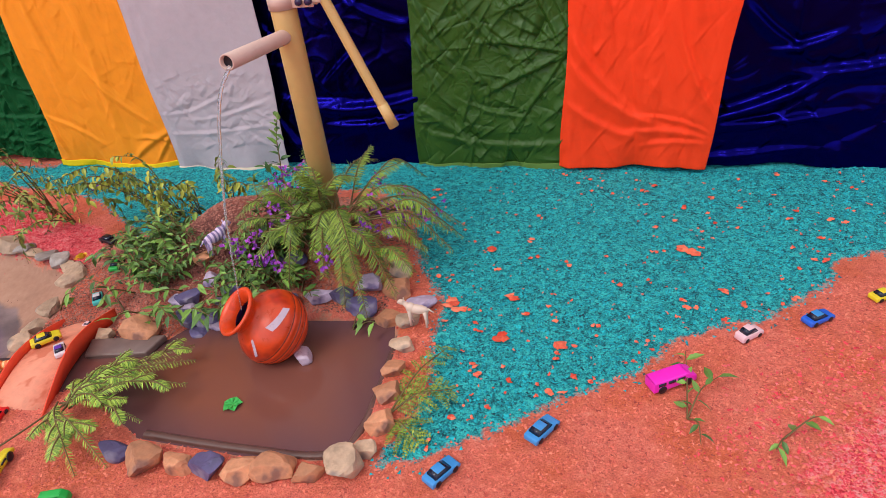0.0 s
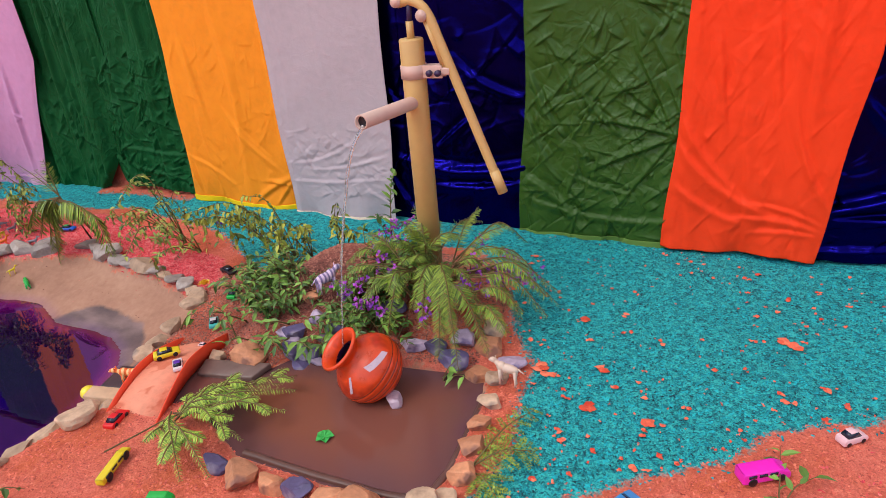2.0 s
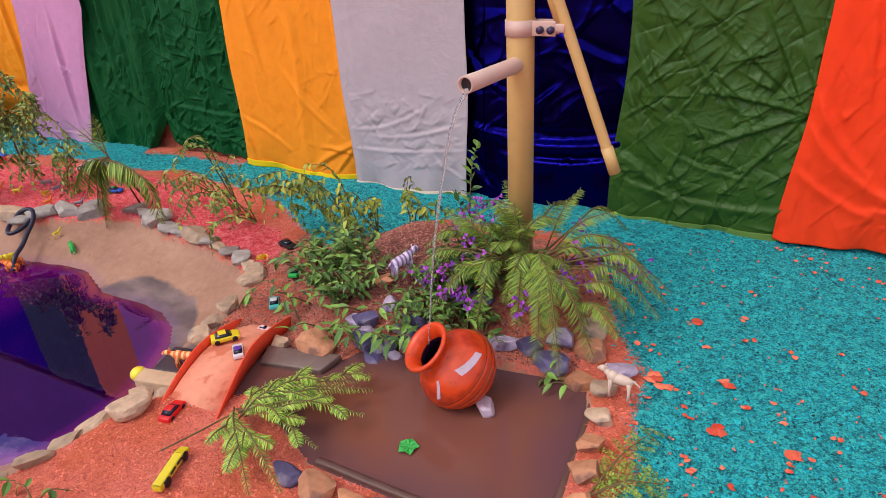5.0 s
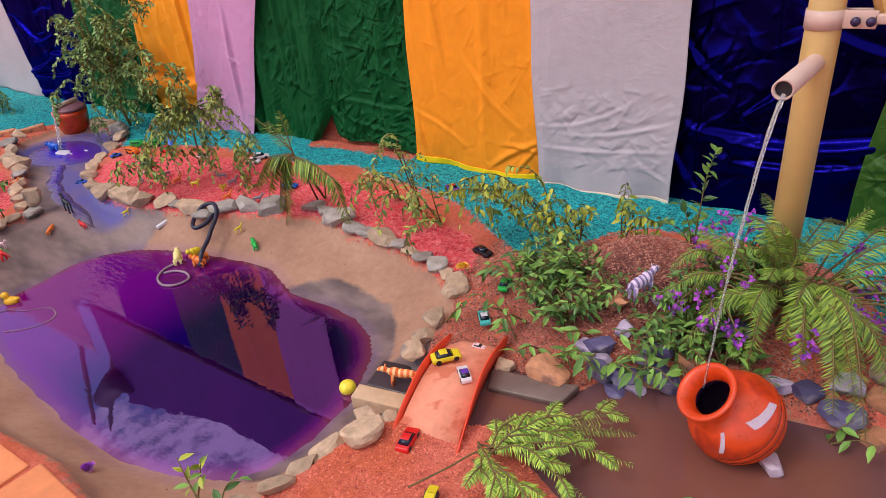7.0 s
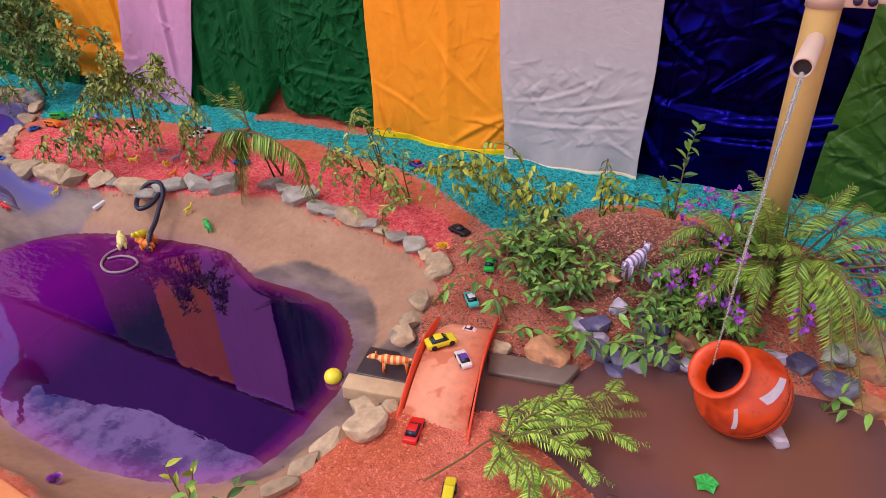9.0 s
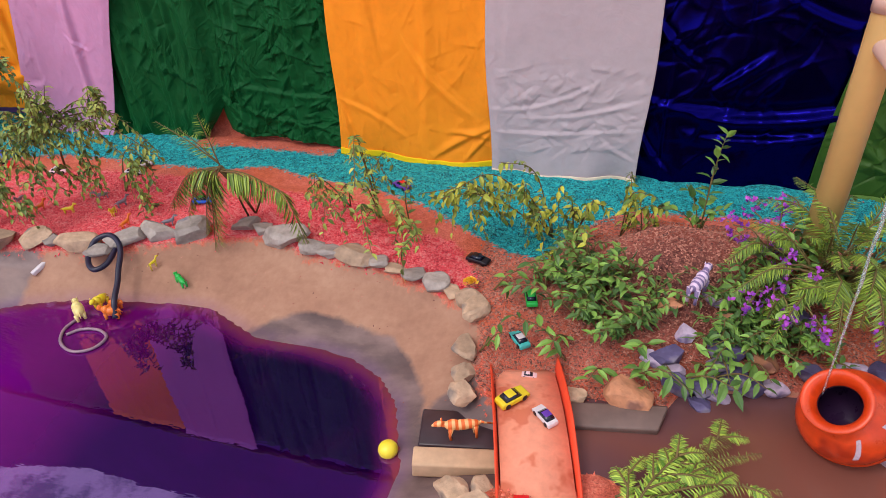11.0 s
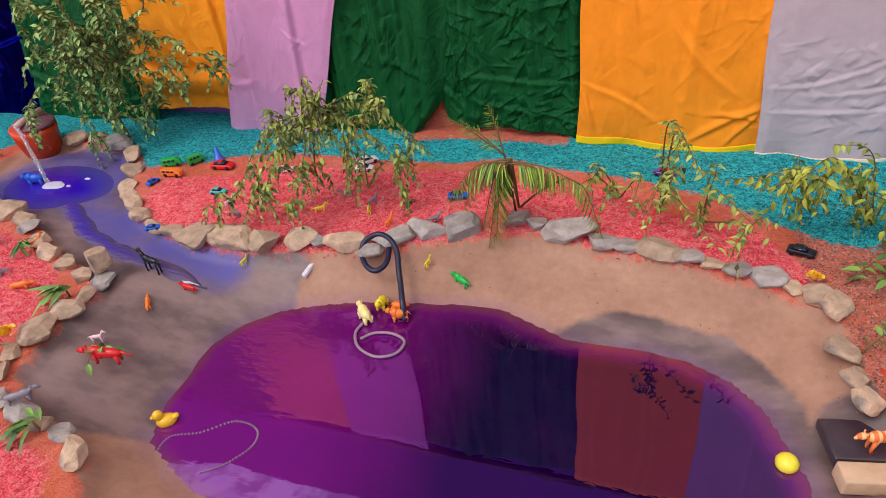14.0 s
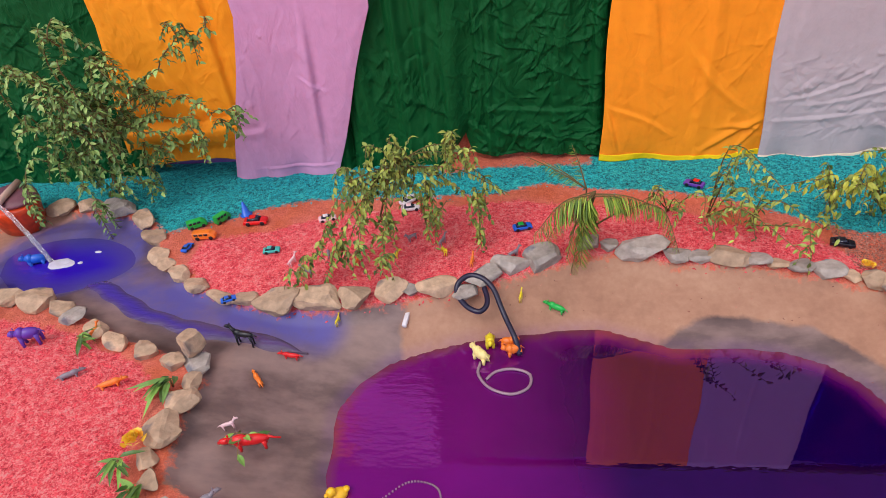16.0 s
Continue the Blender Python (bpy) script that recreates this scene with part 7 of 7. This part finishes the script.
build_blossoms((-0.78, 1.30, 0.10), [(-0.83, 1.36, 0.19), (-0.80, 1.33, 0.17), (-0.77, 1.38, 0.20), (-0.84, 1.30, 0.15), (-0.79, 1.27, 0.15), (-0.86, 1.34, 0.16)], "spray of purple blossoms beside the pump")
build_blossoms((-0.80, 1.18, 0.10), [(-0.80, 1.14, 0.14), (-0.77, 1.10, 0.12), (-0.84, 1.12, 0.13), (-0.74, 1.16, 0.16), (-0.78, 1.20, 0.17), (-0.72, 1.08, 0.12)], "spray of purple blossoms hanging over the pot")
build_blossoms((-0.60, 1.32, 0.10), [(-0.55, 1.26, 0.16), (-0.52, 1.22, 0.13), (-0.57, 1.20, 0.15), (-0.49, 1.25, 0.13), (-0.50, 1.34, 0.14), (-0.47, 1.31, 0.12), (-0.52, 1.30, 0.13), (-0.44, 1.33, 0.11), (-0.58, 1.38, 0.17), (-0.62, 1.10, 0.12)], "spray of purple blossoms over feathery leaves")

# ---- loose ground cover ----
def scatter(name, count, lo, hi, test, size, material, label, lift=0.3, seed=1, flat=0.55):
    """Small chips strewn where the test says so, in one mesh."""
    r = np.random.RandomState(seed)
    px, py = r.uniform(lo[0], hi[0], count), r.uniform(lo[1], hi[1], count)
    ok = test(px, py, r)
    px, py = px[ok], py[ok]
    n = len(px)
    pz = height(px, py) + size * lift * r.rand(n)
    tet = np.array([(1, 0, -0.4), (-0.6, 0.75, -0.4), (-0.6, -0.75, -0.4), (0, 0, 0.8)])
    a, s = r.rand(n) * 6.283, size * r.uniform(0.55, 1.3, n)
    ca, sa = np.cos(a), np.sin(a)
    long = r.uniform(0.8, 1.9, n)
    v = np.empty((n, 4, 3))
    tx, ty = r.uniform(-0.4, 0.4, n), r.uniform(-0.4, 0.4, n)
    for k, (x, y, z) in enumerate(tet):
        x_, y_ = x * s * long, y * s
        v[:, k, 0] = px + ca * x_ - sa * y_
        v[:, k, 1] = py + sa * x_ + ca * y_
        v[:, k, 2] = pz + z * s * flat + tx * x_ + ty * y_
    i = np.arange(n)[:, None] * 4
    f = np.concatenate([i + np.array(q) for q in ((0, 1, 3), (1, 2, 3), (2, 0, 3))])
    me = bpy.data.meshes.new(name)
    me.vertices.add(4 * n)
    me.vertices.foreach_set("co", v.ravel())
    me.loops.add(3 * len(f))
    me.polygons.add(len(f))
    me.loops.foreach_set("vertex_index", f.ravel())
    me.polygons.foreach_set("loop_start", np.arange(0, 3 * len(f), 3))
    me.polygons.foreach_set("loop_total", np.full(len(f), 3))
    me.update(calc_edges=True)
    me.materials.append(material)
    return tagged(new(name, me), label, "ground cover", "", "stuff")


def chip_material(name, stops, rough=0.85):
    n = Nodes(name)
    rnd = n.add("ShaderNodeNewGeometry").outputs["Random Per Island"]
    col = n.ramp(rnd, stops)
    return n.done(n.mix(0.25, col, n.ramp(n.noise(40.0), [(0.35, stops[0][1]), (0.65, stops[-1][1])])), rough)


C_TURQ = chip_material("turquoise_sawdust", [(0.0, lin(0, 30, 44)), (0.28, lin(2, 108, 124)), (0.62, lin(8, 166, 180)), (1.0, lin(36, 200, 210))])
C_RED = chip_material("red_dyed_gravel", [(0.0, lin(176, 16, 44)), (0.22, lin(248, 60, 78)), (0.7, lin(255, 96, 106)), (1.0, lin(255, 128, 126))])
C_SOIL = chip_material("orange_gravel", [(0.0, lin(160, 60, 52)), (0.4, lin(226, 98, 82)), (0.75, lin(246, 128, 104)), (1.0, lin(246, 144, 116))])
C_MUD = chip_material("crumbly_earth", [(0.0, lin(72, 38, 36)), (0.45, lin(162, 96, 82)), (1.0, lin(206, 140, 120))])
M_PETAL = leaf_material("red_petal", lin(200, 50, 25), lin(250, 130, 95))
fuzz = lambda r, n, k: r.normal(0, k, n)
scatter("turquoise_sawdust", 135000, (-4.4, 0.65), (0.75, 1.82), lambda x, y, r: signed(x, y, TURQ) + fuzz(r, len(x), 0.014) > 0, 0.0034, C_TURQ, "turquoise dyed sawdust strewn over the ground", 0.5, 11)
scatter("red_gravel", 130000, (-4.0, 0.1), (0.9, 1.6), lambda x, y, r: np.maximum.reduce([signed(x, y, RED_BACK), signed(x, y, RED_LEFT), np.where(r.rand(len(x)) < 0.45, signed(x, y, RED_RIGHT) + 0.04 * r.randn(len(x)), -1)]) + fuzz(r, len(x), 0.010) > 0.004, 0.0036, C_RED, "bright red dyed gravel in the planted beds", 0.5, 12)
scatter("orange_gravel", 48000, (-1.35, 0.3), (0.8, 1.3), lambda x, y, r: np.minimum.reduce([np.maximum(x + 0.5, 0.96 - y) + 0.02, -signed(x, y, POOL_RIM), -signed(x, y, BASIN) - 0.01, -signed(x, y, TURQ)]) + fuzz(r, len(x), 0.012) > 0, 0.0029, C_SOIL, "loose orange and red gravel on bare earth", 0.4, 13)
scatter("crumbly_earth", 34000, (-1.4, 0.93), (-0.5, 1.6), lambda x, y, r: np.minimum.reduce([-signed(x, y, POOL_RIM), -signed(x, y, BASIN) - 0.012, -signed(x, y, TURQ)]) > 0, 0.0030, C_MUD, "crumbly brown earth on the planted mound", 0.6, 14)
scatter("bank_grit", 1500, (-2.4, 0.4), (-1.3, 1.3), lambda x, y, r: (signed(x, y, POOL_RIM) > 0.0) & (signed(x, y, WATERLINE) < -0.012) & (signed(x, y, POOL_RIM) < 0.22 * r.rand(len(x)) ** 5 + 0.01), 0.0026, C_MUD, "grit crumbled onto the cement bank", 0.5, 15)


def build_petals():
    """Torn red petals and clods lying on the turquoise sawdust."""
    verts, faces = [], []
    r = np.random.RandomState(21)
    spots = [(0.145, 1.365, 0.014), (0.12, 1.385, 0.012), (-0.232, 1.158, 0.012), (-0.307, 1.344, 0.01), (-0.122, 1.011, 0.012), (-0.235, 1.031, 0.012), (-0.36, 1.12, 0.014), (-0.33, 1.10, 0.012)]
    while len(spots) < 380:
        x, y = r.uniform(-0.55, 0.6), r.uniform(0.68, 1.78)
        w = 0.25 + 0.75 * math.exp(-float(np.abs(signed(np.array([x]), np.array([y]), TURQ))[0]) / 0.10)
        if signed(np.array([x]), np.array([y]), TURQ)[0] > 0.004 and r.rand() < w:
            spots.append((x, y, 0.0018 + 0.0058 * r.rand() ** 2.5))
    for x, y, s in spots:
        for _ in range(3 if s > 0.009 else 2):
            cx, cy = x + r.normal(0, s * 0.5), y + r.normal(0, s * 0.5)
            n, b, a0 = 7, len(verts), r.rand() * 6.28
            z = gz(cx, cy) + 0.0045
            verts.append((cx, cy, z + s * 0.22))
            for k in range(n):
                a = a0 + 6.283 * k / n
                q = s * r.uniform(0.55, 1.15)
                verts.append((cx + q * math.cos(a) * 1.1, cy + q * math.sin(a) * 0.95, z + r.uniform(-0.002, 0.0025)))
            faces += [(b, b + 1 + k, b + 1 + (k + 1) % n) for k in range(n)]
    return tagged(raw("red_petals", verts, faces, M_PETAL), "torn red petals and clods scattered over turquoise sawdust", "petals", "", "stuff")


build_petals()
